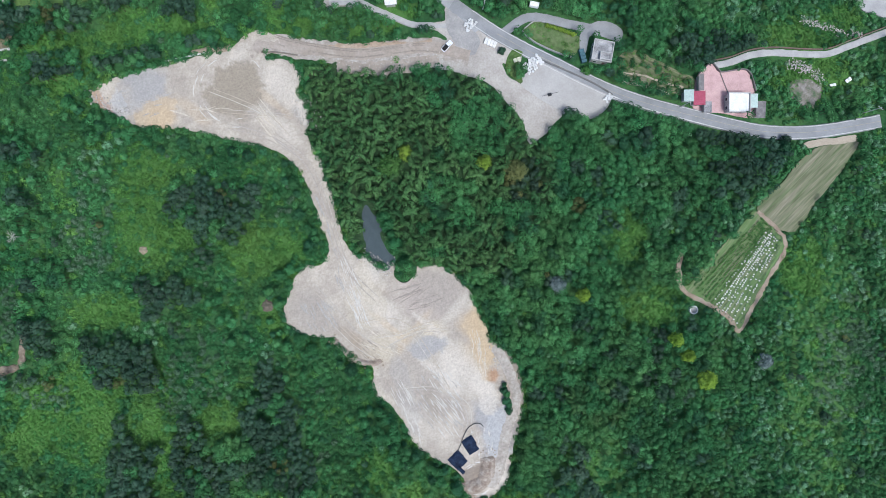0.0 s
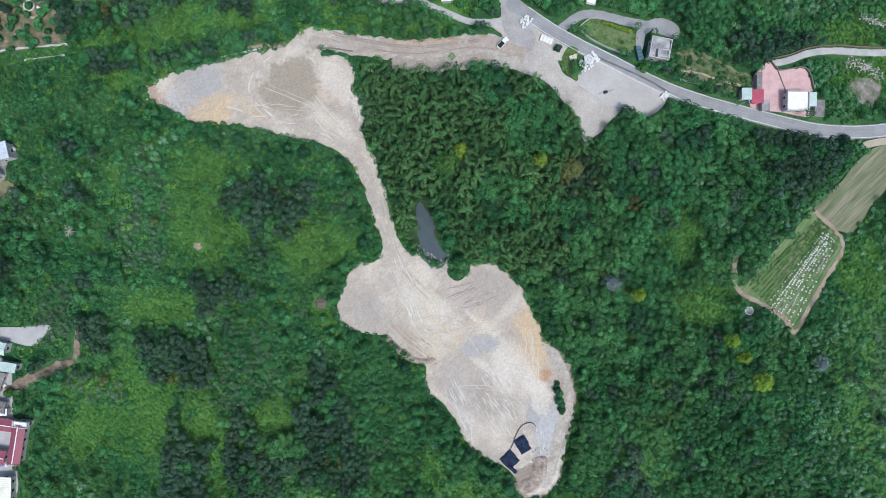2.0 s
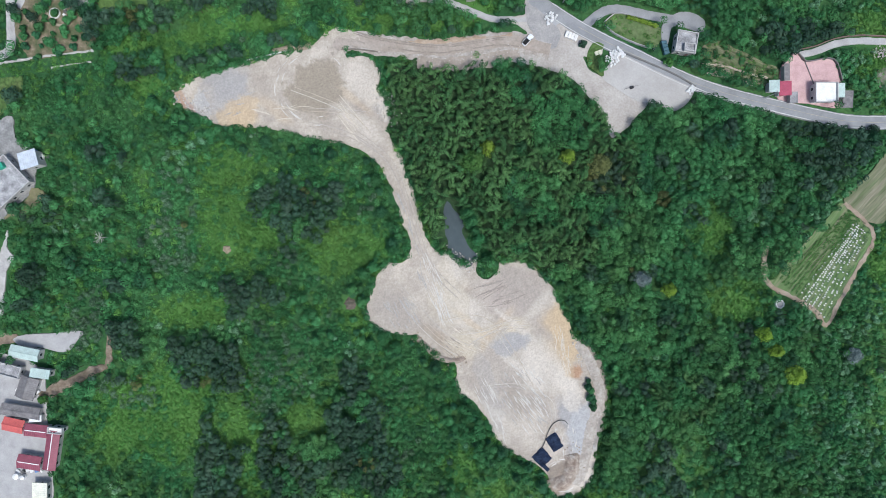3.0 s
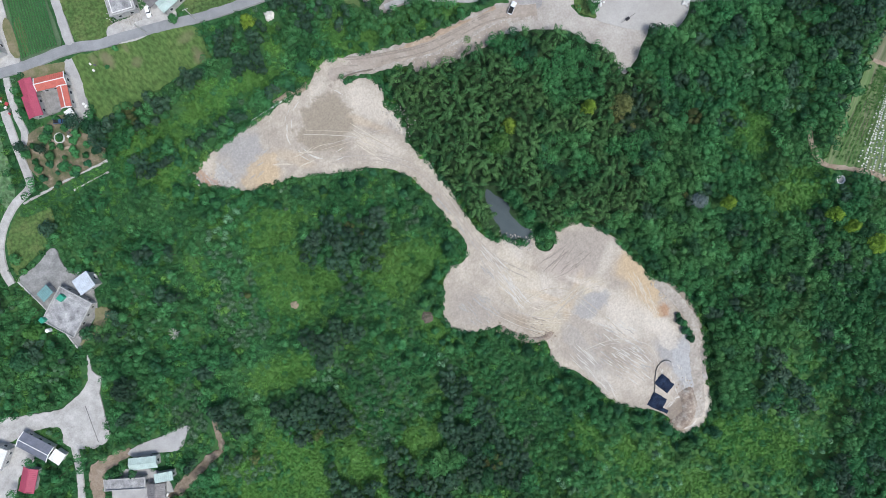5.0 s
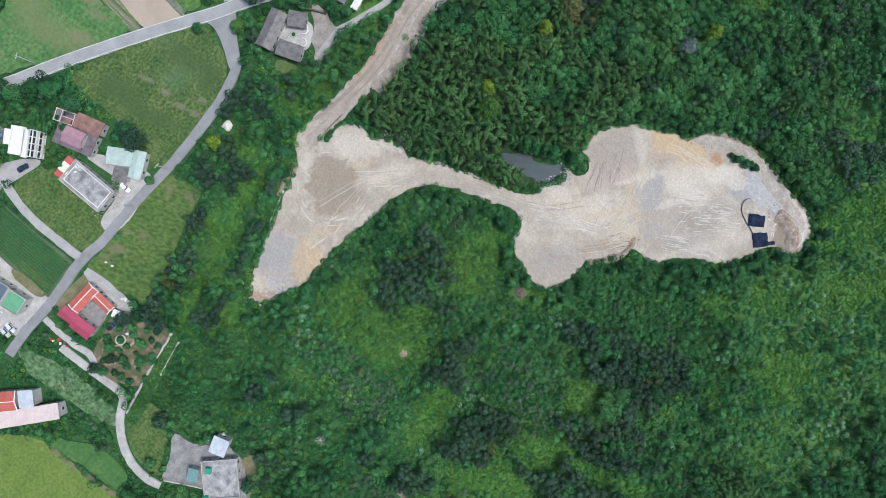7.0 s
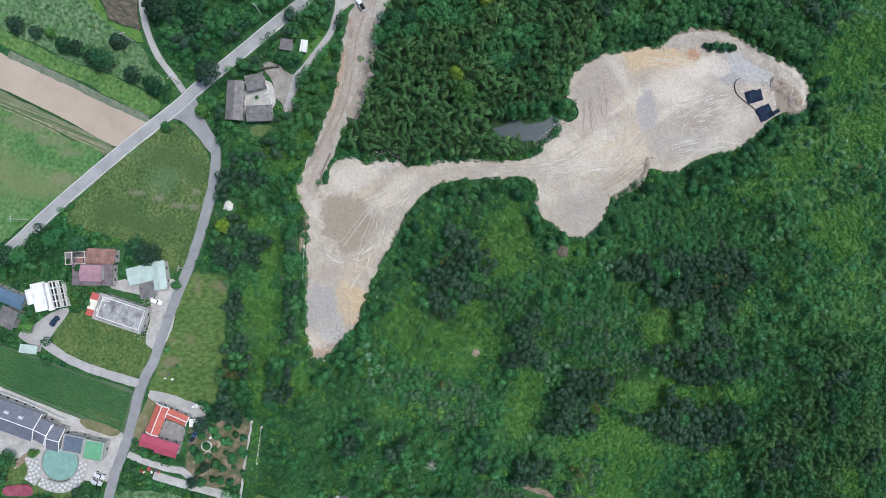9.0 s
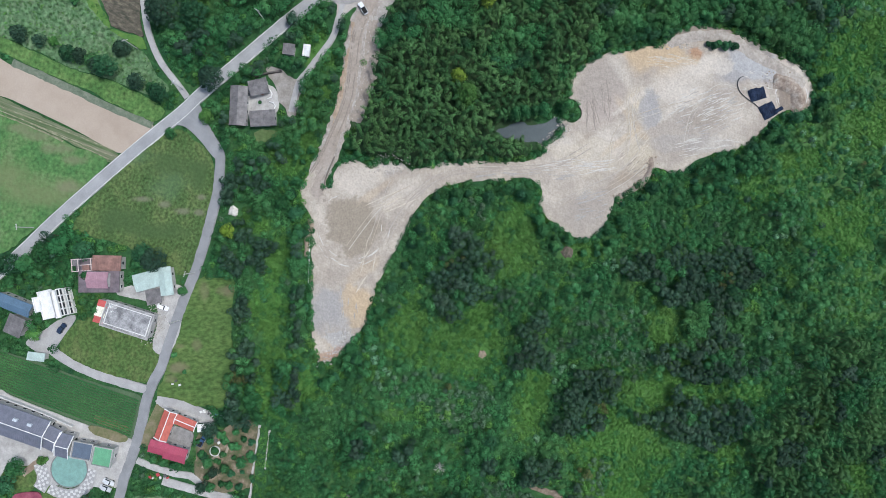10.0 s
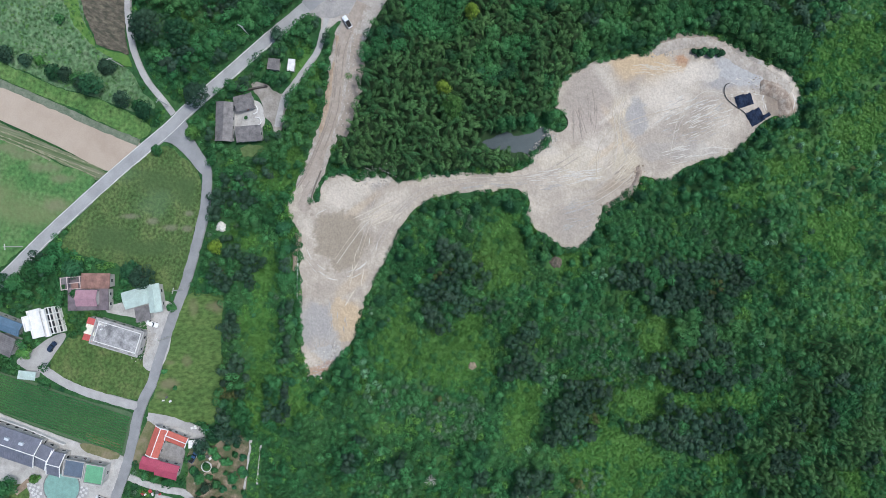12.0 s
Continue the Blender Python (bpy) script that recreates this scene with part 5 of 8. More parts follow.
sheet("ground_dirt_band", DIRT_BAND, 0.13, surface("reddish_dirt", [(0.19, 0.15, 0.11), (0.26, 0.205, 0.155), (0.33, 0.28, 0.23)], scale=0.25, grain=2, bump=0.5), "bare reddish dirt beside the sheds", ragged=0.6)
sheet("ground_apron", APRON, 0.17, DRYGRASS, "dry trodden grass below the terrace house", ragged=0.6)
sheet("ground_pale_field", PALE_FIELD, 0.1, surface("lime_turf", [(0.105, 0.165, 0.04), (0.13, 0.195, 0.046), (0.16, 0.22, 0.058)], scale=0.1, grain=0.8, bump=0.3, contrast=0.5), "bright yellow-green mown field", ragged=0.3)
sheet("ground_green_field", GREEN_FIELD, 0.14, surface("clover_strip", [(0.05, 0.125, 0.04), (0.065, 0.15, 0.046), (0.085, 0.17, 0.055)], scale=0.15, grain=0.8, bump=0.4, contrast=0.5), "strip of short deep green grass", ragged=0.3)
strip("trim_field_edge", FIELD_EDGE, 1.7, 0.2, DRYGRASS, "dry sandy ridge between two fields", "field edge", ragged=0.4)
sheet("ground_weed_field", WEED_FIELD, 0.08, WEEDS, "pale grey-green weedy field", ragged=0.6)
sheet("ground_path_lawn", PATH_LAWN, 0.07, LAWN, "grass verge between lane and terrace yard", ragged=0.5)
sheet("ground_court_bed", COURT_BED, 0.17, DRYGRASS, "small dry grass bed in the paved court", ragged=0.15)
sheet("pavement_court", WEST_COURT, 0.12, WORNCONC, "pale paved court round the slate-roofed building", ragged=0.1)


# ==== houses ====
def paint(name, c, metal=0.0, rough=0.6, v=0.15, scale=0.5):
    return surface(name, [tuple(q * (1 - v) for q in c), c, tuple(min(0.9, q * (1 + v)) for q in c)], scale=scale, grain=3, bump=0.08, rough=rough, metal=metal)


WALL = paint("plaster_wall", (0.4, 0.395, 0.385), v=0.16)
GLASS = paint("window_glass", (0.03, 0.04, 0.05), rough=0.1)
ROOFS = {
    "grey": surface("roof_concrete", [(0.15, 0.15, 0.155), (0.3, 0.3, 0.305), (0.46, 0.46, 0.46)], scale=0.32, grain=3, bump=0.1, contrast=0.6),
    "white": paint("roof_white", (0.7, 0.7, 0.69)),
    "mint": paint("roof_mint", (0.4, 0.496, 0.464)),
    "pink": paint("roof_pink", (0.336, 0.2, 0.24)),
    "brown": paint("roof_rust", (0.24, 0.136, 0.112), v=0.35),
    "dark": paint("roof_dark_slate", (0.14, 0.15, 0.19), v=0.2),
    "oldtile": paint("roof_old_tile", (0.16, 0.152, 0.152), v=0.4),
    "plum": paint("roof_plum_grey", (0.15, 0.125, 0.14), v=0.35),
    "blue": paint("roof_blue", (0.088, 0.152, 0.224)),
    "bluegrey": paint("roof_blue_grey", (0.104, 0.136, 0.184)),
    "green": paint("roof_green", (0.128, 0.336, 0.192)),
    "orange": paint("roof_orange", (0.44, 0.115, 0.085)),
    "crimson": paint("roof_crimson", (0.344, 0.06, 0.104)),
    "maroon": paint("roof_maroon", (0.224, 0.06, 0.088)),
    "red": paint("roof_red", (0.464, 0.096, 0.088)),
    "teal": paint("roof_teal", (0.16, 0.288, 0.288)),
    "skylight": paint("roof_pale_blue", (0.496, 0.544, 0.6)),
    "blush": paint("roof_blush", (0.6, 0.5, 0.48), v=0.1),
    "cream": paint("roof_cream", (0.7, 0.69, 0.58)),
}


def house(name, label, category="house"):
    return tagged(new(name), label=label, category=category)


def wing(owner, key, height, roof, kind="gable", pitch=0.28, windows=True, over=0.55, ribs=True, rim=None, along=False):
    """One block of a building: wall, roof, windows and a door, as parts of their owner. kind: gable, shed or flat."""
    x, y, w, d, turn = HOUSES[key]
    place = pose(x, y, 0, 0, 0, turn)
    mat = ROOFS[roof]

    def put(nm, bm, m, lab=""):
        bmesh.ops.transform(bm, matrix=place, verts=bm.verts)
        return part(nm, bm, m, owner, lab)
    ww, wd = (w - 0.9, d - 0.9) if kind == "flat" else (w - 2 * over, d - 2 * over)
    bm = bmesh.new()
    box(bm, 0, 0, -0.3, ww, wd, height + 0.3 - (0.15 if kind != "flat" else 0.0))
    put("wall", bm, WALL)
    bm = bmesh.new()
    if kind == "flat":
        box(bm, 0, 0, height - 0.22, w - 0.02, d - 0.02, 0.28)
        put("roof", bm, mat)
        for sx, sy, lx, ly in ((0, 1, w, 0.28), (0, -1, w, 0.28), (1, 0, 0.28, d - 0.56), (-1, 0, 0.28, d - 0.56)):
            bm = bmesh.new()
            box(bm, sx * (w / 2 - 0.14), sy * (d / 2 - 0.14), height - 0.02, lx, ly, 0.75)
            put("parapet", bm, rim or WALL)
    else:
        long, short = (w, d) if w >= d or along else (d, w)
        rise = short / 2 * pitch if kind == "gable" else short * pitch * 0.4
        spin = Matrix.Identity(4) if w >= d or along else Matrix.Rotation(radians(90), 4, "Z")
        slopes = ((1, 0.0), (-1, 0.0)) if kind == "gable" else ((1, -short / 2),)
        for side, start in slopes:
            bm = bmesh.new()
            run = short / 2 if kind == "gable" else short
            ridge_y = 0.0 if kind == "gable" else -short / 2
            us = [(-long / 2, 0.0)]
            if ribs:
                n = max(3, round(long / 0.75))
                for i in range(n + 1):
                    u = -long / 2 + 0.12 + (long - 0.24) * i / n
                    us += [(u - 0.08, 0.0), (u - 0.05, 0.07), (u + 0.05, 0.07), (u + 0.08, 0.0)]
            us.append((long / 2, 0.0))
            rows_ = []
            for u, lift in us:
                rows_.append([bm.verts.new((u, ridge_y, height + rise + lift)), bm.verts.new((u, ridge_y + side * run, height + lift)),
                              bm.verts.new((u, ridge_y + side * run, height - 0.16)), bm.verts.new((u, ridge_y, height + rise - 0.16))])
            for p, q in zip(rows_, rows_[1:]):
                for k in range(4):
                    bm.faces.new((p[k], p[(k + 1) % 4], q[(k + 1) % 4], q[k]))
            bm.faces.new(rows_[0])
            bm.faces.new(rows_[-1][::-1])
            bmesh.ops.recalc_face_normals(bm, faces=bm.faces)
            bmesh.ops.transform(bm, matrix=spin, verts=bm.verts)
            put("roof", bm, mat)
        if kind == "gable":
            bm = bmesh.new()
            box(bm, 0, 0, height + rise - 0.03, long + 0.05, 0.3, 0.14)
            bmesh.ops.transform(bm, matrix=spin, verts=bm.verts)
            if roof in ("dark", "orange", "maroon", "crimson", "oldtile"):
                for e in (-1, 1):
                    for q in (-1, 1):
                        vb = bmesh.new()
                        box(vb, 0, 0, 0, 0.32, math.hypot(short / 2, rise) + 0.1, 0.16)
                        bmesh.ops.transform(vb, matrix=spin @ Matrix.Translation((e * (long / 2 - 0.02), q * short / 4, height + rise / 2)) @ Matrix.Rotation(-q * math.atan2(rise, short / 2), 4, "X"), verts=vb.verts)
                        put("verge", vb, ROOFS["white"] if roof in ("dark", "orange") else mat)
            put("ridge_cap", bm, ROOFS["white"] if roof in ("orange", "maroon", "dark") else mat)
    if windows:
        for level in range(max(1, round((height - 0.6) / 3.1))):
            z = 1.0 + 3.1 * level
            if z + 1.2 > height - 0.2:
                break
            for sx, sy, length in ((0, 1, ww), (0, -1, ww), (1, 0, wd), (-1, 0, wd)):
                n = max(1, int(length / 3.2))
                for i in range(n):
                    off = -length / 2 + length * (i + 0.5) / n
                    door = level == 0 and i == n // 2 and sy == -1
                    h, zz, wide = (2.05, 0.0, 0.95) if door else (1.2, z, 1.3)
                    px_, py_ = (off, sy * wd / 2) if sy else (sx * ww / 2, off)
                    bm = bmesh.new()
                    box(bm, px_, py_, zz, (wide if sy else 0.12), (0.12 if sy else wide), h)
                    fr = put("door" if door else "window", bm, ROOFS["brown"] if door else WHITEP)
                    if not door:
                        bm = bmesh.new()
                        box(bm, px_, py_, zz + 0.08, (wide - 0.16 if sy else 0.16), (0.16 if sy else wide - 0.16), h - 0.16)
                        bmesh.ops.transform(bm, matrix=place, verts=bm.verts)
                        part("pane", bm, GLASS, fr)


def upper_ring(owner, key, height, inset):
    """A second, lower kerb inside a flat roof's parapet, with a tank and vents on the roof."""
    x, y, w, d, turn = HOUSES[key]
    for sx, sy, lx, ly in ((0, 1, w - 2 * inset, 0.22), (0, -1, w - 2 * inset, 0.22), (1, 0, 0.22, d - 2 * inset - 0.44), (-1, 0, 0.22, d - 2 * inset - 0.44)):
        bm = bmesh.new()
        box(bm, sx * (w / 2 - inset - 0.11), sy * (d / 2 - inset - 0.11), height + 0.05, lx, ly, 0.35)
        bmesh.ops.transform(bm, matrix=pose(x, y, 0, 0, 0, turn), verts=bm.verts)
        part("roof_kerb", bm, WHITEP, owner, "white roof kerb")
    for n_ in range(3):
        bm = bmesh.new()
        bmesh.ops.create_cone(bm, cap_ends=True, segments=12, radius1=0.45 - 0.1 * n_, radius2=0.4 - 0.1 * n_, depth=0.9)
        u, v = (-w / 2 + inset + 1.0 + 0.9 * n_, d / 2 - inset - 1.0 - 1.6 * (n_ % 2))
        bmesh.ops.transform(bm, matrix=pose(x, y, height + 0.5, 0, 0, turn) @ Matrix.Translation((u, v, 0)), verts=bm.verts)
        part("roof_vent", bm, WHITEP, owner, "white roof vent")


def balcony(owner, key, out, wide, height):
    """Two storeys of open bays on a house's end: floor slabs, posts, rails and the dark glazing behind."""
    x, y, w, d, turn = HOUSES[key]
    place = pose(x, y, 0, 0, 0, turn)

    def put(nm, u, v, z, a, b, c, m, lab=""):
        bm = bmesh.new()
        box(bm, u, v, z, a, b, c)
        bmesh.ops.transform(bm, matrix=place, verts=bm.verts)
        part(nm, bm, m, owner, lab)
    for level in range(2):
        z = 3.2 * level
        put("balcony_floor", out + 0.75, 0, z + 0.02, 1.4, wide, 0.22, WHITEP, "white balcony floor slab")
        for i in range(5):
            put("balcony_post", out + 1.3, -wide / 2 + 0.15 + (wide - 0.3) * i / 4, z + 0.24, 0.3, 0.3, 2.96, WHITEP, "white balcony post")
        for i in range(4):
            v = -wide / 2 + wide * (i + 0.5) / 4
            put("pane", out + 0.06, v, z + 0.4, 0.12, wide / 4 - 0.6, 2.3, GLASS, "dark balcony glazing")
            put("balcony_rail", out + 1.3, v, z + 0.24, 0.12, wide / 4 - 0.36, 0.9, PALECONC, "pale balcony rail")
    put("balcony_beam", out + 1.3, 0, height - 0.2, 0.3, wide, 0.3, WHITEP, "white balcony beam")
    for i in range(5):
        put("balcony_beam", out + 0.6, -wide / 2 + 0.15 + (wide - 0.3) * i / 4, height - 0.2, 1.1, 0.3, 0.26, WHITEP, "white balcony beam")


h = house("flat_roofed_house", "two-storey house with a stained flat concrete roof")
wing(h, "flat_house", 3.4, "grey", "flat")
ax, ay, aw, ad, at = HOUSES["flat_annex"]
for n_, (f, c) in enumerate(((-0.36, "red"), (0.0, "cream"), (0.36, "red"))):
    t_ = radians(at)
    HOUSES["flat_annex_%d" % n_] = (ax - math.sin(t_) * f * ad, ay + math.cos(t_) * f * ad, aw + 0.6, ad * (0.27 if n_ != 1 else 0.42), at)
    wing(h, "flat_annex_%d" % n_, 3.2, c, "shed", over=0.05)
upper_ring(h, "flat_house", 3.4, 1.1)
h = house("pink_roofed_house", "old house with a pink vaulted upper roof")
wing(h, "pink_base", 3.2, "plum", "shed", pitch=0.06, over=0.3)
wing(h, "pink_upper", 5.4, "pink", "gable")
wing(h, "pink_tin", 3.4, "brown", "shed")
fx, fy, fw, fd, ft = HOUSES["pink_shed"]
h = house("open_frame_shed", "roofless grey frame of posts and beams beside the pink-roofed house", "shed")
for i in range(4):
    for j in range(3):
        u, v = -fw / 2 + 0.2 + (fw - 0.4) * i / 3, -fd / 2 + 0.2 + (fd - 0.4) * j / 2
        bm = bmesh.new()
        box(bm, u, v, -0.2, 0.26, 0.26, 2.9)
        bmesh.ops.transform(bm, matrix=pose(fx, fy, 0, 0, 0, ft), verts=bm.verts)
        part("post", bm, ROOFS["blush"], h)
for nm, spans in (("beam", [(0, -fd / 2 + 0.2 + (fd - 0.4) * j / 2, fw, 0.24) for j in range(3)] + [(-fw / 2 + 0.2 + (fw - 0.4) * i / 3, 0, 0.24, fd) for i in (0, 1, 3)]),):
    for k, (u, v, a, b) in enumerate(spans):
        bm = bmesh.new()
        box(bm, u, v, 2.7 + 0.16 * (k > 2), a, b, 0.18)
        bmesh.ops.transform(bm, matrix=pose(fx, fy, 0, 0, 0, ft), verts=bm.verts)
        part(nm, bm, ROOFS["blush"], h)
for u, v, a, b, c in ((-1.9, 0.9, 2.6, 2.2, "oldtile"), (1.6, -1.1, 2.6, 1.9, "brown")):
    bm = bmesh.new()
    box(bm, u, v, 2.93, a, b, 0.06)
    bmesh.ops.transform(bm, matrix=pose(fx, fy, 0, 0, 0, ft), verts=bm.verts)
    part("roof_sheet", bm, ROOFS[c], h, "loose weathered roof sheet")
floor_bm = bmesh.new()
box(floor_bm, 0, 0, -0.1, fw + 0.4, fd + 0.4, 0.25)
bmesh.ops.transform(floor_bm, matrix=pose(fx, fy, 0, 0, 0, ft), verts=floor_bm.verts)
part("floor_slab", floor_bm, ROOFS["plum"], h, "dark concrete floor slab")
h = house("mint_roofed_house", "white house with pale mint metal roofs")
wing(h, "mint_left", 3.5, "mint", "gable", pitch=0.15)
wing(h, "mint_right", 3.7, "mint", "gable", pitch=0.15)
wing(h, "mint_port", 2.8, "oldtile", "shed", windows=False)
h = house("white_villa", "white two-storey villa with a white flat roof")
vx, vy, vw, vd, vt = HOUSES["villa"]
for nm, (u, v, w_, d_) in {"villa_west": (-3.3, 1.0, 2.7, 5.6), "villa_mid": (0.3, 0.2, 4.9, 10.4), "villa_east": (3.4, -0.4, 1.7, 10.2)}.items():
    t_ = radians(vt)
    HOUSES[nm] = (vx + u * math.cos(t_) - v * math.sin(t_), vy + u * math.sin(t_) + v * math.cos(t_), w_, d_, vt)
    wing(h, nm, 6.6 if nm != "villa_west" else 6.2, "white", "flat", windows=nm == "villa_west", rim=ROOFS["white"])
balcony(h, "villa", 4.0, 10.0, 6.6)
h = house("blue_roofed_house", "house with a blue metal roof")
wing(h, "blue_house", 4.6, "blue", "gable")
wing(h, "blue_port", 3, "oldtile", "shed", windows=False)
h = house("small_shed", "small white metal shed beside the crop field", "shed")
wing(h, "small_shed", 2.6, "mint", "shed", windows=False)
h = house("slate_roofed_hall", "long hall with dark slate-grey stepped roofs", "building")
wing(h, "slate_main", 4.6, "dark", "gable", pitch=0.35)
sx_, sy_, sw_, sd_, st_ = HOUSES["slate_main"]
for u in (2.5, 8.0):
    bm = bmesh.new()
    box(bm, u, 2.4, 5.0, 1.6, 1.0, 1.3)
    bmesh.ops.transform(bm, matrix=pose(sx_, sy_, 0, 0, 0, st_), verts=bm.verts)
    part("skylight", bm, ROOFS["skylight"], h, "pale roof skylight")
wing(h, "slate_mid", 4.2, "dark", "gable", pitch=0.35, along=True)
wing(h, "slate_end", 4.4, "dark", "gable", pitch=0.35, along=True)
wing(h, "slate_flat", 4.2, "bluegrey", "flat")
wing(h, "slate_green", 4.2, "green", "flat")
h = house("red_roofed_farmhouse", "U-shaped farmhouse with orange and crimson tile roofs", "farmhouse")
wing(h, "red_west", 3.8, "orange")
wing(h, "red_north", 3.7, "orange")
wing(h, "red_sw", 3.6, "crimson")
wing(h, "red_south", 3.7, "crimson")
h = house("white_shed", "small white metal shed beside the red farmhouse", "shed")
wing(h, "red_shed", 2.8, "white", "shed", windows=False)
h = house("old_farmhouse", "derelict courtyard farmhouse with weathered grey tile roofs", "farmhouse")
wing(h, "old_west", 3.4, "oldtile")
wing(h, "old_south", 3.4, "oldtile")
wing(h, "old_north", 3.4, "oldtile")
h = house("grey_shed", "small grey-roofed shed in the bushes", "shed")
wing(h, "old_shed", 2.6, "oldtile", "shed", windows=False)
h = house("white_hut", "small white-roofed hut in the bushes", "shed")
wing(h, "old_white", 2.6, "white", "shed", windows=False)
h = house("terrace_house", "grey concrete house with a flat roof terrace")
wing(h, "terrace", 3.3, "grey", "flat")
wing(h, "terrace_top", 4.3, "skylight", "shed")
wing(h, "terrace_awning", 3.2, "teal", "shed", windows=False)
h = house("dark_roofed_house", "low house with a dark grey tile roof")
wing(h, "dark_house", 2.6, "dark")
wing(h, "dark_white", 2.4, "white", "shed")
h = house("red_roofed_shed", "low shed with a crimson metal roof", "shed")
wing(h, "dark_red", 2.4, "crimson")
h = house("teal_edged_house", "white flat-roofed house with teal trim")
wing(h, "teal_house", 3.6, "white", "flat")
h = house("green_roofed_workshop", "long shed with a pale mint metal roof", "workshop")
wing(h, "green_one", 3.3, "mint")
h = house("grey_roofed_homestead", "cluster of low grey roofs with a mint-roofed wing")
wing(h, "green_two", 3.3, "mint", "shed")
wing(h, "grey_one", 2.7, "grey", "flat")
wing(h, "grey_two", 2.5, "oldtile")
wing(h, "grey_three", 2.4, "oldtile")
wing(h, "grey_white", 2.2, "white", "shed", windows=False, over=0.2)
h = house("courtyard_house", "courtyard house with red and maroon tile roofs")
wing(h, "court_red", 2.7, "red")
wing(h, "court_north", 2.7, "maroon")
wing(h, "court_east", 2.8, "maroon")
wing(h, "court_south", 2.6, "maroon")
wing(h, "court_white", 3.2, "white", "flat")
h = house("cream_roofed_shed", "long shed with a cream metal roof", "shed")
wing(h, "cream", 2.7, "cream", "shed")
h = house("hillside_house", "flat-roofed grey concrete house with a stair tower")
wing(h, "hill", 3.9, "grey", "flat")
wing(h, "hill_stair", 4.8, "grey", "flat", windows=False)
h = house("white_roofed_house", "house with a bright white flat roof by the pink yard")
wing(h, "pink_white", 3.3, "white", "flat")
wing(h, "pink_east", 2.7, "mint", "shed", windows=False)
wing(h, "pink_far", 2.4, "oldtile", "shed", windows=False)
h = house("crimson_shed", "small shed with a crimson metal roof", "shed")
wing(h, "pink_red", 3.2, "crimson", "shed")
h = house("white_roofed_shed", "small shed with a pale mint roof", "shed")
wing(h, "pink_wshed", 3, "mint", "shed", windows=False)
h = house("open_shelter", "narrow grey roofed shelter in the pink yard", "shelter")
wing(h, "pink_shelter", 2.8, "oldtile", "shed", windows=False)
h = house("front_shelter", "small grey roofed shelter by the road", "shelter")
wing(h, "pink_front", 2.8, "grey", "shed", windows=False)
h = house("white_cottage", "low house with pale pink, orange and sky-blue roofs")
wing(h, "left_white", 4.4, "blush", "shed")
wing(h, "left_orange", 4.6, "orange")
wing(h, "left_sky", 4.2, "skylight", "shed", windows=False)
h = house("blue_grey_shed", "low shed with a blue-grey roof in trees", "shed")
wing(h, "left_blue", 3.6, "bluegrey")
h = house("bright_cottage", "small white-roofed cottage among fruit trees", "house")
wing(h, "left_bright", 4.6, "white", "shed")


# ==== the quarry's small things ====
def ridge(owner, name, line, width, height, material):
    c = resample(line, 0.9, False)
    if name == "wheel_track":
        xs, ys = np.array([q.x for q in c]), np.array([q.y for q in c])
        ok = inside(QUARRY_RIM, xs, ys) & (away(QUARRY_RIM + QUARRY_RIM[:1], xs, ys) > 1.2)
        c = [q for q, k in zip(c, ok) if k]
        if len(c) < 3 or max((b - a).length for a, b in zip(c, c[1:])) > 2:
            return None
    verts, faces = [], []
    for i, q in enumerate(c):
        d = (c[min(i + 1, len(c) - 1)] - c[max(i - 1, 0)]).normalized()
        n = Vector((-d.y, d.x))
        taper = min(1.0, 0.15 + min(i, len(c) - 1 - i) * 0.3) * (0.8 + 0.4 * noise.noise((q.x, q.y, 2)))
        for e, hgt in ((-1, -0.06), (-0.4, height), (0.4, height), (1, -0.06)):
            p = q + n * (e * width * 0.5 * taper)
            verts.append((p.x, p.y, lie(p.x, p.y) + hgt * (taper if hgt > 0 else 1)))
        if i:
            a, b = 4 * i - 4, 4 * i
            faces += [(a + k, b + k, b + k + 1, a + k + 1) for k in range(3)]
    return mesh_object(name, verts, faces, material, owner)


RUTS = [surface("track_pale", [(0.42, 0.384, 0.33), (0.48, 0.44, 0.38)], scale=0.5, grain=2), surface("track_tan", [(0.37, 0.325, 0.26), (0.43, 0.38, 0.31)], scale=0.5, grain=2),
        surface("track_grey", [(0.36, 0.33, 0.29), (0.42, 0.385, 0.34)], scale=0.5, grain=2)]
DARKRUT = surface("packed_rut", [(0.245, 0.21, 0.178), (0.3, 0.262, 0.225)], scale=0.5, grain=2)
FAINTRUT = surface("faint_rut", [(0.335, 0.3, 0.26), (0.385, 0.345, 0.3)], scale=0.5, grain=2)
for line, off, m in ((HAUL_RUT, 1.2, DARKRUT), (HAUL_RUT, -1.2, DARKRUT), (HAUL_RUT, 2.0, DARKRUT), (RUT_F, 1.0, FAINTRUT), (RUT_F, -1.0, FAINTRUT), (RUT_H, 0.8, FAINTRUT), (RUT_H, -0.8, FAINTRUT)):
    ridge(QUARRY_FLOOR, "wheel_rut", [(x + off * 0.5, y + off * 0.85) for x, y in line], 0.8, 0.05, m)
for n_, line in enumerate((RUT_A, RUT_B, RUT_C, RUT_D, RUT_E, RUT_F, RUT_G, RUT_H, RUT_I, RUT_J)):
    for off in (-0.9, 0.9):
        moved = [(x + off * 0.8, y + off * 0.6) for x, y in line]
        ridge(QUARRY_FLOOR, "wheel_track", moved, random.uniform(0.3, 0.6), 0.045, RUTS[(n_ + int(off > 0)) % 3])

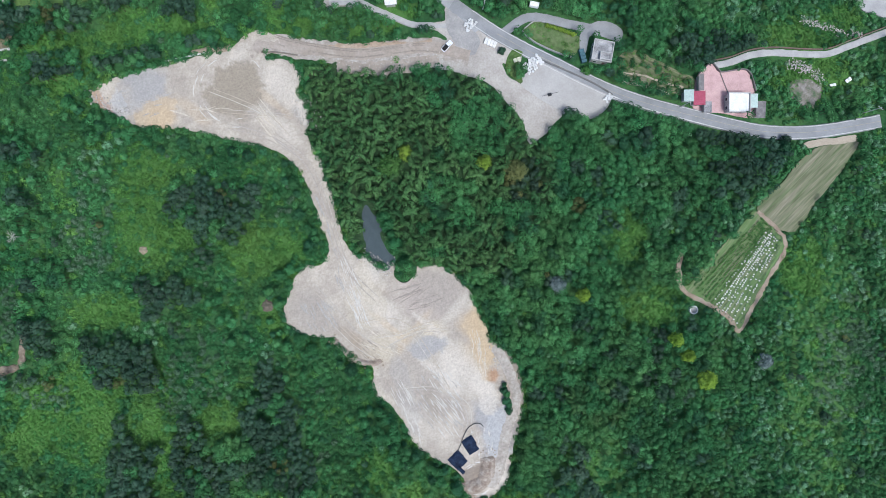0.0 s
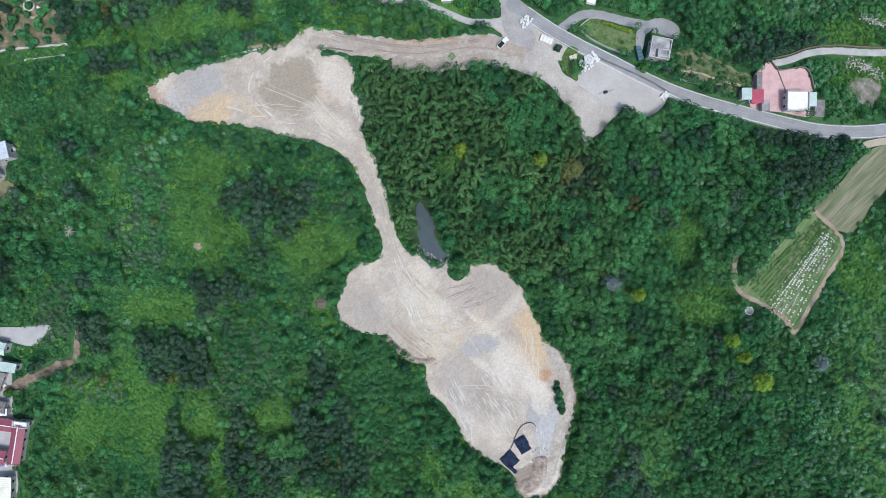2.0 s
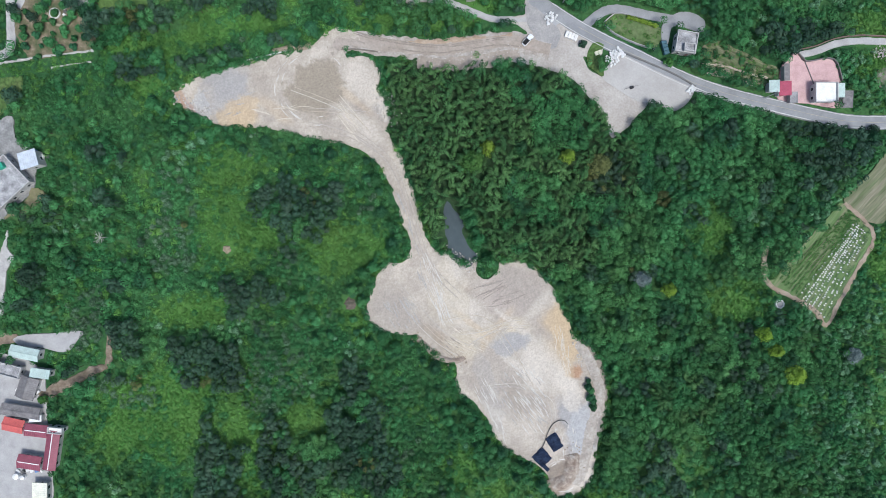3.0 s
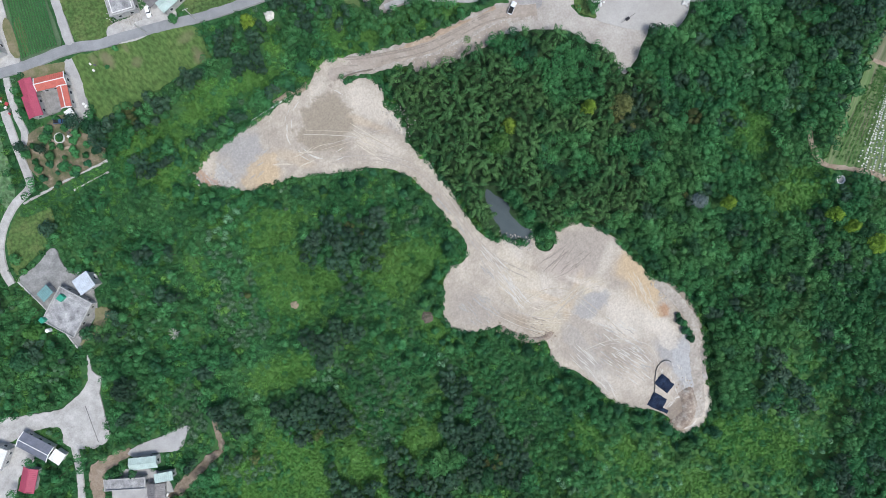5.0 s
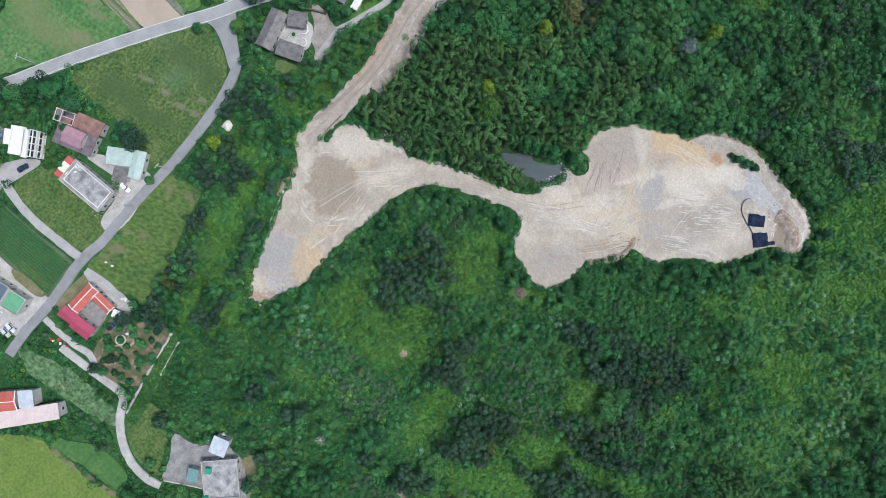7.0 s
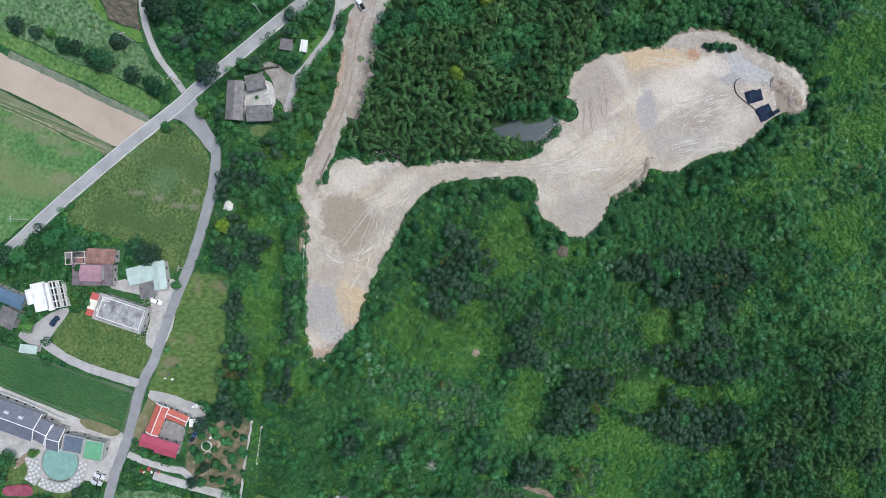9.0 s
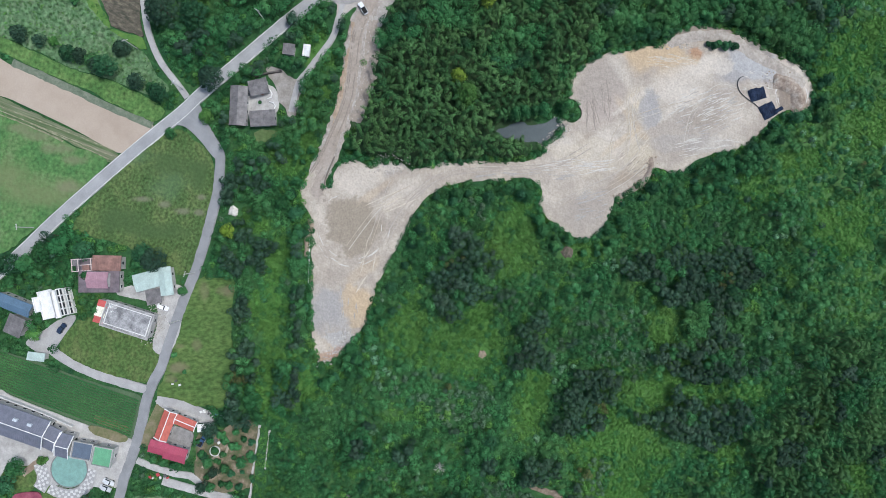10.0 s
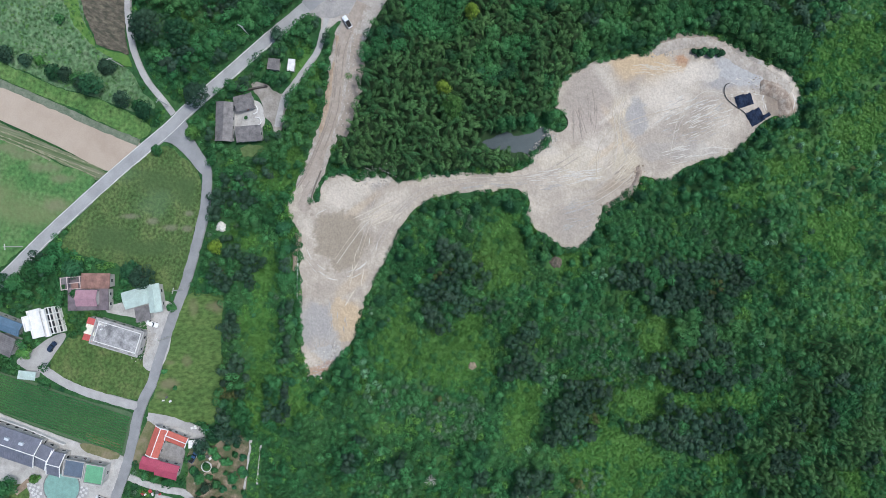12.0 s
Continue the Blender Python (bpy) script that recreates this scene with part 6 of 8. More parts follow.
def strokes(name, regions, material, label):
    """Short blade and tyre marks, pressed up as low ridges; too many to count."""
    verts, faces = [], []
    for cx, cy, rx, ry, turn, heading, count, length, _, arc in regions:
        ct, st = math.cos(radians(turn)), math.sin(radians(turn))
        for _ in range(count):
            a = random.uniform(0, 6.28)
            q = math.sqrt(random.random()) if not arc else random.uniform(0.78, 1.05)
            u, v = rx * q * math.cos(a), ry * q * math.sin(a)
            x, y = cx + ct * u - st * v, cy + st * u + ct * v
            way = radians(heading + random.gauss(0, 7)) if not arc else a + radians(turn + 90)
            long, wide = length * random.uniform(0.4, 1.1), random.uniform(0.16, 0.5)
            bend = random.gauss(0, 0.02) if not arc else 0.5 / rx
            n = max(4, int(long / 0.9))
            line = []
            for i in range(n + 1):
                d = long * (i / n - 0.5)
                w = way + bend * d
                line.append((x + d * math.cos(w), y + d * math.sin(w)))
            px, py = np.array([p[0] for p in line]), np.array([p[1] for p in line])
            if not inside(QUARRY_RIM, px, py).all() or away(QUARRY_RIM + QUARRY_RIM[:1], px, py).min() < 1.0:
                continue
            base = len(verts)
            for i, (px, py) in enumerate(line):
                t = wide * min(1.0, 0.15 + 0.45 * min(i, n - i)) * random.uniform(0.75, 1.2)
                nx, ny = -math.sin(way), math.cos(way)
                z = lie(px, py)
                verts += [(px - nx * t, py - ny * t, z - 0.05), (px, py, z + 0.05), (px + nx * t, py + ny * t, z - 0.05)]
            for i in range(n):
                p = base + 3 * i
                faces += [(p, p + 3, p + 4, p + 1), (p + 1, p + 4, p + 5, p + 2)]
    tagged(mesh_object(name, verts, faces, material), label=label, category="tracks", kind="stuff")


BLADE_ONE = [(-16.9, -37.0, 5.6, 7.3, -75, 150, 34, 6, 'cream', 0), (-4.2, -33.1, 1.9, 6.4, -75, -159, 16, 6, 'cream', 0), (5.3, -59.7, 14.0, 8.2, -75, -54, 80, 5, 'pale', 0), (3.2, -60.3, 12.9, 8.6, -75, -54, 40, 5, 'grey', 0), (-4.5, -15.7, 8.6, 9.9, -75, -157, 26, 11, 'dark', 0), (18.5, -41.5, 10.3, 2.6, -75, -80, 34, 5, 'cream', 0), (-28.9, -19.7, 15.0, 2.8, -75, -69, 40, 8, 'pale', 0), (-38.1, 0.2, 17.2, 1.9, -75, -71, 26, 9, 'grey', 0)]
BLADE_TWO = [(-9.0, -65.9, 16.1, 3.9, -75, -66, 50, 5, 'pale', 0), (-24.3, -40.9, 5.2, 4.3, -75, 142, 26, 5, 'dark', 0), (-43.6, -27.1, 6.9, 8.2, -75, -57, 30, 6, 'grey', 0), (18.8, -76.3, 5.4, 5.4, -75, -93, 20, 3, 'pale', 0), (-73.9, 58.9, 14.2, 15.0, -75, -75, 16, 5, 'pale', 1), (18.2, -90.5, 6.9, 7.7, -75, -75, 46, 4, 'white', 1), (-107.8, 54.7, 7.3, 10.7, -75, -162, 26, 5, 'grey', 0), (-87.0, 51.4, 6.4, 10.7, -75, -4, 5, 9, 'cream', 0), (31.6, -50.2, 10.7, 2.6, -75, -83, 30, 4, 'dark', 0), (-62.0, 49.2, 12.9, 2.1, -75, -54, 9, 14, 'cream', 0)]
for key, nm, tint, words in (("cream", "cream_blade_marks", (0.50, 0.445, 0.36), "cream-coloured blade marks pressed into quarry ground"), ("pale", "pale_blade_marks", (0.50, 0.475, 0.43), "pale scraped blade marks on crushed stone"), ("grey", "grey_blade_marks", (0.35, 0.335, 0.31), "grey tyre marks on the quarry floor"),
                             ("dark", "dark_furrows", (0.285, 0.25, 0.215), "dark combed furrows in bare ground"), ("white", "white_swirl_marks", (0.6, 0.575, 0.54), "white curving rubble scars round the soil heap")):
    strokes(nm, [q for q in BLADE_ONE + BLADE_TWO if q[8] == key], surface(nm, [tuple(v * 0.9 for v in tint), tint, tuple(v * 1.08 for v in tint)], scale=0.5, grain=2), words)

STONE = surface("loose_stone", [(0.288, 0.272, 0.248), (0.384, 0.36, 0.328), (0.48, 0.456, 0.424)], scale=0.8, grain=3, island=0.3)


def rocks(name, line, count, spread, size, label, material=None):
    """Loose stones along a line, joined: too many to count."""
    bm = bmesh.new()
    c = resample(line, 0.5, False)
    for _ in range(count):
        q = random.choice(c)
        r = random.uniform(*size)
        x, y = q.x + random.gauss(0, spread), q.y + random.gauss(0, spread)
        got = bmesh.ops.create_icosphere(bm, subdivisions=1, radius=r)["verts"]
        for v in got:
            v.co *= random.uniform(0.75, 1.2)
            v.co.z *= 0.7
        bmesh.ops.transform(bm, matrix=Matrix.Translation((x, y, max(lie(x, y), 0.1) + r * 0.25)) @ Matrix.Rotation(random.uniform(0, 6), 4, "Z"), verts=got)
    ob = part(name, bm, material or STONE, None, label)
    return tagged(ob, category="rocks", kind="stuff")


rocks("loose_rocks", ROCKS_POND, 260, 1.4, (0.08, 0.34), "pale broken boulders tipped beside the pond")
rocks("rubble_rocks", ROCKS_PAD, 260, 1.9, (0.08, 0.34), "loose pale rubble at the edge of the pad")
rocks("edge_rocks", ROCKS_PIT, 40, 1.0, (0.12, 0.35), "bluish broken stones on the pit bank")
rocks("tip_rocks", SOIL_BANK, 200, 2.2, (0.08, 0.35), "brown and white rubble dumped behind the sheets", DIRT)
rocks("bank_rocks", BANK_SOUTH, 90, 1.0, (0.15, 0.5), "small dark stones along the cut bank", DIRT)
rocks("haul_rocks", HAUL_ROAD_EDGE, 220, 2.0, (0.06, 0.26), "scattered stones on the haul road shoulder")
rocks("west_tip_rocks", [(-127, 56), (-120, 52), (-112, 50)], 120, 1.4, (0.12, 0.45), "small stones at the tip of the pad")


def mound(name, line, width, height, material, label, category="mound"):
    """A long heap of loose soil along a line."""
    c = resample(line, 0.8, False)
    verts, faces, m = [], [], 9
    for i, q in enumerate(c):
        d = (c[min(i + 1, len(c) - 1)] - c[max(i - 1, 0)]).normalized()
        s = Vector((-d.y, d.x))
        end = min(1.0, 0.2 + 0.25 * min(i, len(c) - 1 - i))
        for k in range(m):
            e = 2 * k / (m - 1) - 1
            p = q + s * (e * width / 2 * (1 + 0.3 * noise.noise((q.x * 0.4, q.y * 0.4, e))))
            z = height * end * (1 - e * e) * (0.8 + 0.5 * noise.fractal((p.x * 0.5, p.y * 0.5, 4), 1, 2, 3))
            verts.append((p.x, p.y, lie(p.x, p.y) - 0.1 + max(z, 0)))
        if i:
            a, b = m * (i - 1), m * i
            faces += [(a + k, b + k, b + k + 1, a + k + 1) for k in range(m - 1)]
    ob = mesh_object(name, verts, faces, material)
    for p in ob.data.polygons:
        p.use_smooth = True
    return tagged(ob, label=label, category=category)


SOIL = surface("tipped_soil", [(0.2, 0.155, 0.125), (0.29, 0.238, 0.195), (0.42, 0.38, 0.33)], scale=0.5, grain=2, bump=0.8)
mound("earth_mound", SOIL_BANK, 6.0, 1.6, SOIL, "tipped heap of brown soil and rubble")
mound("earth_bank", TRENCH, 5.0, 0.4, surface("cut_earth", [(0.27, 0.235, 0.2), (0.36, 0.325, 0.285), (0.44, 0.405, 0.36)], scale=0.25, grain=1.2, bump=0.6, contrast=0.4), "low rough bank of cut earth along the pit")
mound("cut_bank", BANK_SOUTH, 2.4, 0.8, SOIL, "crumbling cut bank of brown earth")


def plastic_sheet(key, w, d, turn, label, tail=0.0):
    """Creased dark sheeting over a low load, with a lapped second sheet."""
    x, y = SPOTS[key]
    owner = tagged(new("plastic_sheet"), label=label, category="tarpaulin", group="dark sheets on the pit floor")
    owner.matrix_basis = pose(x, y, lie(x, y), 0, 0, turn)
    for k, (ox, oy, sx, sy) in enumerate(((0, 0, w, d), (-w * 0.18, d * 0.1, w * 0.55, d * 0.9), (w * 0.55, -d * 0.3, tail, 1.4))):
        if sx <= 0:
            continue
        n = 14
        verts = []
        for j in range(n):
            for i in range(n):
                u, v = i / (n - 1) - 0.5, j / (n - 1) - 0.5
                fall = min(1.0, 5 * (0.5 - abs(u)), 5 * (0.5 - abs(v)))
                verts.append((ox + u * sx * (1 + 0.08 * noise.noise((v * 4, k, 3))), oy + v * sy * (1 + 0.08 * noise.noise((u * 4, k, 8))), 0.12 + 0.2 * k + 0.35 * fall + 0.14 * noise.noise((u * 9, v * 9, k))))
        faces = [(j * n + i, j * n + i + 1, j * n + n + i + 1, j * n + n + i) for j in range(n - 1) for i in range(n - 1)]
        verts += [(a, b, -0.3) for a, b, _ in verts[:n]] + [(a, b, -0.3) for a, b, _ in verts[n * n - n:n * n]]
        b0 = n * n
        faces += [(i, b0 + i, b0 + i + 1, i + 1) for i in range(n - 1)] + [(n * n - n + i, n * n - n + i + 1, b0 + n + i + 1, b0 + n + i) for i in range(n - 1)]
        mesh_object("sheet_panel", verts, faces, PLASTIC, owner)
    return owner


plastic_sheet("tarp_a", 6.4, 4.6, -58, "creased dark blue-black plastic sheet on bare ground")
plastic_sheet("tarp_b", 6.0, 5.4, -46, "lapped dark plastic sheets with a loose tail", tail=4.0)


def tube(name, line, radius, material, label, category, z=0.25):
    cu = bpy.data.curves.new(name, "CURVE")
    cu.dimensions, cu.bevel_depth, cu.bevel_resolution = "3D", radius, 3
    p = resample(line, 0.8, False)
    sp = cu.splines.new("POLY")
    sp.points.add(len(p) - 1)
    for k, q in enumerate(p):
        sp.points[k].co = (q.x, q.y, lie(q.x, q.y) + z, 1)
    cu.materials.append(material)
    tmp = bpy.data.objects.new(name, cu)
    me = bpy.data.meshes.new_from_object(tmp)
    bpy.data.objects.remove(tmp)
    return tagged(new(name, me), label=label, category=category)


BLACK = paint("black_rubber", (0.02, 0.022, 0.026), rough=0.5)
hose = tube("drain_hose", HOSE, 0.13, BLACK, "thick black drain hose curving from the sheets", "hose")
tube("drain_pipe", DRAIN, 0.3, paint("weathered_timber", (0.16, 0.136, 0.112)), "dark timber kerb beside the haul road", "kerb", 0.15)


# ==== vehicles ====
TYRE = paint("tyre_rubber", (0.02, 0.02, 0.02), rough=0.8)


def vehicle(name, label, key, turn, colour, kind="car", length=4.4, width=1.75, shift=(0, 0)):
    """A parked car or pickup: body, cabin with glass, four wheels and lamps."""
    x, y = SPOTS[key]
    owner = tagged(new(name), label=label, category="car" if kind == "car" else "pickup")
    owner.matrix_basis = pose(x + shift[0], y + shift[1], 0.28, 0, 0, turn)
    m = paint(name + "_paint", colour, rough=0.3, v=0.05)
    bm = bmesh.new()
    box(bm, 0, 0, 0.3, length, width, 0.62)
    bmesh.ops.bevel(bm, geom=[e for e in bm.edges], offset=0.16, segments=2, affect="EDGES")
    part("body", bm, m, owner)
    cab = (-length * 0.08, length * 0.5) if kind == "car" else (length * 0.12, length * 0.3)
    for nm, lift, grow, mat in (("cabin", 0.9, 0.0, GLASS), ("roof", 1.38, -0.42, m)):
        bm = bmesh.new()
        vs = box(bm, cab[0], 0, lift, cab[1] + grow, width - 0.12 + grow * 0.4, 0.5 if nm == "cabin" else 0.07)
        if nm == "cabin":
            for v in vs:
                if v.co.z > 1.2:
                    v.co.x = cab[0] + (v.co.x - cab[0]) * 0.72
                    v.co.y *= 0.84
        bmesh.ops.bevel(bm, geom=[e for e in bm.edges], offset=0.03, segments=1, affect="EDGES")
        part(nm, bm, mat, owner, "dark window glass" if nm == "cabin" else "")
    if kind != "car":
        for sy in (-1, 1):
            bm = bmesh.new()
            box(bm, -length * 0.24, sy * (width / 2 - 0.06), 0.9, length * 0.44, 0.08, 0.4)
            part("bed_side", bm, m, owner)
        bm = bmesh.new()
        box(bm, -length * 0.24, 0, 0.9, length * 0.42, width - 0.22, 0.05)
        part("bed_floor", bm, TYRE, owner, "dark load bed")
    for sx in (-0.31, 0.31):
        for sy in (-1, 1):
            bm = bmesh.new()
            got = bmesh.ops.create_cone(bm, cap_ends=True, segments=16, radius1=0.33, radius2=0.33, depth=0.22)["verts"]
            bmesh.ops.transform(bm, matrix=Matrix.Translation((sx * length, sy * (width / 2 - 0.1), 0.3)) @ Matrix.Rotation(radians(90), 4, "X"), verts=got)
            part("wheel", bm, TYRE, owner, "black rubber wheel")
    for sy in (-1, 1):
        bm = bmesh.new()
        box(bm, length / 2 - 0.04, sy * width * 0.34, 0.6, 0.1, 0.3, 0.16)
        part("headlight", bm, WHITEP, owner, "clear headlight")
    return owner


vehicle("pickup_truck", "white pickup truck parked on the dirt junction", "pickup", CAR_TURNS[0], (0.7, 0.72, 0.76), "pickup", 5.0, 1.85)
vehicle("white_car", "white saloon car parked beside the lane", "car_white", CAR_TURNS[1], (0.8, 0.8, 0.8))
vehicle("dark_blue_car", "dark blue car on the villa forecourt", "car_blue", CAR_TURNS[2], (0.02, 0.035, 0.07))
vehicle("blue_pickup", "dark blue pickup beside the red farmhouse", "car_dark", CAR_TURNS[3], (0.03, 0.07, 0.15), "pickup", 4.6, 1.7)
vehicle("silver_car", "silver car parked in the paved court", "car_grey", CAR_TURNS[4], (0.6, 0.62, 0.63), shift=(-1.4, 2.3))
vehicle("grey_car", "pale grey car parked beside the silver one", "car_grey", CAR_TURNS[4], (0.5, 0.52, 0.54), shift=(-4.0, 2.8))


# ==== yard goods ====
BAG = paint("white_woven_bag", (0.6, 0.6, 0.592), rough=0.7, v=0.1)


def bag_pile(key, count, wide, label):
    x, y = SPOTS[key]
    owner = tagged(new("bag_pile"), label=label, category="bags", group="piles of white bags")
    owner.matrix_basis = pose(x, y, 0.25, 0, 0, 40)
    bm = bmesh.new()
    got = bmesh.ops.create_icosphere(bm, subdivisions=2, radius=0.46)["verts"]
    for v in got:
        v.co.z = max(-0.25, min(0.3, v.co.z * 0.85))
        v.co.xy *= 1 + 0.15 * noise.noise(v.co * 3)
    me = bpy.data.meshes.new("bag")
    bm.to_mesh(me)
    bm.free()
    me.materials.append(BAG)
    for i in range(count):
        ob = new("bag", me)
        ob.parent = owner
        u, v = random.uniform(-1, 1), random.uniform(-1, 1)
        ob.matrix_basis = pose(u * wide, v * wide * 0.62, 0.25 + (0.45 if i % 3 == 0 and abs(u) < 0.6 else 0), 0, 0, random.uniform(0, 180))


bag_pile("bags_a", 85, 3.6, "large heap of bulging white woven bags")
bag_pile("bags_b", 34, 2.5, "heap of white woven bags by the junction")
bag_pile("bags_c", 26, 1.7, "small heap of white woven bags at the yard's end")


def crates(name, label, key, turn, n, colour, category, size=(1.1, 1.6, 0.8)):
    x, y = SPOTS[key]
    owner = tagged(new(name), label=label, category=category)
    owner.matrix_basis = pose(x, y, 0.2, 0, 0, turn)
    m = paint(name + "_paint", colour)
    for i in range(n):
        bm = bmesh.new()
        box(bm, (i - (n - 1) / 2) * (size[0] + 0.12), 0, 0, *size)
        bmesh.ops.bevel(bm, geom=[e for e in bm.edges], offset=0.07, segments=1, affect="EDGES")
        part("slab", bm, m, owner)
    return owner


crates("pallet_load", "row of pale wrapped blocks on the gravel", "load", -22, 4, (0.68, 0.67, 0.64), "pallet", (1.1, 2.4, 0.9))
# A pale yellow board in two pieces, lying on the verge.
crates("yellow_board", "pale yellow board on the grass verge", "board", 20, 2, (0.55, 0.55, 0.42), "slab", (1.3, 1.5, 0.3))
crates("water_bins", "row of dark teal bins beside the house", "teal_bins", -75, 4, (0.05, 0.12, 0.15), "bins", (1.2, 2.0, 1.3))
crates("green_tarp", "folded green tarpaulin on the terrace roof", "tarp_g1", 30, 1, (0.03, 0.28, 0.18), "tarpaulin", (2.3, 2.0, 4.75))
crates("green_cover", "small green cover on the terrace roof", "tarp_g2", 30, 1, (0.03, 0.28, 0.18), "tarpaulin", (1.8, 1.8, 4.75))
crates("white_boat_cover", "white roofed trailer beside the drive", "boat", -10, 1, (0.75, 0.75, 0.74), "trailer", (3.6, 1.8, 1.6))
crates("litter_heap", "white plastic litter in the grass", "litter_a", 10, 2, (0.7, 0.7, 0.68), "litter", (1.2, 1.0, 0.3))
crates("litter_sheet", "white plastic sheet in the grass", "litter_b", 35, 2, (0.75, 0.75, 0.74), "litter", (1.2, 1.5, 0.3))
pump = crates("water_pump", "black pump standing on the concrete yard", "pump", 15, 2, (0.02, 0.02, 0.025), "pump", (0.6, 1.0, 0.8))
bm = bmesh.new()
# Long thin bar built in place of the shadow line beside the pump.
box(bm, 0, 0, 0.9, 6.4, 0.1, 0.1)
box(bm, 0, 0, 0.2, 0.12, 0.12, 0.7)
part("boom", bm, BLACK, pump, "thin black bar standing in for a shadow line")


def tank_ring(name, label, key, radius, height, wallm, inner, sides=8, category="tank"):
    """A low walled tank or planter, with its fill."""
    x, y = SPOTS[key]
    owner = tagged(new(name), label=label, category=category)
    owner.matrix_basis = pose(x, y, 0.05, 0, 0, 12)
    verts, faces = [], []
    for i in range(sides):
        a = 2 * math.pi * i / sides
        for r, z in ((radius, -0.2), (radius, height), (radius - 0.35, height), (radius - 0.35, -0.2)):
            verts.append((r * math.cos(a), r * math.sin(a), z))
    for i in range(sides):
        a, b = 4 * i, 4 * ((i + 1) % sides)
        faces += [(a + k, b + k, b + (k + 1) % 4, a + (k + 1) % 4) for k in range(4)]
    mesh_object("rim", verts, faces, wallm, owner)
    v = [((radius - 0.3) * math.cos(2 * math.pi * i / sides), (radius - 0.3) * math.sin(2 * math.pi * i / sides), height * 0.6) for i in range(sides)]
    mesh_object("fill", v, [tuple(range(sides))], inner, owner)
    return owner


tank_ring("water_tank", "white-walled octagonal water tank in a glade", "tank", 1.75, 0.9, WHITEP, CONCRETE)
tank_ring("ring_planter", "round pale stone planter in the garden", "ring", 2.0, 0.5, PALECONC, GRASS, 20, "planter")
tank_ring("court_planter", "round stone planter in the old courtyard", "planter", 1.1, 0.5, CONCRETE, GRASS, 20, "planter")
tank_ring("round_patio", "round teal painted patio with a dark rim", "disc", 7.0, 0.3, paint("patio_rim", (0.2, 0.2, 0.2)), paint("patio_teal", (0.19, 0.34, 0.3)), 40, "patio")
for k, r in (("water_a", 1.1), ("water_b", 0.8), ("water_c", 0.7)):
    x, y = SPOTS[k]
    owner = tagged(new("roof_water_tank"), label="round white water tank beside the roofs", category="tank")
    base = 4.6 if k == "water_c" else 0.0
    owner.matrix_basis = pose(x, y, base, 0, 0, 0)
    bm = bmesh.new()
    bmesh.ops.create_cone(bm, cap_ends=True, segments=20, radius1=r, radius2=r, depth=1.8, matrix=Matrix.Translation((0, 0, 0.9)))
    part("drum", bm, WHITEP, owner)
    bm = bmesh.new()
    bmesh.ops.create_cone(bm, cap_ends=True, segments=20, radius1=r * 1.05, radius2=r * 0.4, depth=0.3, matrix=Matrix.Translation((0, 0, 1.95)))
    part("lid", bm, WHITEP, owner)
def heap(name, key, radius, height, material, label):
    """A rough tipped heap with lobes."""
    x0, y0 = SPOTS[key]
    verts, faces, n = [(x0, y0, height)], [], 22
    for ring in range(1, 6):
        for k in range(n):
            a = 2 * math.pi * k / n
            r = radius * ring / 5 * (1 + 0.45 * noise.noise((2.2 * math.cos(a), 2.2 * math.sin(a), x0)))
            z = height * (1 - (ring / 5) ** 2) * (0.8 + 0.6 * noise.noise((r * math.cos(a) * 1.3, r * math.sin(a) * 1.3, 5))) - (0.25 if ring == 5 else 0)
            verts.append((x0 + r * math.cos(a), y0 + r * math.sin(a), z))
    faces += [(0, 1 + k, 1 + (k + 1) % n) for k in range(n)]
    for ring in range(4):
        a, b = 1 + ring * n, 1 + (ring + 1) * n
        faces += [(a + k, b + k, b + (k + 1) % n, a + (k + 1) % n) for k in range(n)]
    return tagged(mesh_object(name, verts, faces, material), label=label, category="heap")


heap("lime_heap", "white_heap", 1.9, 0.8, surface("lime_heap_white", [(0.5, 0.49, 0.45), (0.68, 0.67, 0.63)], scale=0.8, grain=3, bump=0.5), "small bright white heap in the grass")
heap("brown_scrub", "brown_patch", 2.3, 0.6, surface("brown_scrub", [(0.07, 0.075, 0.05), (0.125, 0.105, 0.085), (0.18, 0.15, 0.125)], scale=0.5, grain=2, bump=0.8, contrast=0.5), "low patch of dry brown scrub")
heap("bare_earth", "brown_spot", 1.6, 0.5, surface("bare_earth_spot", [(0.2, 0.17, 0.11), (0.34, 0.28, 0.21)], scale=0.8, grain=2, bump=0.5), "bare pale earth lump in grass")
sheet("ground_rubble_terrace", [(SPOTS["rubble"][0] + 6.2 * math.cos(a / 4), SPOTS["rubble"][1] + 5.4 * math.sin(a / 4)) for a in range(25)], 0.2, surface("stony_scrub", [(0.06, 0.12, 0.05), (0.17, 0.16, 0.13), (0.28, 0.26, 0.24)], scale=0.35, grain=2, bump=0.6, contrast=0.4), "stony bare terrace in scrub", ragged=1.6)

POLE = paint("pole_concrete", (0.48, 0.48, 0.464))


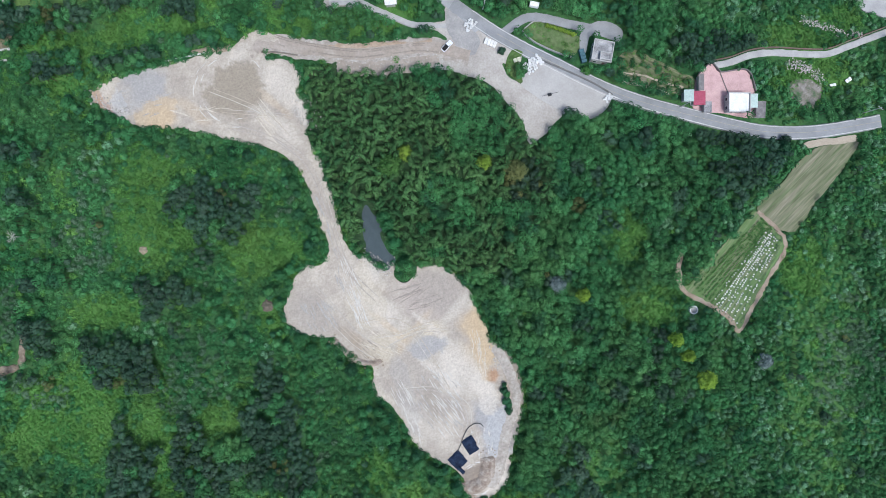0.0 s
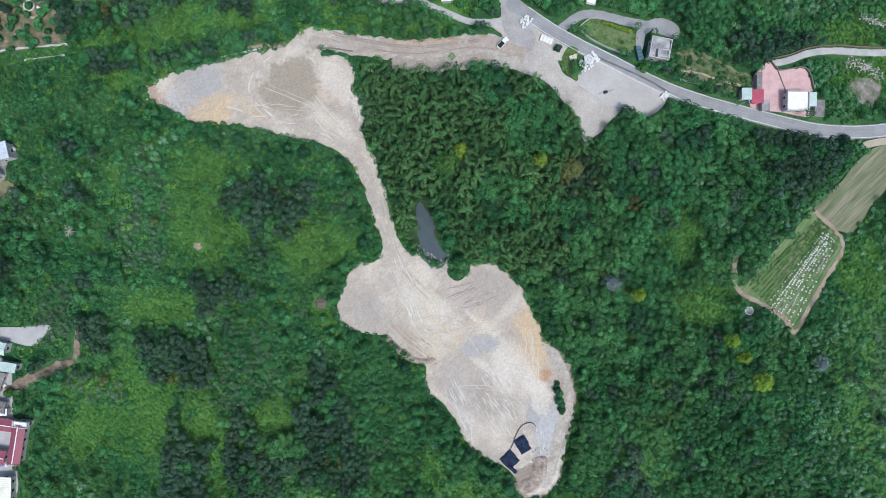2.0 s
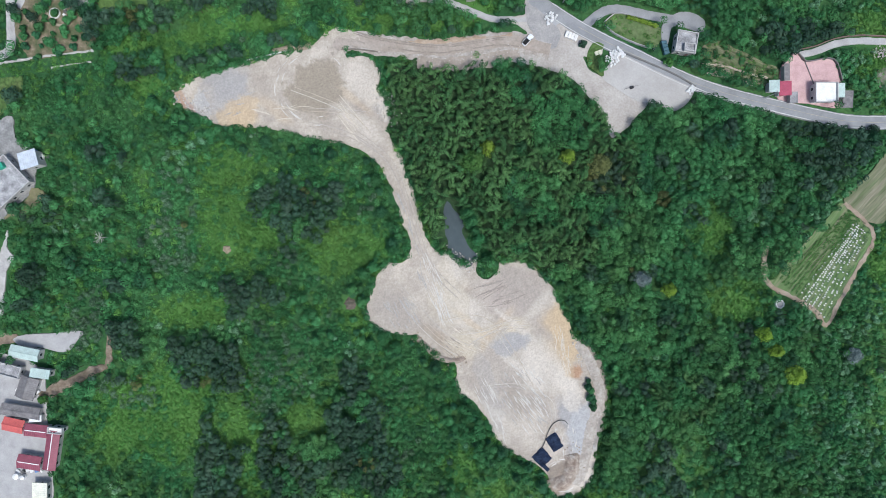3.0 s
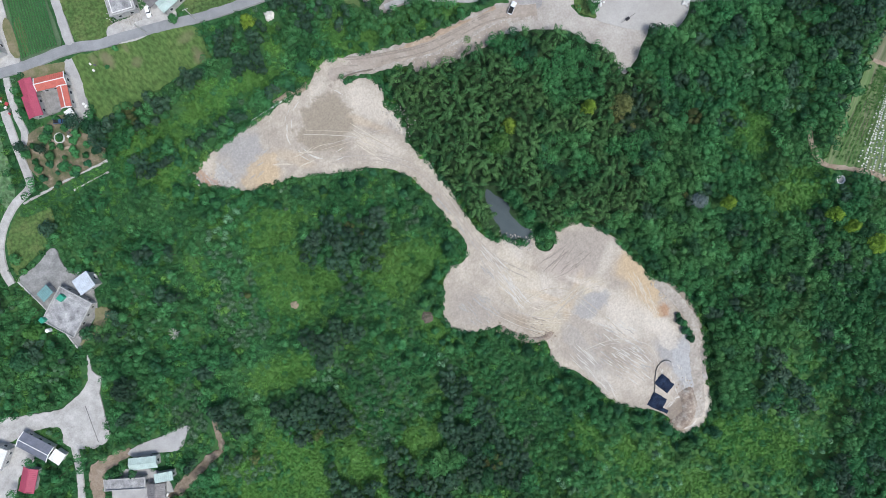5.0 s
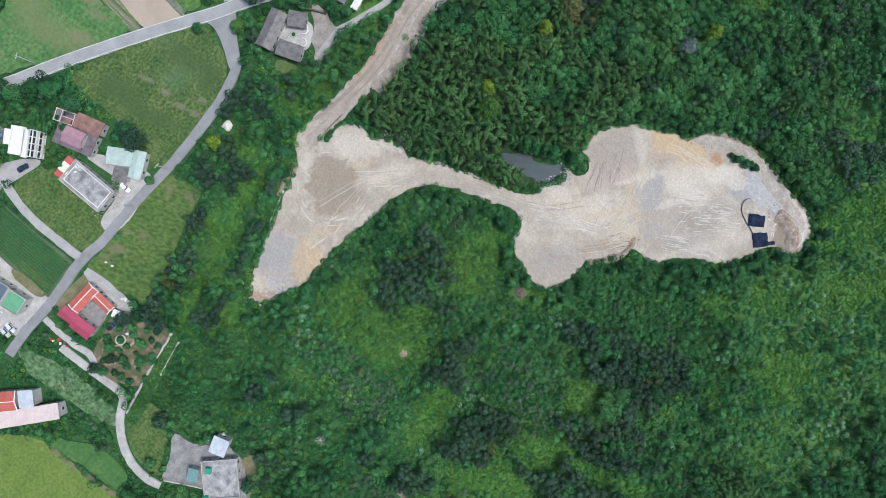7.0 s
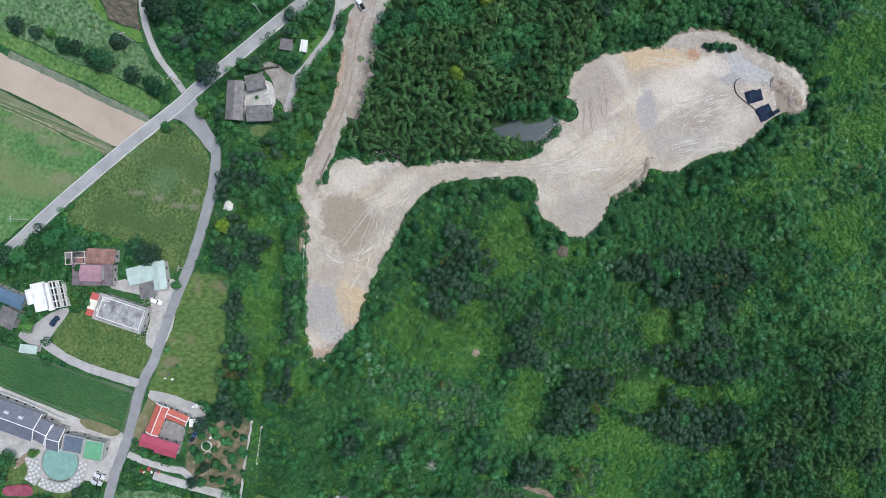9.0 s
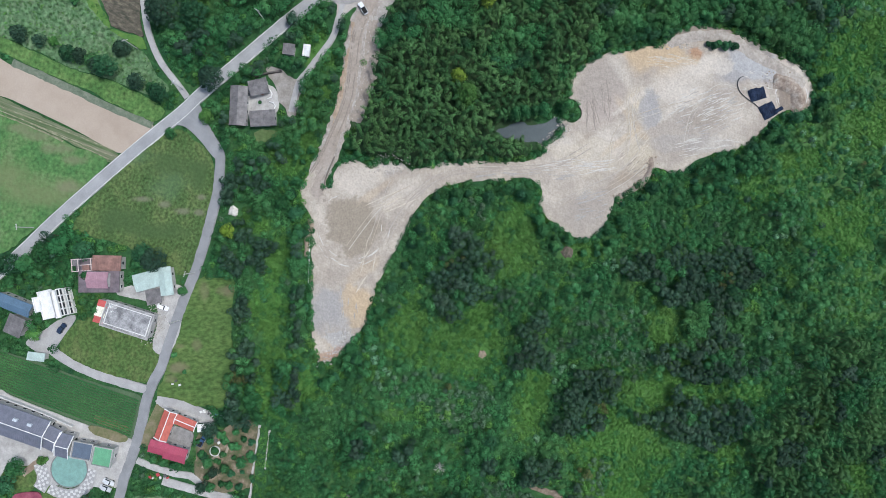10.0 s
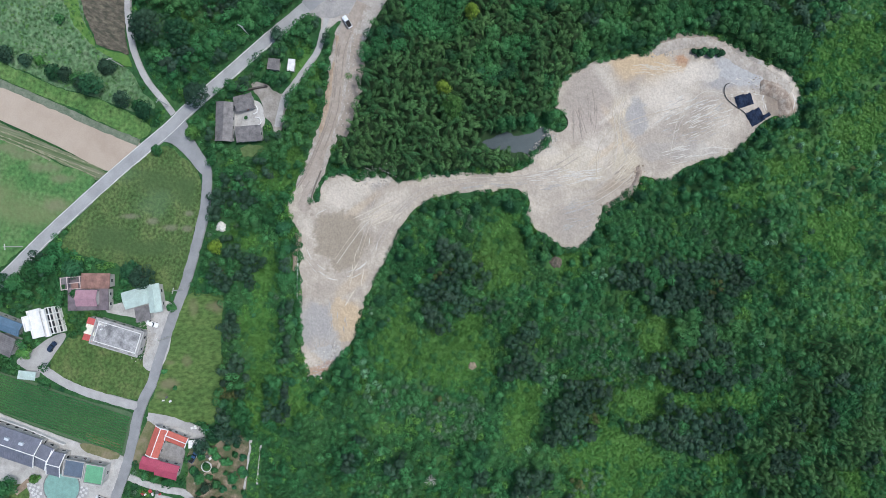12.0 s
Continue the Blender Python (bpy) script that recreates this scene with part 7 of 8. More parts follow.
def utility_pole(key, turn):
    x, y = SPOTS[key]
    owner = tagged(new("utility_pole"), label="pale concrete utility pole with a crossarm", category="utility pole", group="utility poles along the roads")
    owner.matrix_basis = pose(x, y, 0, 0, 0, turn)
    bm = bmesh.new()
    bmesh.ops.create_cone(bm, cap_ends=True, segments=10, radius1=0.2, radius2=0.13, depth=9, matrix=Matrix.Translation((0, 0, 4.2)))
    part("pole", bm, POLE, owner)
    bm = bmesh.new()
    box(bm, 0, 0, 8.0, 2.2, 0.16, 0.16)
    part("crossarm", bm, POLE, owner)
    for s in (-0.9, 0.9):
        bm = bmesh.new()
        bmesh.ops.create_cone(bm, cap_ends=True, segments=8, radius1=0.08, radius2=0.05, depth=0.25, matrix=Matrix.Translation((s, 0, 8.28)))
        part("insulator", bm, WHITEP, owner, "white insulator")


for n_, k in enumerate("abcdefghi"):
    utility_pole("pole_" + k, 40 * n_)


# ==== walls, kerbs and road lines ====
def low_wall(name, line, height, width, material, label, category="wall"):
    c = resample(line, 2.0, False)
    verts, faces = [], []
    for i, q in enumerate(c):
        d = (c[min(i + 1, len(c) - 1)] - c[max(i - 1, 0)]).normalized()
        s = Vector((-d.y, d.x)) * width / 2
        for e, z in ((-1, -0.2), (-1, height), (1, height), (1, -0.2)):
            verts.append((q.x + e * s.x, q.y + e * s.y, z))
        if i:
            a, b = 4 * i - 4, 4 * i
            faces += [(a + k, b + k, b + (k + 1) % 4, a + (k + 1) % 4) for k in range(4)]
    n = len(verts)
    faces += [(3, 2, 1, 0), (n - 4, n - 3, n - 2, n - 1)]
    return tagged(mesh_object(name, verts, faces, material), label=label, category=category, kind="structure")


def shifted(line, off):
    c = resample(line, 2.0, False)
    got = []
    for i, q in enumerate(c):
        d = (c[min(i + 1, len(c) - 1)] - c[max(i - 1, 0)]).normalized()
        got.append((q.x - d.y * off, q.y + d.x * off))
    return got


DARKCONC = paint("dark_concrete", (0.128, 0.124, 0.12), v=0.3)
low_wall("trim_yard_wall", YARD_WALL, 0.7, 0.5, DARKCONC, "dark retaining wall between road and yard")
low_wall("trim_guard_wall", GUARD, 0.6, 0.3, PALECONC, "low pale concrete guard wall along the road")
strip("ground_ditch", shifted(FIELD_WALL, -0.8), 2.6, 0.16, surface("ditch_grass", [(0.1, 0.13, 0.09), (0.15, 0.18, 0.13), (0.2, 0.22, 0.17)], scale=0.4, grain=1.5, bump=0.5), "grey-green overgrown ditch beside the ploughed field", "ditch", ragged=0.3)
low_wall("trim_court_wall", COURT_WALL, 1.6, 0.4, PALECONC, "pale wall of the paved court")
low_wall("trim_pink_wall", [PINK_YARD[7], PINK_YARD[0], PINK_YARD[1], PINK_YARD[2], PINK_YARD[3]], 1.2, 0.3, DARKCONC, "dark wall round the pink courtyard")
low_wall("trim_pink_divide", [PINK_YARD[1], (117.0, 57.0), (117.6, 50.6)][:2], 0.5, 0.2, DARKCONC, "thin dark kerb across the pink yard")
low_wall("trim_lane_wall", shifted(LANE_TANK, 1.9), 0.8, 0.35, paint("brick_brown_wall", (0.16, 0.104, 0.088)), "brown retaining wall along the hill lane")
LINE = surface("road_line_paint", [(0.44, 0.44, 0.432), (0.576, 0.576, 0.56)], scale=0.8, grain=4, bump=0)
for nm, off in (("trim_road_line_north", 2.25), ("trim_road_line_south", -2.25)):
    strip(nm, shifted(ROAD_MAIN[1:], off), 0.2, 0.262, LINE, "worn white edge line on asphalt", "road line", ragged=0.02, thick=0.0)
for nm, off in (("trim_west_line_north", 2.1), ("trim_west_line_south", -2.1)):
    strip(nm, shifted(ROAD_WEST[3:], off), 0.17, 0.245, PALECONC, "pale concrete verge edge of the farm road", "kerb", ragged=0.05, thick=0.0)
strip("trim_centre_line", ROAD_MAIN[2:], 0.14, 0.275, paint("worn_yellow_line", (0.32, 0.304, 0.24)), "faded centre line on asphalt", "road line", ragged=0.02, thick=0.0)

sheet("pavement_red_court", RED_COURT, 0.14, paint("court_grey", (0.24, 0.232, 0.224), v=0.3), "grey concrete yard of the red farmhouse", category="yard", ragged=0.2)
sheet("pavement_old_court", OLD_COURT, 0.12, WORNCONC, "pale worn courtyard of the old farmhouse", category="yard", ragged=0.12)
sheet("pavement_flat_yard", FLAT_YARD, 0.13, WORNCONC, "broken pale concrete apron beside the lane", category="yard", ragged=0.3)
sheet("pavement_homestead", HOMESTEAD, 0.1, CONCRETE, "grey concrete yard between tiled houses", category="yard", ragged=0.3)
sheet("pavement_dark_house", LOW_YARD, 0.1, WORNCONC, "pale concrete yard of the low houses", category="yard", ragged=0.3)

sheet("pavement_red_front", RED_FRONT, 0.12, WORNCONC, "grey paved strip before the red farmhouse", category="yard", ragged=0.2)
sheet("ground_red_verge", RED_VERGE, 0.1, DRYGRASS, "trodden dry verge beside the red farmhouse", ragged=0.3)
FURROW = surface("dry_furrow", [(0.13, 0.155, 0.08), (0.22, 0.225, 0.14), (0.32, 0.31, 0.22)], scale=0.6, grain=2, bump=0.3)
for nm, line in (("trim_furrow_north", FURROW_A), ("trim_furrow_middle", FURROW_B), ("trim_furrow_south", FURROW_C), ("trim_furrow_west", FURROW_D)):
    strip(nm, line, 0.34, 0.14, FURROW, "pale dry ridge between crop rows", "furrow", ragged=0.15, thick=0.1)
low_wall("trim_court_arc_north", ARC_A, 0.7, 0.3, WHITEP, "curved white garden wall of the old court")
low_wall("trim_court_arc_south", ARC_B, 0.7, 0.3, WHITEP, "curved white garden wall of the old court")
low_wall("trim_old_wall", OLD_WALL, 1.4, 0.5, paint("mossy_brick", (0.11, 0.095, 0.085), v=0.4), "dark broken brick wall beside the farmhouse")
low_wall("trim_pad_edge", [(-78.7, 74.1), (-85.9, 72.0), (-94.2, 70.2), (-99.4, 68.8)], 0.5, 0.35, PALECONC, "thin pale concrete edge along the cleared pad")
mound("pad_cut", PAD_CUT, 2.0, 0.6, DIRT, "crumbling cut of dark brown earth at the pad")
low_wall("trim_terrace_kerb", TERRACE_KERB, 0.5, 0.35, PALECONC, "pale kerb along the terrace yard")
low_wall("trim_slab_joint", SLAB_JOINT, 0.2, 0.22, DARKCONC, "dark drain joint across the pale yard")
for nm, line, w in (("trim_bed_path", BED_LINE_A, 0.6), ("trim_bed_edge", BED_LINE_B, 0.45)):
    strip(nm, line, w, 0.16, WORNCONC, "pale narrow path between green beds", "path", ragged=0.25)
strip("trim_slope_path_upper", [(73.2, 66.5), (82.3, 65.6), (91.0, 62.8), (98.6, 60.9)], 0.8, 0.2, SAND, "pale trodden path along the terraced slope", "path", ragged=0.3)
strip("trim_slope_path_lower", [(74.7, 63.2), (84.4, 61.3), (93.1, 58.5)], 0.6, 0.2, SAND, "pale trodden path along the terraced slope", "path", ragged=0.3)
sheet("ground_court_garden", [(-198.0, 162.0), (-193.5, 156.5), (-192.2, 150.9), (-194.4, 149.1), (-201.0, 149.1), (-203.1, 153.8), (-205.1, 160.2)], 0.2, LAWN, "green garden lawn inside the paved court", ragged=0.3)
sheet("ground_court_lawn", [(-200.6, 145.7), (-197.7, 143.2), (-197.3, 136.5), (-197.1, 129.8), (-200.9, 129.7), (-204.9, 145.1)], 0.2, LAWN, "small lawn beside the round patio", ragged=0.3)
sheet("pavement_court_crimson", [(-204.2, 155.2), (-201.4, 147.0), (-204.9, 145.1), (-207.3, 154.4)], 0.21, surface("crimson_paving", [(0.2, 0.05, 0.08), (0.26, 0.07, 0.105), (0.32, 0.1, 0.135)], scale=0.4, grain=2, bump=0.1), "crimson painted paving in the court", ragged=0.1)
sheet("ground_court_verge", [(-171.6, 134.1), (-174.6, 132.8), (-175.1, 122.0), (-172.2, 120.4)], 0.22, DRYGRASS, "narrow dry grass verge below the crop field", ragged=0.25)
strip("trim_court_path", [(-196.0, 154.5), (-193.0, 152.0), (-189.4, 149.5)], 2.4, 0.25, DIRT, "brown earth path through the court garden", "path", ragged=0.3)
strip("trim_garden_path", GARDEN_PATH, 0.9, 0.14, SAND, "winding pale sandy garden path", "path", ragged=0.3)


def checker(name, line, width):
    """A paved walk of alternate pale and grey slabs."""
    base = strip(name, line, width, 0.2, CONCRETE, "checkered paved walk beside the round patio", "paving", ragged=0.02)
    me = {}
    for k, m in enumerate((PALECONC, surface("grey_slab", [(0.3, 0.3, 0.3), (0.37, 0.37, 0.37)], scale=0.5, grain=3, bump=0.1))):
        q = bpy.data.meshes.new("slab")
        v = [(a * 0.46, b * 0.46, z) for z in (0.0, 0.08) for a, b in ((-1, -1), (1, -1), (1, 1), (-1, 1))]
        q.from_pydata(v, [], [(4, 5, 6, 7), (0, 1, 5, 4), (1, 2, 6, 5), (2, 3, 7, 6), (3, 0, 4, 7)])
        q.materials.append(m)
        me[k] = q
    c = resample(line, 1.0, False)
    for i, p in enumerate(c[:-1]):
        d = (c[i + 1] - p).normalized()
        n = Vector((-d.y, d.x))
        for k in range(int(width) - 1):
            o = (k - (int(width) - 2) / 2)
            ob = new("slab", me[(i + k) % 2])
            ob.parent = base
            ob.matrix_basis = pose(p.x + n.x * o, p.y + n.y * o, 0.22, 0, 0, math.degrees(math.atan2(d.y, d.x)))


checker("pavement_checker_walk", CHECK_A, 5.0)
checker("pavement_checker_court", CHECK_B, 4.0)

low_wall("trim_garden_wall_north", GARDEN_WALL, 0.8, 0.3, CONCRETE, "low grey garden wall")
low_wall("trim_garden_wall_south", GARDEN_WALL_B, 0.9, 0.3, CONCRETE, "low grey garden wall beside the road")
rocks("yard_rubble", [(-122.8, 123.2), (-126.1, 119.1), (-131.5, 118.8), (-134.2, 122.0)], 340, 1.6, (0.06, 0.24), "broken white paving rubble beside the flat-roofed house")
rocks("stone_line", STONE_LINE, 320, 0.7, (0.1, 0.34), "line of pale tumbled stones on the hillside")
rocks("terrace_stones", TERRACE_LINE, 300, 1.1, (0.1, 0.34), "pale stones of a fallen terrace wall")


def clutter(name, label, t_x, t_y, turn, colours, size):
    """A few small things left beside a house, each a part."""
    owner = tagged(new(name), label=label, category="clutter")
    owner.matrix_basis = pose(t_x, t_y, 0.15, 0, 0, turn)
    for i, c in enumerate(colours):
        m = paint(name + "_" + str(i), c)
        bm = bmesh.new()
        box(bm, i * size * 1.5 + random.uniform(-0.3, 0.3), random.uniform(-0.9, 0.9), 0, size * random.uniform(0.6, 1.3), size * random.uniform(0.6, 1.5), size * random.uniform(0.4, 0.9), random.uniform(0, 1))
        bmesh.ops.bevel(bm, geom=[e for e in bm.edges], offset=0.06, segments=1, affect="EDGES")
        part("box", bm, m, owner)


PALE_, RED_, BLUE_, DARK_ = (0.65, 0.65, 0.63), (0.4, 0.05, 0.06), (0.1, 0.2, 0.4), (0.08, 0.08, 0.08)
clutter("yard_goods", "white boxes and scrap stacked along the lane", -156.5, 95.5, -80, (PALE_, PALE_, DARK_, PALE_, BLUE_, PALE_), 1.0)
clutter("garden_goods", "pale crates and pots beside the red farmhouse", -166, 91.5, -85, (PALE_, BLUE_, PALE_, DARK_, PALE_), 0.9)
clutter("lane_goods", "red and white drums beside the garden lane", -184.5, 108, -75, (RED_, PALE_, RED_, PALE_, DARK_, RED_), 0.9)
clutter("roadside_goods", "small pale sacks beside the lane", -148, 108.5, -80, (PALE_, DARK_, PALE_), 0.8)
clutter("terrace_goods", "mixed scrap along the terrace house's edge", -180.5, 37.5, -30, (PALE_, DARK_, BLUE_, PALE_, PALE_, DARK_), 1.1)
clutter("homestead_goods", "white sacks and drums between the low houses", -186.5, -84.0, 0, (PALE_, DARK_, PALE_, PALE_, BLUE_, PALE_), 1.1)
clutter("shed_goods", "pale scrap between the grey roofs", -186.0, -53.0, -10, (PALE_, DARK_, PALE_, DARK_, PALE_), 1.2)


# ==== vegetation ====
rng = np.random.default_rng(7)


def unit(v):
    return v / np.maximum(np.linalg.norm(v, axis=1), 1e-6)[:, None]


def plume(blades, length, width, droop, spread=3.14):
    """An umbrella of drooping blades, each of two faces, its tip at the origin."""
    a = np.linspace(-spread, spread, blades, endpoint=False) + rng.uniform(-0.35, 0.35, blades)
    out = np.c_[np.cos(a), np.sin(a), np.zeros(blades)]
    side = np.c_[-np.sin(a), np.cos(a), np.zeros(blades)]
    l = (length * rng.uniform(0.45, 1.25, blades))[:, None]
    w = (width * rng.uniform(0.7, 1.2, blades))[:, None] * 0.5
    up = np.array([0, 0, 1.0])
    lift = rng.uniform(-0.1, 0.35, blades)[:, None]
    p0 = out * 0.05
    p1 = out * l * 0.5 + up * l * (lift * 0.5)
    p2 = out * l + up * l * (lift - droop * rng.uniform(0.7, 1.3, blades)[:, None])
    q1 = np.stack([p0 - side * w * 0.35, p1 - side * w, p1 + side * w, p0 + side * w * 0.35], 1)
    q2 = np.stack([p1 - side * w, p2 - side * w * 0.2, p2 + side * w * 0.2, p1 + side * w], 1)
    return np.concatenate([q1, q2])


def dome(leaves, radius, flat, leaf, jitter=0.3, slim=0.62):
    """A rounded head of outward leaves, its top at the origin."""
    k = np.arange(leaves) + 0.5
    z = 1 - 1.05 * k / leaves
    a = np.pi * (1 + 5 ** 0.5) * k
    r = np.sqrt(np.maximum(0, 1 - z * z))
    n = np.c_[r * np.cos(a), r * np.sin(a), z]
    pos = n * radius * rng.uniform(0.8, 1.15, leaves)[:, None]
    pos[:, 2] = pos[:, 2] * flat - radius * flat
    face = unit(n + rng.normal(scale=jitter, size=(leaves, 3)))
    u = unit(np.cross(face, rng.normal(size=(leaves, 3))))
    v = np.cross(face, u)
    s = (leaf * rng.uniform(0.65, 1.35, leaves))[:, None]
    return np.stack([pos - u * s, pos + v * s * slim - face * s * 0.12, pos + u * s - face * s * 0.25, pos - v * s * slim - face * s * 0.12], 1)


def feather(leaves, long, wide, droop, leaf):
    """An arching plume of leaves that leans outwards along x and droops at its tip."""
    head = dome(leaves, 1.0, 0.9, leaf, 0.1, 0.5)
    mid = head.mean(1, keepdims=True)
    new_mid = mid * np.array([long, wide, 0.8])
    u = new_mid[..., 0:1] / long
    new_mid[..., 1:2] *= 1.15 - 0.85 * np.maximum(u, 0)
    new_mid[..., 2:3] -= droop * (u + 0.5) ** 2
    spin = (head - mid) * np.array([1.25, 0.85, 0.9])
    spin[..., 2:3] -= spin[..., 0:1] * 2 * droop * (u + 0.5) / long
    return new_mid + spin


# for each kind: its leaf colours, lowest and highest top, and its forms
SPECIES_ONE = {"bamboo": ((2, 9, 9), 6.2, 8.4, [feather(34, 2.1, 0.78, 0.8, 0.46) for _ in range(9)]), "broad": ((0, 10, 10), 4.8, 5.6, [dome(32, 1.65, 0.55, 0.47, 0.14) for _ in range(7)]), "deep": ((1, 0, 0), 5.0, 6.0, [dome(32, 1.65, 0.55, 0.47, 0.14) for _ in range(7)]), "dark": ((3, 3, 11), 5.0, 6.8, [dome(28, 1.4, 0.9, 0.5, 0.13) for _ in range(7)]), "pale": ((12, 10, 12), 1.6, 2.6, [dome(24, 1.05, 1.0, 0.42, 0.16) for _ in range(7)]), "fresh": ((4, 10, 4), 0.6, 1.0, [dome(22, 1.2, 0.35, 0.36, 0.22) for _ in range(7)]), "grey": ((5, 5, 0), 1.6, 2.6, [dome(22, 1.0, 0.9, 0.36, 0.3) for _ in range(7)])}
SPECIES_TWO = {"bush": ((0, 10, 1), 1.2, 2.0, [dome(23, 1.25, 0.65, 0.42, 0.13) for _ in range(7)]), "tuft": ((13, 13, 4), 0.22, 0.36, [dome(13, 0.95, 0.16, 0.36, 0.3) for _ in range(7)]), "weed": ((13, 9, 13), 0.25, 0.5, [plume(6, 0.65, 0.22, 0.3) for _ in range(7)]), "scrub": ((13, 0, 10), 0.8, 1.3, [dome(22, 1.35, 0.4, 0.42, 0.15) for _ in range(7)]), "olive": ((8, 11, 0), 3.6, 4.8, [dome(26, 1.2, 0.9, 0.46, 0.12) for _ in range(7)])}
SPECIES = {**SPECIES_ONE, **SPECIES_TWO}

OPEN_SHEETS = [QUARRY_RIM, POND, JUNCTION, OLD_HOUSE_YARD, VILLA_YARD, GRAVEL_YARD, CONCRETE_YARD, HILL_HOUSE_YARD, PINK_YARD, FIELD_UPPER, FIELD_LOWER,
               SAND_STRIP, BROWN_FIELD, ROW_STRIP, LEFT_FIELD, CORN_FIELD, LAWN_TRIANGLE, LAWN_MIDDLE, LAWN_LONG, MEADOW_NORTH, GRASS_BAND, GREEN_STRIP, DARK_FIELD, RED_VERGE, RED_FRONT, HOUSE_PATCH, DIRT_BAND, APRON, GARDEN, BEDS, TERRACE_YARD, SOUTH_YARD, SOUTH_STRIP, PALE_FIELD, GREEN_FIELD, WEED_FIELD, PATH_LAWN, WEST_COURT,
               OLD_COURT, FLAT_YARD, RED_COURT, HOMESTEAD, LOW_YARD, HILL_GARDEN, DRY_SLOPE, CORNER_YARD]
CLEAR = [(*SPOTS["red_court"], 5.5), (*SPOTS["dead_tree"], 0.6), (*SPOTS["tank"], 3.2), (*SPOTS["white_heap"], 3.0), (*SPOTS["brown_patch"], 3.0), (*SPOTS["brown_spot"], 2.2), (*SPOTS["rubble"], 5.0), (*SPOTS["bags_a"], 4.0), (*SPOTS["bags_c"], 2.5), (*SPOTS["board"], 2.0),
         (*SPOTS["litter_a"], 2.0), (*SPOTS["litter_b"], 2.0), (*SPOTS["boat"], 2.5), (*SPOTS["teal_bins"], 3.0)]
CLEAR += [(-191.0, 138.0, 11.5), (-204.5, 150.5, 5.5), (-200.2, 146.6, 4.0), (-199.0, 131.5, 3.5)]
CLEAR += [(x, y, (1.05 if k == 'lime' else 0.72) * r) for x, y, r, k in SINGLE_TREES_A + SINGLE_TREES_B + SINGLE_TREES_C if r > 1.8]
OPEN_LINES = [(FIELD_WALL, 1.8), (ROAD_MAIN, 3.2), (ROAD_WEST, 3.0), (ROAD_SOUTH, 2.4), (LANE_NORTH, 1.8), (LANE_OLD_HOUSE, 1.9), (LANE_VILLA, 2.0), (HAUL_ROAD, 3.4), (HAUL_ROAD_EDGE, 2.0), (LANE_TANK, 2.0), (LANE_HILL_HOUSE, 2.4),
              (FARM_PATH, 1.1), (GARDEN_LANE, 1.7), (HOUSE_LANE, 1.8), (VALLEY_PATH, 2.0), (SOUTH_LANE, 1.6), (DIRT_PATH, 1.8)]


def in_ellipses(spots, x, y):
    """How deep the points lie in the nearest of some ellipses: below 1 is inside."""
    best = np.full(x.shape, 9.0)
    for cx, cy, rx, ry, turn in spots:
        c, s = np.cos(radians(turn)), np.sin(radians(turn))
        u, v = (x - cx) * c + (y - cy) * s, -(x - cx) * s + (y - cy) * c
        best = np.minimum(best, np.hypot(u / rx, v / ry))
    return best


def near(line, x, y, limit):
    """Which points lie within limit of a line; looks only at those close by."""
    q = np.array(line)
    close = (x > q[:, 0].min() - limit) & (x < q[:, 0].max() + limit) & (y > q[:, 1].min() - limit) & (y < q[:, 1].max() + limit)
    got = np.zeros(x.shape, bool)
    got[close] = away(line, x[close], y[close]) < limit
    return got


def free_ground(x, y, margin):
    ok = np.ones(x.shape, bool)
    for p in OPEN_SHEETS:
        ok &= ~inside(p, x, y) & ~near(p + p[:1], x, y, margin)
    for line, half in OPEN_LINES:
        ok &= ~near(line, x, y, half + margin * 0.6)
    for cx, cy, r in CLEAR:
        ok &= np.hypot(x - cx, y - cy) > r + 0.3 * margin
    for hx, hy, w, d, turn in HOUSES.values():
        c, s = np.cos(radians(turn)), np.sin(radians(turn))
        u, v = (x - hx) * c + (y - hy) * s, -(x - hx) * s + (y - hy) * c
        ok &= ~((np.abs(u) < w / 2 + margin + 0.4) & (np.abs(v) < d / 2 + margin + 0.4))
    return ok


def scatter(step, box_=(-258, 215, -195, 228)):
    gx, gy = np.meshgrid(np.arange(box_[0], box_[1], step), np.arange(box_[2], box_[3], step))
    gx, gy = gx.ravel(), gy.ravel()
    return gx + rng.uniform(-0.48, 0.48, gx.size) * step, gy + rng.uniform(-0.48, 0.48, gx.size) * step


def patch(x, y, size, seed):
    return np.array([noise.fractal((a / size, b / size, seed), 1.0, 2.0, 3) for a, b in zip(x, y)])


def crowns(x, y, step, seed):
    """The crown that each point belongs to: its centre, a number of its own, and how near its edge the point lies (0 to 1)."""
    cell = np.random.default_rng(seed)
    table = cell.random((400, 400, 3))
    ci, cj = np.floor(x / step).astype(int), np.floor(y / step).astype(int)
    near1, near2 = np.full(x.shape, 1e9), np.full(x.shape, 1e9)
    cx, cy, own = np.zeros(x.shape), np.zeros(x.shape), np.zeros(x.shape)
    for di in (-1, 0, 1):
        for dj in (-1, 0, 1):
            q = table[(ci + di) % 400, (cj + dj) % 400]
            px, py = (ci + di + 0.1 + 0.8 * q[:, 0]) * step, (cj + dj + 0.1 + 0.8 * q[:, 1]) * step
            d = np.hypot(x - px, y - py)
            first = d < near1
            near2 = np.where(first, near1, np.minimum(near2, d))
            cx, cy, own = np.where(first, px, cx), np.where(first, py, cy), np.where(first, q[:, 2], own)
            near1 = np.where(first, d, near1)
    return cx, cy, own, 2 * near1 / (near1 + near2)


TALL = ("bamboo", "broad", "deep", "dark", "olive")


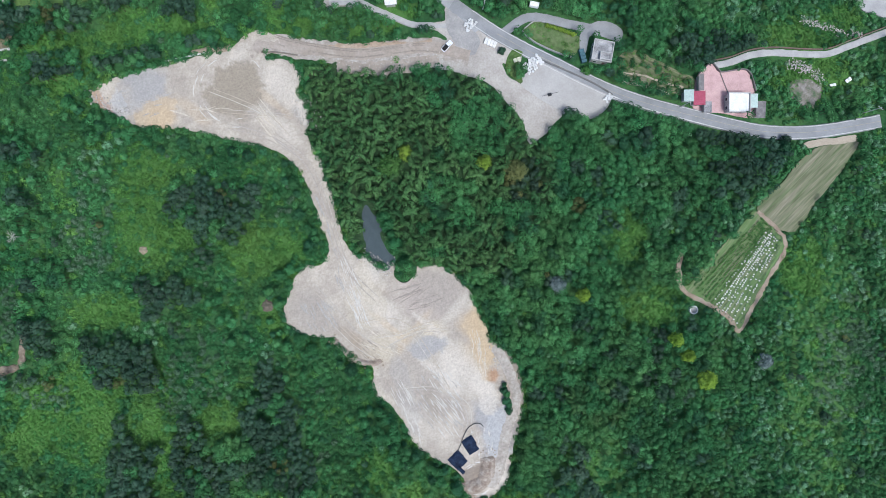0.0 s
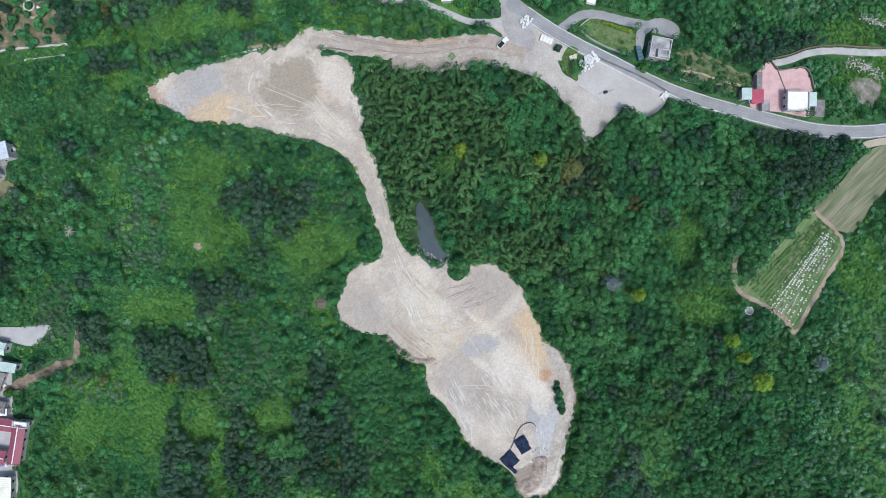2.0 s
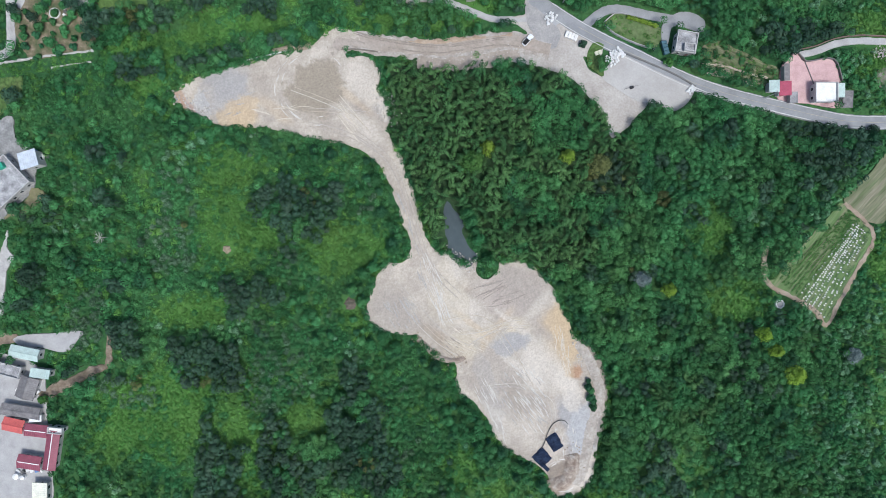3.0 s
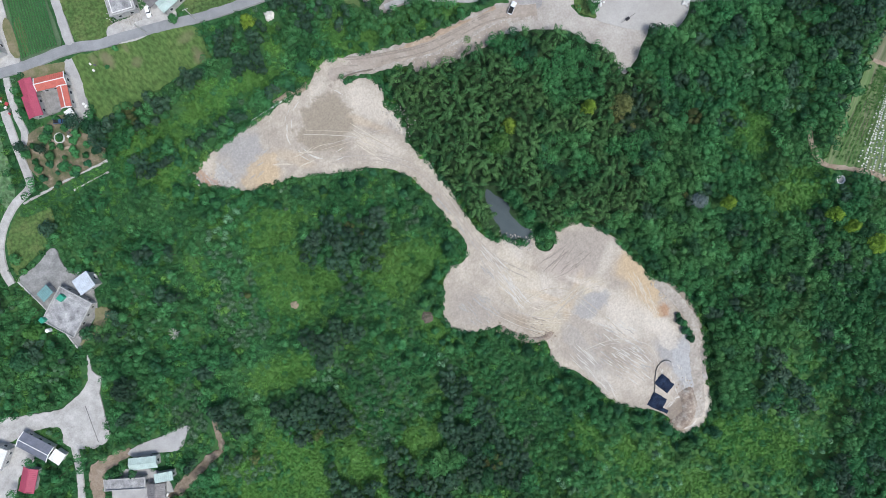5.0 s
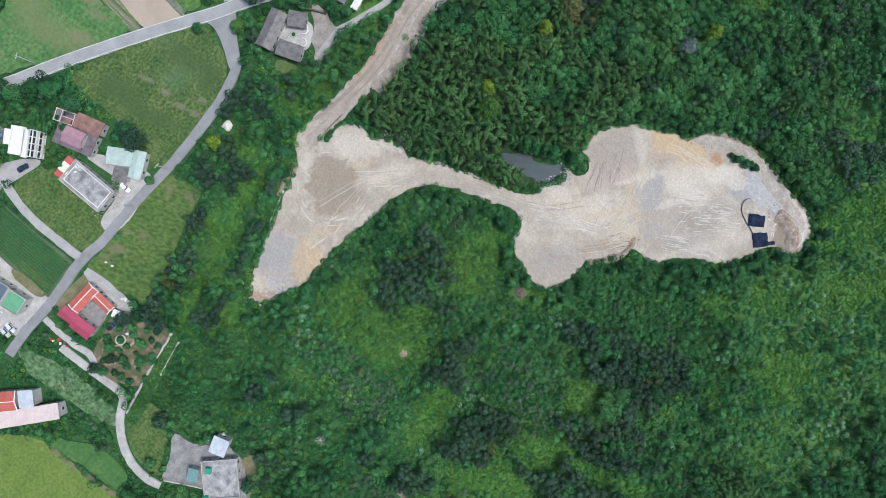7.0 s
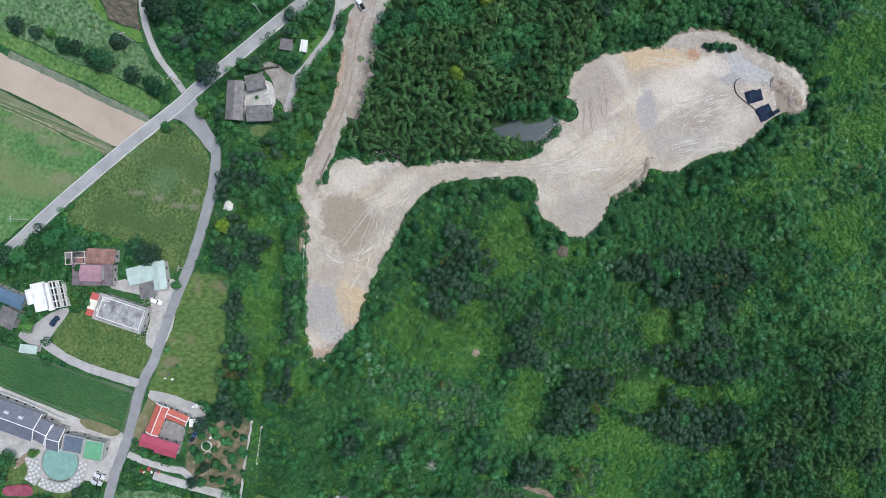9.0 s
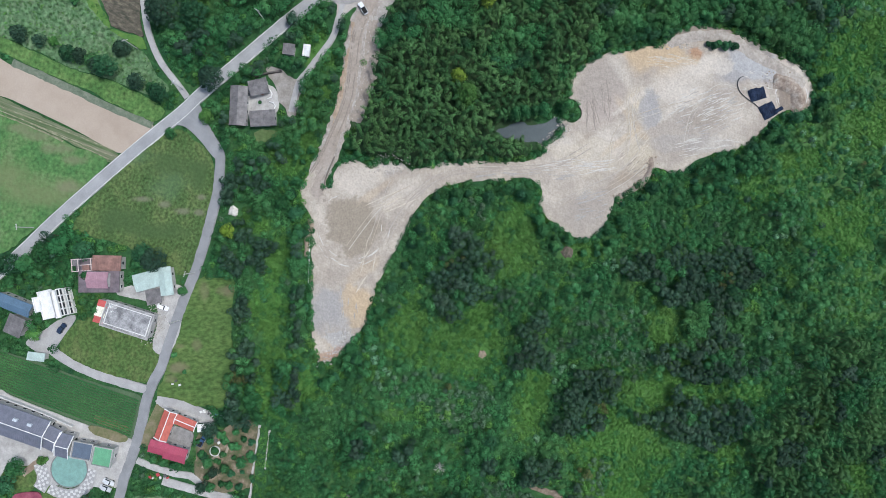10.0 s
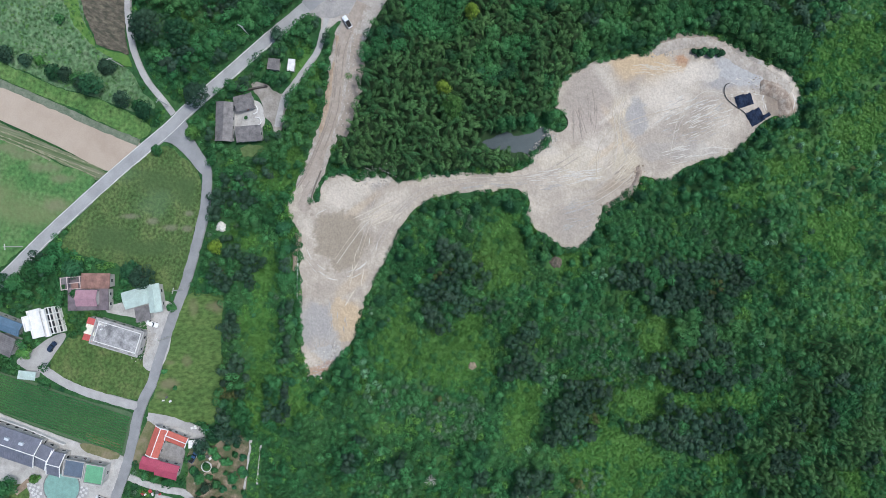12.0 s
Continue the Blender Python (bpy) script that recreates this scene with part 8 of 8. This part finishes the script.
def plant():
    """Where each head of leaves stands, and of which kind: x, y, kind, lift, the crown's own number and its heading."""
    got = []
    x, y = scatter(1.9)
    ok = free_ground(x, y, 0.7)
    x, y = x[ok], y[ok]
    cx, cy, own, edge = crowns(x, y, 5.4, 3)
    bx, by, bown, bedge = crowns(x, y, 3.3, 4)
    rim = near(QUARRY_RIM + QUARRY_RIM[:1], x, y, 2.2)
    grove = inside(GROVE, x, y)
    dark = in_ellipses(DARK_CLUMPS, cx, cy) + 0.3 * patch(cx, cy, 6, 4)
    thick = in_ellipses(THICKETS_ONE + THICKETS_TWO + THICKETS_THREE + THICKETS_FOUR, x, y) + 0.35 * patch(x, y, 5, 8)
    light = in_ellipses(HAZE_SCRUB, x, y) + 0.5 * patch(x, y, 9, 23)
    mead = in_ellipses(MEADOWS, x, y) + 0.45 * patch(x, y, 7, 1)
    west = in_ellipses(WEST_SCRUB, x, y) + 0.6 * patch(x, y, 9, 27)
    mixed = in_ellipses(GROVE_BROAD, cx, cy) + 0.4 * patch(cx, cy, 8, 19)
    golden = in_ellipses(GROVE_OLIVE, cx, cy)
    wild = patch(x, y, 15, 9)
    wild_c, tone_c = patch(cx, cy, 15, 9), patch(cx, cy, 9, 5)
    tone = patch(x, y, 9, 5)
    far_grove = in_ellipses(FAR_GROVE, x, y) + 0.35 * patch(x, y, 8, 17)
    grey = in_ellipses(GREY_SCRUB, x, y) + 0.5 * patch(x, y, 8, 14)
    east = x + 6 * patch(x, y, 20, 2) > -5 - 0.35 * (y < -20) * (-20 - y)
    # Towards the east edge paler kinds also stand in for haze.
    far = np.maximum((x - 103) / 36, (y > 45) * (x - 88) / 40) + 0.6 * patch(x, y, 14, 6)
    swell = patch(x, y, 9, 11)
    for i in range(len(x)):
        r = rng.random()
        blur = mead[i] + 0.16 * rng.normal()
        if rim[i]:
            k = "bush" if r < 0.6 else "scrub" if r < 0.8 else "tuft"
        elif grove[i]:
            k = "olive" if golden[i] + 0.8 * (own[i] - 0.5) < 1 else ("broad" if own[i] < 0.55 else "deep") if mixed[i] + 0.3 * (own[i] - 0.5) < 1 else "bamboo" if tone_c[i] + 0.5 * (own[i] - 0.5) < 0.6 else "deep"
        elif dark[i] + 0.5 * (own[i] - 0.5) < 1:
            k = "dark" if own[i] < 0.8 else "olive" if own[i] > 0.93 else "deep"
        elif thick[i] < 1:
            k = "deep" if own[i] < 0.45 else "dark" if own[i] < 0.75 else "broad" if r < 0.8 else "bush"
        elif far_grove[i] < 1 and blur > 0.9:
            k = "bamboo" if own[i] < 0.72 else "deep" if own[i] < 0.9 else "dark"
        elif grey[i] + 0.1 * rng.normal() < 1:
            k = "grey" if bown[i] < 0.62 else "olive" if bown[i] < 0.66 else "scrub"
        elif blur < 0.92:
            k = "tuft" if r < 0.66 else "fresh" if r < 0.78 else "scrub" if r < 0.83 else None
        elif blur < 1.25 and r < 0.8:
            k = "scrub" if r < 0.4 else "fresh" if r < 0.6 else "bush"
        elif light[i] < 1 and bown[i] < 0.85:
            k = "scrub" if bown[i] < 0.18 else "fresh" if bown[i] < 0.45 else "tuft" if r < 0.5 else "bush" if bown[i] < 0.52 else "pale"
        elif west[i] < 1 and bown[i] < 0.55:
            k = "fresh" if bown[i] < 0.22 else "scrub" if bown[i] < 0.4 else "tuft"
        elif far[i] > 0.25 and bown[i] < 0.9:
            k = "pale" if bown[i] < 0.62 else "bush" if bown[i] < 0.75 else "scrub"
        elif east[i]:
            v = tone_c[i] + 0.5 * wild_c[i] + 0.9 * (own[i] - 0.5)
            k = "olive" if v > 0.8 else "broad" if v > 0.05 else "deep" if v > -0.6 else "dark"
            if r < 0.04:
                k = "bush"
        else:
            v = wild[i] + 0.5 * tone[i] + 0.55 * (bown[i] - 0.5) + 0.15 * (x[i] < -105)
            k = "dark" if v < -0.95 else "grey" if v < -0.66 else "bush" if v < -0.2 else "scrub" if v < 0.15 else "broad" if v < 0.28 else "bush" if v < 0.42 else "scrub" if v < 0.66 else "fresh"
            if r < 0.14:
                k = "tuft" if tone[i] > 0 else "scrub"
        if k in TALL:
            if edge[i] > 0.95 and r < 0.5:
                continue
            lift = 1.6 * (own[i] - 0.5) + 1.4 * swell[i] - (2.2 if k == "bamboo" else 1.3) * edge[i] ** 2.2
            heading = math.atan2(y[i] - cy[i], x[i] - cx[i]) + 0.35 * rng.normal()
            got.append((x[i], y[i], k, lift, own[i], heading))
        elif k:
            low = k in ("tuft", "fresh", "weed")
            lift = 0.3 * swell[i] if low else 0.9 * (bown[i] - 0.5) + 0.5 * swell[i] - 0.7 * bedge[i] ** 2
            got.append((x[i], y[i], k, lift, bown[i], rng.uniform(0, 6.28)))
    x, y = scatter(1.6)
    ok = in_ellipses(MEADOWS, x, y) < 1.1
    x, y = x[ok], y[ok]
    ok = free_ground(x, y, 0.3)
    got += [(a, b, "tuft", 0.0, 0.5, a * 7 + b) for a, b in zip(x[ok], y[ok])]
    for field, kind, gap in ((MEADOW_NORTH, "weed", 1.5), (WEED_FIELD, "weed", 1.6), (BEDS, "tuft", 1.3), (DRY_SLOPE, "scrub", 3.0), (DRY_SLOPE, "tuft", 2.0), (HILL_GARDEN, "tuft", 2.4)):
        x, y = scatter(gap)
        ok = inside(field, x, y) & (rng.random(x.size) < 0.8)
        got += [(a, b, kind, 0.0, 0.5, a * 7 + b) for a, b in zip(x[ok], y[ok])]
    for q in resample(QUARRY_RIM, 0.55, True):
        off = abs(rng.normal(0.6, 0.6))
        a = rng.uniform(0, 6.28)
        if not near(HAUL_ROAD, np.array([q.x]), np.array([q.y]), 2.3)[0] and rng.random() < 0.85 and not inside(QUARRY_RIM, np.array([q.x + off * np.cos(a)]), np.array([q.y + off * np.sin(a)]))[0]:
            got.append((q.x + off * np.cos(a), q.y + off * np.sin(a), "bush" if rng.random() < 0.35 else "scrub" if rng.random() < 0.5 else "tuft", 0.0, rng.random(), a))
    return got


def leafy_mesh(name, plants, label, category):
    blocks, mats = [], []
    px, py = np.array([p[0] for p in plants]), np.array([p[1] for p in plants])
    hue, light = patch(px, py, 11, 21), 0.55 * patch(px, py, 3.5, 33) + 0.9 * patch(px, py, 14, 35)
    # Lit leaf copies are favoured in both scrub zones, in place of haze.
    light += 0.55 * (in_ellipses(HAZE_SCRUB, px, py) + 0.3 * patch(px, py, 6, 37) < 1) + 0.6 * (in_ellipses(WEST_SCRUB, px, py) + 0.3 * patch(px, py, 6, 37) < 1)
    for (x, y, k, lift, own, turn), hu, li in zip(plants, hue, light):
        choice, low, high, forms = SPECIES[k]
        f = forms[rng.integers(0, len(forms))]
        s = rng.uniform(0.8, 1.2)
        own = (own * 7.31) % 1 - 0.5
        c, q = np.cos(turn) * s, np.sin(turn) * s
        p = f.reshape(-1, 3)
        h = max(0.3, rng.uniform(low, high) * 0.5 + (low + high) * 0.25 + lift)
        blocks.append(np.c_[p[:, 0] * c - p[:, 1] * q + x, p[:, 0] * q + p[:, 1] * c + y, p[:, 2] * s + h])
        # Picks the shaded, plain or lit copy of this head's leaf colour.
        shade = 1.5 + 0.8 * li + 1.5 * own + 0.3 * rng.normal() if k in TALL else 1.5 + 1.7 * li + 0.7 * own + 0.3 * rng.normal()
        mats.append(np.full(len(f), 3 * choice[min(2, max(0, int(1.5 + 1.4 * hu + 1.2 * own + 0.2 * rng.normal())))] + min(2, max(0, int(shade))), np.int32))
    co = np.concatenate(blocks).astype(np.float32)
    mi = np.concatenate(mats)
    n = len(mi)
    me = bpy.data.meshes.new(name)
    me.vertices.add(4 * n)
    me.vertices.foreach_set("co", co.ravel())
    me.loops.add(4 * n)
    me.loops.foreach_set("vertex_index", np.arange(4 * n, dtype=np.int32))
    me.polygons.add(n)
    me.polygons.foreach_set("loop_start", np.arange(0, 4 * n, 4, dtype=np.int32))
    for m in LEAF:
        me.materials.append(m)
    me.polygons.foreach_set("material_index", mi)
    me.update(calc_edges=True)
    return tagged(new(name, me), label=label, category=category, kind="stuff")


PLANTS = plant()


def stems(name, plants, label):
    """Thin three-sided trunks from the ground up into each tall head of leaves."""
    tall = np.array([(x, y, 0.5 * (SPECIES[k][1] + SPECIES[k][2]) + lift) for x, y, k, lift, *_ in plants if k in ("bamboo", "broad", "deep", "dark", "pale", "olive")])
    tall = tall[tall[:, 2] > 1.5]
    n = len(tall)
    a = np.arange(3) * 2 * np.pi / 3
    ring = np.stack([np.cos(a), np.sin(a)], 1)
    low = np.concatenate([tall[:, None, :2] + 0.11 * ring, np.full((n, 3, 1), -0.3)], 2)
    high = np.concatenate([tall[:, None, :2] + 0.05 * ring, np.repeat(tall[:, 2:3] - 0.7, 3, 1)[:, :, None]], 2)
    co = np.concatenate([low, high], 1).astype(np.float32)
    quad = np.array([(0, 1, 4, 3), (1, 2, 5, 4), (2, 0, 3, 5)], np.int32)
    loops = (np.arange(n, dtype=np.int32)[:, None, None] * 6 + quad).ravel()
    me = bpy.data.meshes.new(name)
    me.vertices.add(6 * n)
    me.vertices.foreach_set("co", co.ravel())
    me.loops.add(12 * n)
    me.loops.foreach_set("vertex_index", loops)
    me.polygons.add(3 * n)
    me.polygons.foreach_set("loop_start", np.arange(0, 12 * n, 4, dtype=np.int32))
    me.materials.append(BARK)
    me.update(calc_edges=True)
    return tagged(new(name, me), label=label, category="trunks", kind="stuff")


stems("woodland_trunks", PLANTS, "thin brown trunks and canes below the canopy")
leafy_mesh("bamboo_grove", [p for p in PLANTS if p[2] == "bamboo"], "dense grove of feathery green bamboo crowns", "bamboo")
leafy_mesh("woodland", [p for p in PLANTS if p[2] in ("broad", "deep", "dark", "pale", "olive")], "dense green woodland canopy of rounded crowns", "forest")
leafy_mesh("undergrowth", [p for p in PLANTS if p[2] in ("bush", "fresh", "grey", "tuft", "weed", "scrub")], "tangled green bushes and tall weeds", "shrubs")


# ==== single trees and crops ====
def tree(x, y, radius, kind, label, group=""):
    """A tree of its own: tapered trunk with limbs, and a crown of leafy heads."""
    deep_in = inside(GROVE, np.array([x]), np.array([y]))[0]
    tall = 9.0 if deep_in else 8.4 if kind == "lime" else max(1.6, radius * 2.1)
    owner = tagged(new("tree"), label=label, category="tree", group=group)
    owner.matrix_basis = pose(x, y, -0.05, 0, 0, random.uniform(0, 360))
    key = (kind, round(radius * 1.5), random.randrange(1, 3) if kind == "lime" else random.randrange(3), round(tall))
    if key not in TREES:
        heads = max(4, int(3.4 * radius ** 1.5))
        cl = []
        for i in range(heads):
            a, q = 2.4 * i, math.sqrt((i + 0.3) / heads)
            head = dome(28, random.uniform(0.8, 1.15) * min(1.3, radius * 0.62), 0.9, 0.42, 0.22)
            head[..., 0] += (radius - 0.5) * q * math.cos(a) * random.uniform(0.85, 1.1)
            head[..., 1] += (radius - 0.5) * q * math.sin(a) * random.uniform(0.85, 1.1)
            head[..., 2] += tall * (1 - 0.5 * q * q) * random.uniform(0.9, 1.08)
            cl.append(head)
        cl = np.concatenate(cl)
        me = bpy.data.meshes.new("crown")
        me.from_pydata(cl.reshape(-1, 3).tolist(), [], np.arange(4 * len(cl)).reshape(-1, 4).tolist())
        # key[2] picks the shaded, plain or lit copy of the crown's colour.
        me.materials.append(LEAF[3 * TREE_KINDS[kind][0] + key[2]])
        bm = bmesh.new()
        bmesh.ops.create_cone(bm, cap_ends=True, segments=8, radius1=0.07 * radius + 0.06, radius2=0.045 * radius, depth=tall * 0.6, matrix=Matrix.Translation((0, 0, tall * 0.3)))
        for i in range(5):
            a = 2 * math.pi * i / 5 + random.random()
            got = bmesh.ops.create_cone(bm, cap_ends=True, segments=6, radius1=0.04 * radius, radius2=0.015 * radius, depth=radius * 0.8)["verts"]
            bmesh.ops.transform(bm, matrix=Matrix.Translation((0.3 * radius * math.cos(a), 0.3 * radius * math.sin(a), tall * 0.6)) @ Matrix.Rotation(a, 4, "Z") @ Matrix.Rotation(radians(52), 4, "Y"), verts=got)
        tm = bpy.data.meshes.new("trunk")
        bm.to_mesh(tm)
        bm.free()
        tm.materials.append(BARK)
        TREES[key] = (tm, me)
    for nm, me in zip(("trunk", "crown"), TREES[key]):
        ob = new(nm, me)
        ob.parent = owner
    return owner


TREES = {}
TREE_KINDS = {
    "lime": (6, "yellow-green broadleaf tree with a rounded crown"), "silver": (7, "pale silver-grey leaved tree among green woodland"), "olive": (8, "olive-brown crowned tree in green woodland"),
    "fresh": (4, "light green bushy tree with a full crown"), "dark": (3, "dark blue-green tree with a dense crown"), "deep": (1, "deep green broadleaf tree with a dense crown"),
    "broad": (0, "mid-green broadleaf tree with a rounded crown"), "bush": (10, "low rounded green garden shrub")}
for x, y, r, k in SINGLE_TREES_A + SINGLE_TREES_B + SINGLE_TREES_C:
    tree(x, y, r, k, TREE_KINDS[k][1])
for f, off, r in ((0.0, 0.1, 1.1), (0.18, -0.4, 1.5), (0.36, 0.3, 1.4), (0.55, -0.3, 1.7), (0.75, 0.2, 1.5), (0.95, -0.2, 1.2)):
    (ax, ay), (bx, by) = SPOTS["bush_isle"], SPOTS["bush_isle2"]
    tree(ax + (bx - ax) * f + off, ay + (by - ay) * f + off, r, "broad" if off > 0.2 else "deep", "low green bush standing on bare pit ground")


def dead_tree(key):
    """A leafless tree: pale forked branches spread from a short trunk."""
    x, y = SPOTS[key]
    owner = tagged(new("dead_tree"), label="leafless dead tree with pale bare branches", category="dead tree")
    owner.matrix_basis = pose(x, y, 0)
    wood = surface("bleached_wood", [(0.3, 0.29, 0.26), (0.42, 0.41, 0.38)], scale=2, grain=8)

    def limb(bm, a, b, r0, r1):
        d = b - a
        bmesh.ops.create_cone(bm, cap_ends=True, segments=6, radius1=r0, radius2=r1, depth=d.length, matrix=Matrix.Translation((a + b) / 2) @ d.to_track_quat("Z", "Y").to_matrix().to_4x4())
    bm = bmesh.new()
    top = Vector((0, 0, 4.2))
    limb(bm, Vector((0, 0, 0)), top, 0.22, 0.15)
    part("trunk", bm, wood, owner)
    for i in range(8):
        a = 0.8 * i + random.uniform(-0.2, 0.2)
        bm = bmesh.new()
        m = top + Vector((math.cos(a), math.sin(a), 0.6)) * random.uniform(0.8, 1.2)
        limb(bm, top, m, 0.13, 0.09)
        for s in (-0.45, 0.4):
            limb(bm, m, m + Vector((math.cos(a + s), math.sin(a + s), 0.35)) * random.uniform(0.9, 1.5), 0.09, 0.04)
        part("branch", bm, wood, owner)


dead_tree("dead_tree")
# crowns that hang over the pond
for f in (0.12, 0.3, 0.5, 0.7):
    a_, b_ = Vector(POND[1]), Vector(POND[5])
    q = a_.lerp(b_, f)
    tree(q.x + 2.4, q.y + 1.6, 2.4 + 0.5 * math.sin(9 * f), "broad", "green broadleaf tree leaning over the pond", "trees round the pond")
# trees that line the cleared ground
tx, ty = scatter(5.6)
ok = free_ground(tx, ty, 1.7) & near(QUARRY_RIM + QUARRY_RIM[:1], tx, ty, 8.0) & ~inside(GROVE, tx, ty)
for x, y in zip(tx[ok], ty[ok]):
    k = "deep" if random.random() < 0.55 else "broad"
    tree(x, y, random.uniform(1.0, 2.5), k, TREE_KINDS[k][1] + " beside the clearing", "trees along the clearing")
# young trees of the garden
gx, gy = scatter(4.2)
ok = inside(GARDEN, gx, gy)
for x, y in zip(gx[ok], gy[ok]):
    tree(x, y, random.uniform(0.8, 1.7), random.choice(("bush", "deep", "broad")), "young green tree in bare garden earth", "young garden trees")


def crop_rows(name, edge_a, edge_b, rows, gap, size, material, label, gaps=0.05):
    """Rows of small plants between two lines of two points each: too many to count."""
    quads = []
    for r in range(rows):
        f = (r + 0.5) / rows
        a = [edge_a[0][i] * (1 - f) + edge_b[0][i] * f for i in (0, 1)]
        b = [edge_a[1][i] * (1 - f) + edge_b[1][i] * f for i in (0, 1)]
        n = int(math.dist(a, b) / gap)
        for k in range(n):
            if random.random() < gaps:
                continue
            x, y = a[0] + (b[0] - a[0]) * k / n, a[1] + (b[1] - a[1]) * k / n
            for _ in range(5):
                t, ll = random.uniform(0, 6.28), size * random.uniform(0.6, 1.2)
                dx, dy = math.cos(t), math.sin(t)
                quads.append([(x, y, 0.15), (x + dx * ll * 0.5 - dy * ll * 0.22, y + dy * ll * 0.5 + dx * ll * 0.22, 0.75), (x + dx * ll, y + dy * ll, 0.45), (x + dx * ll * 0.5 + dy * ll * 0.22, y + dy * ll * 0.5 - dx * ll * 0.22, 0.75)])
    me = bpy.data.meshes.new(name)
    me.from_pydata([p for q in quads for p in q], [], [tuple(range(4 * i, 4 * i + 4)) for i in range(len(quads))])
    me.materials.append(material)
    return tagged(new(name, me), label=label, category="crop", kind="stuff")


# LEAF[32] is the lit copy of the clear green.
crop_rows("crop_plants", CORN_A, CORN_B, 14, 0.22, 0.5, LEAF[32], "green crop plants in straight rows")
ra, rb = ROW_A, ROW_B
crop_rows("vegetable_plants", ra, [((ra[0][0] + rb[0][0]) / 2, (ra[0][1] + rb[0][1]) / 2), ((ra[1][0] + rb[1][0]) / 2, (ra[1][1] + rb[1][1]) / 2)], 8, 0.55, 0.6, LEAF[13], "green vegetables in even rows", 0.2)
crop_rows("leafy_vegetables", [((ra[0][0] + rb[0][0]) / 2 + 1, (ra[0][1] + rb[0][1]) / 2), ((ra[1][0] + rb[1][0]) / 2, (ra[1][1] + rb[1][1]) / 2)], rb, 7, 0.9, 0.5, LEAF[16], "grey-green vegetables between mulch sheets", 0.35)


def mulch(count_rows):
    """Short white sheets laid over the beds."""
    owner = tagged(new("mulch_sheets"), label="white plastic mulch sheets laid along the beds", category="mulch")
    me = bpy.data.meshes.new("mulch_piece")
    v = [(-0.42, -0.3, 0), (0.42, -0.32, 0), (0.46, 0.3, 0), (-0.4, 0.33, 0), (-0.36, -0.25, 0.18), (0.36, -0.28, 0.22), (0.38, 0.26, 0.18), (-0.34, 0.28, 0.22)]
    me.from_pydata([(0.72 * a, 0.8 * b, c) for a, b, c in v], [], [(4, 5, 6, 7), (0, 1, 5, 4), (1, 2, 6, 5), (2, 3, 7, 6), (3, 0, 4, 7)])
    me.materials.append(BAG)
    for r, f in enumerate(count_rows):
        a = Vector((ra[0][0] * (1 - f) + rb[0][0] * f, ra[0][1] * (1 - f) + rb[0][1] * f))
        b = Vector((ra[1][0] * (1 - f) + rb[1][0] * f, ra[1][1] * (1 - f) + rb[1][1] * f))
        d = b - a
        turn = math.degrees(math.atan2(d.y, d.x))
        n = int(d.length / 0.85)
        for k in range(2, n - 1):
            if random.random() < (0.5, 0.12, 0.1, 0.2, 0.35, 0.4, 0.5, 0.55)[r]:
                continue
            p = a + d * (k / n)
            ob = new("mulch_piece", me)
            ob.parent = owner
            ob.matrix_basis = pose(p.x + random.uniform(-0.2, 0.2), p.y + random.uniform(-0.2, 0.2), 0.15, 0, 0, turn + random.uniform(60, 120))


mulch((0.42, 0.5, 0.55, 0.62, 0.68, 0.76, 0.84, 0.92))

# the clipped hedge of the hillside garden
hq = resample(HEDGE, 0.8, False)
heads = []
for q in hq:
    head = dome(26, 0.85, 0.8, 0.34, 0.25)
    heads.append(head + np.array([q.x, q.y, 1.5]))
heads = np.concatenate(heads)
me = bpy.data.meshes.new("hedge")
me.from_pydata(heads.reshape(-1, 3).tolist(), [], np.arange(4 * len(heads)).reshape(-1, 4).tolist())
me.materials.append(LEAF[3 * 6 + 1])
tagged(new("hedge", me), label="clipped yellow-green hedge beside the drive", category="hedge")
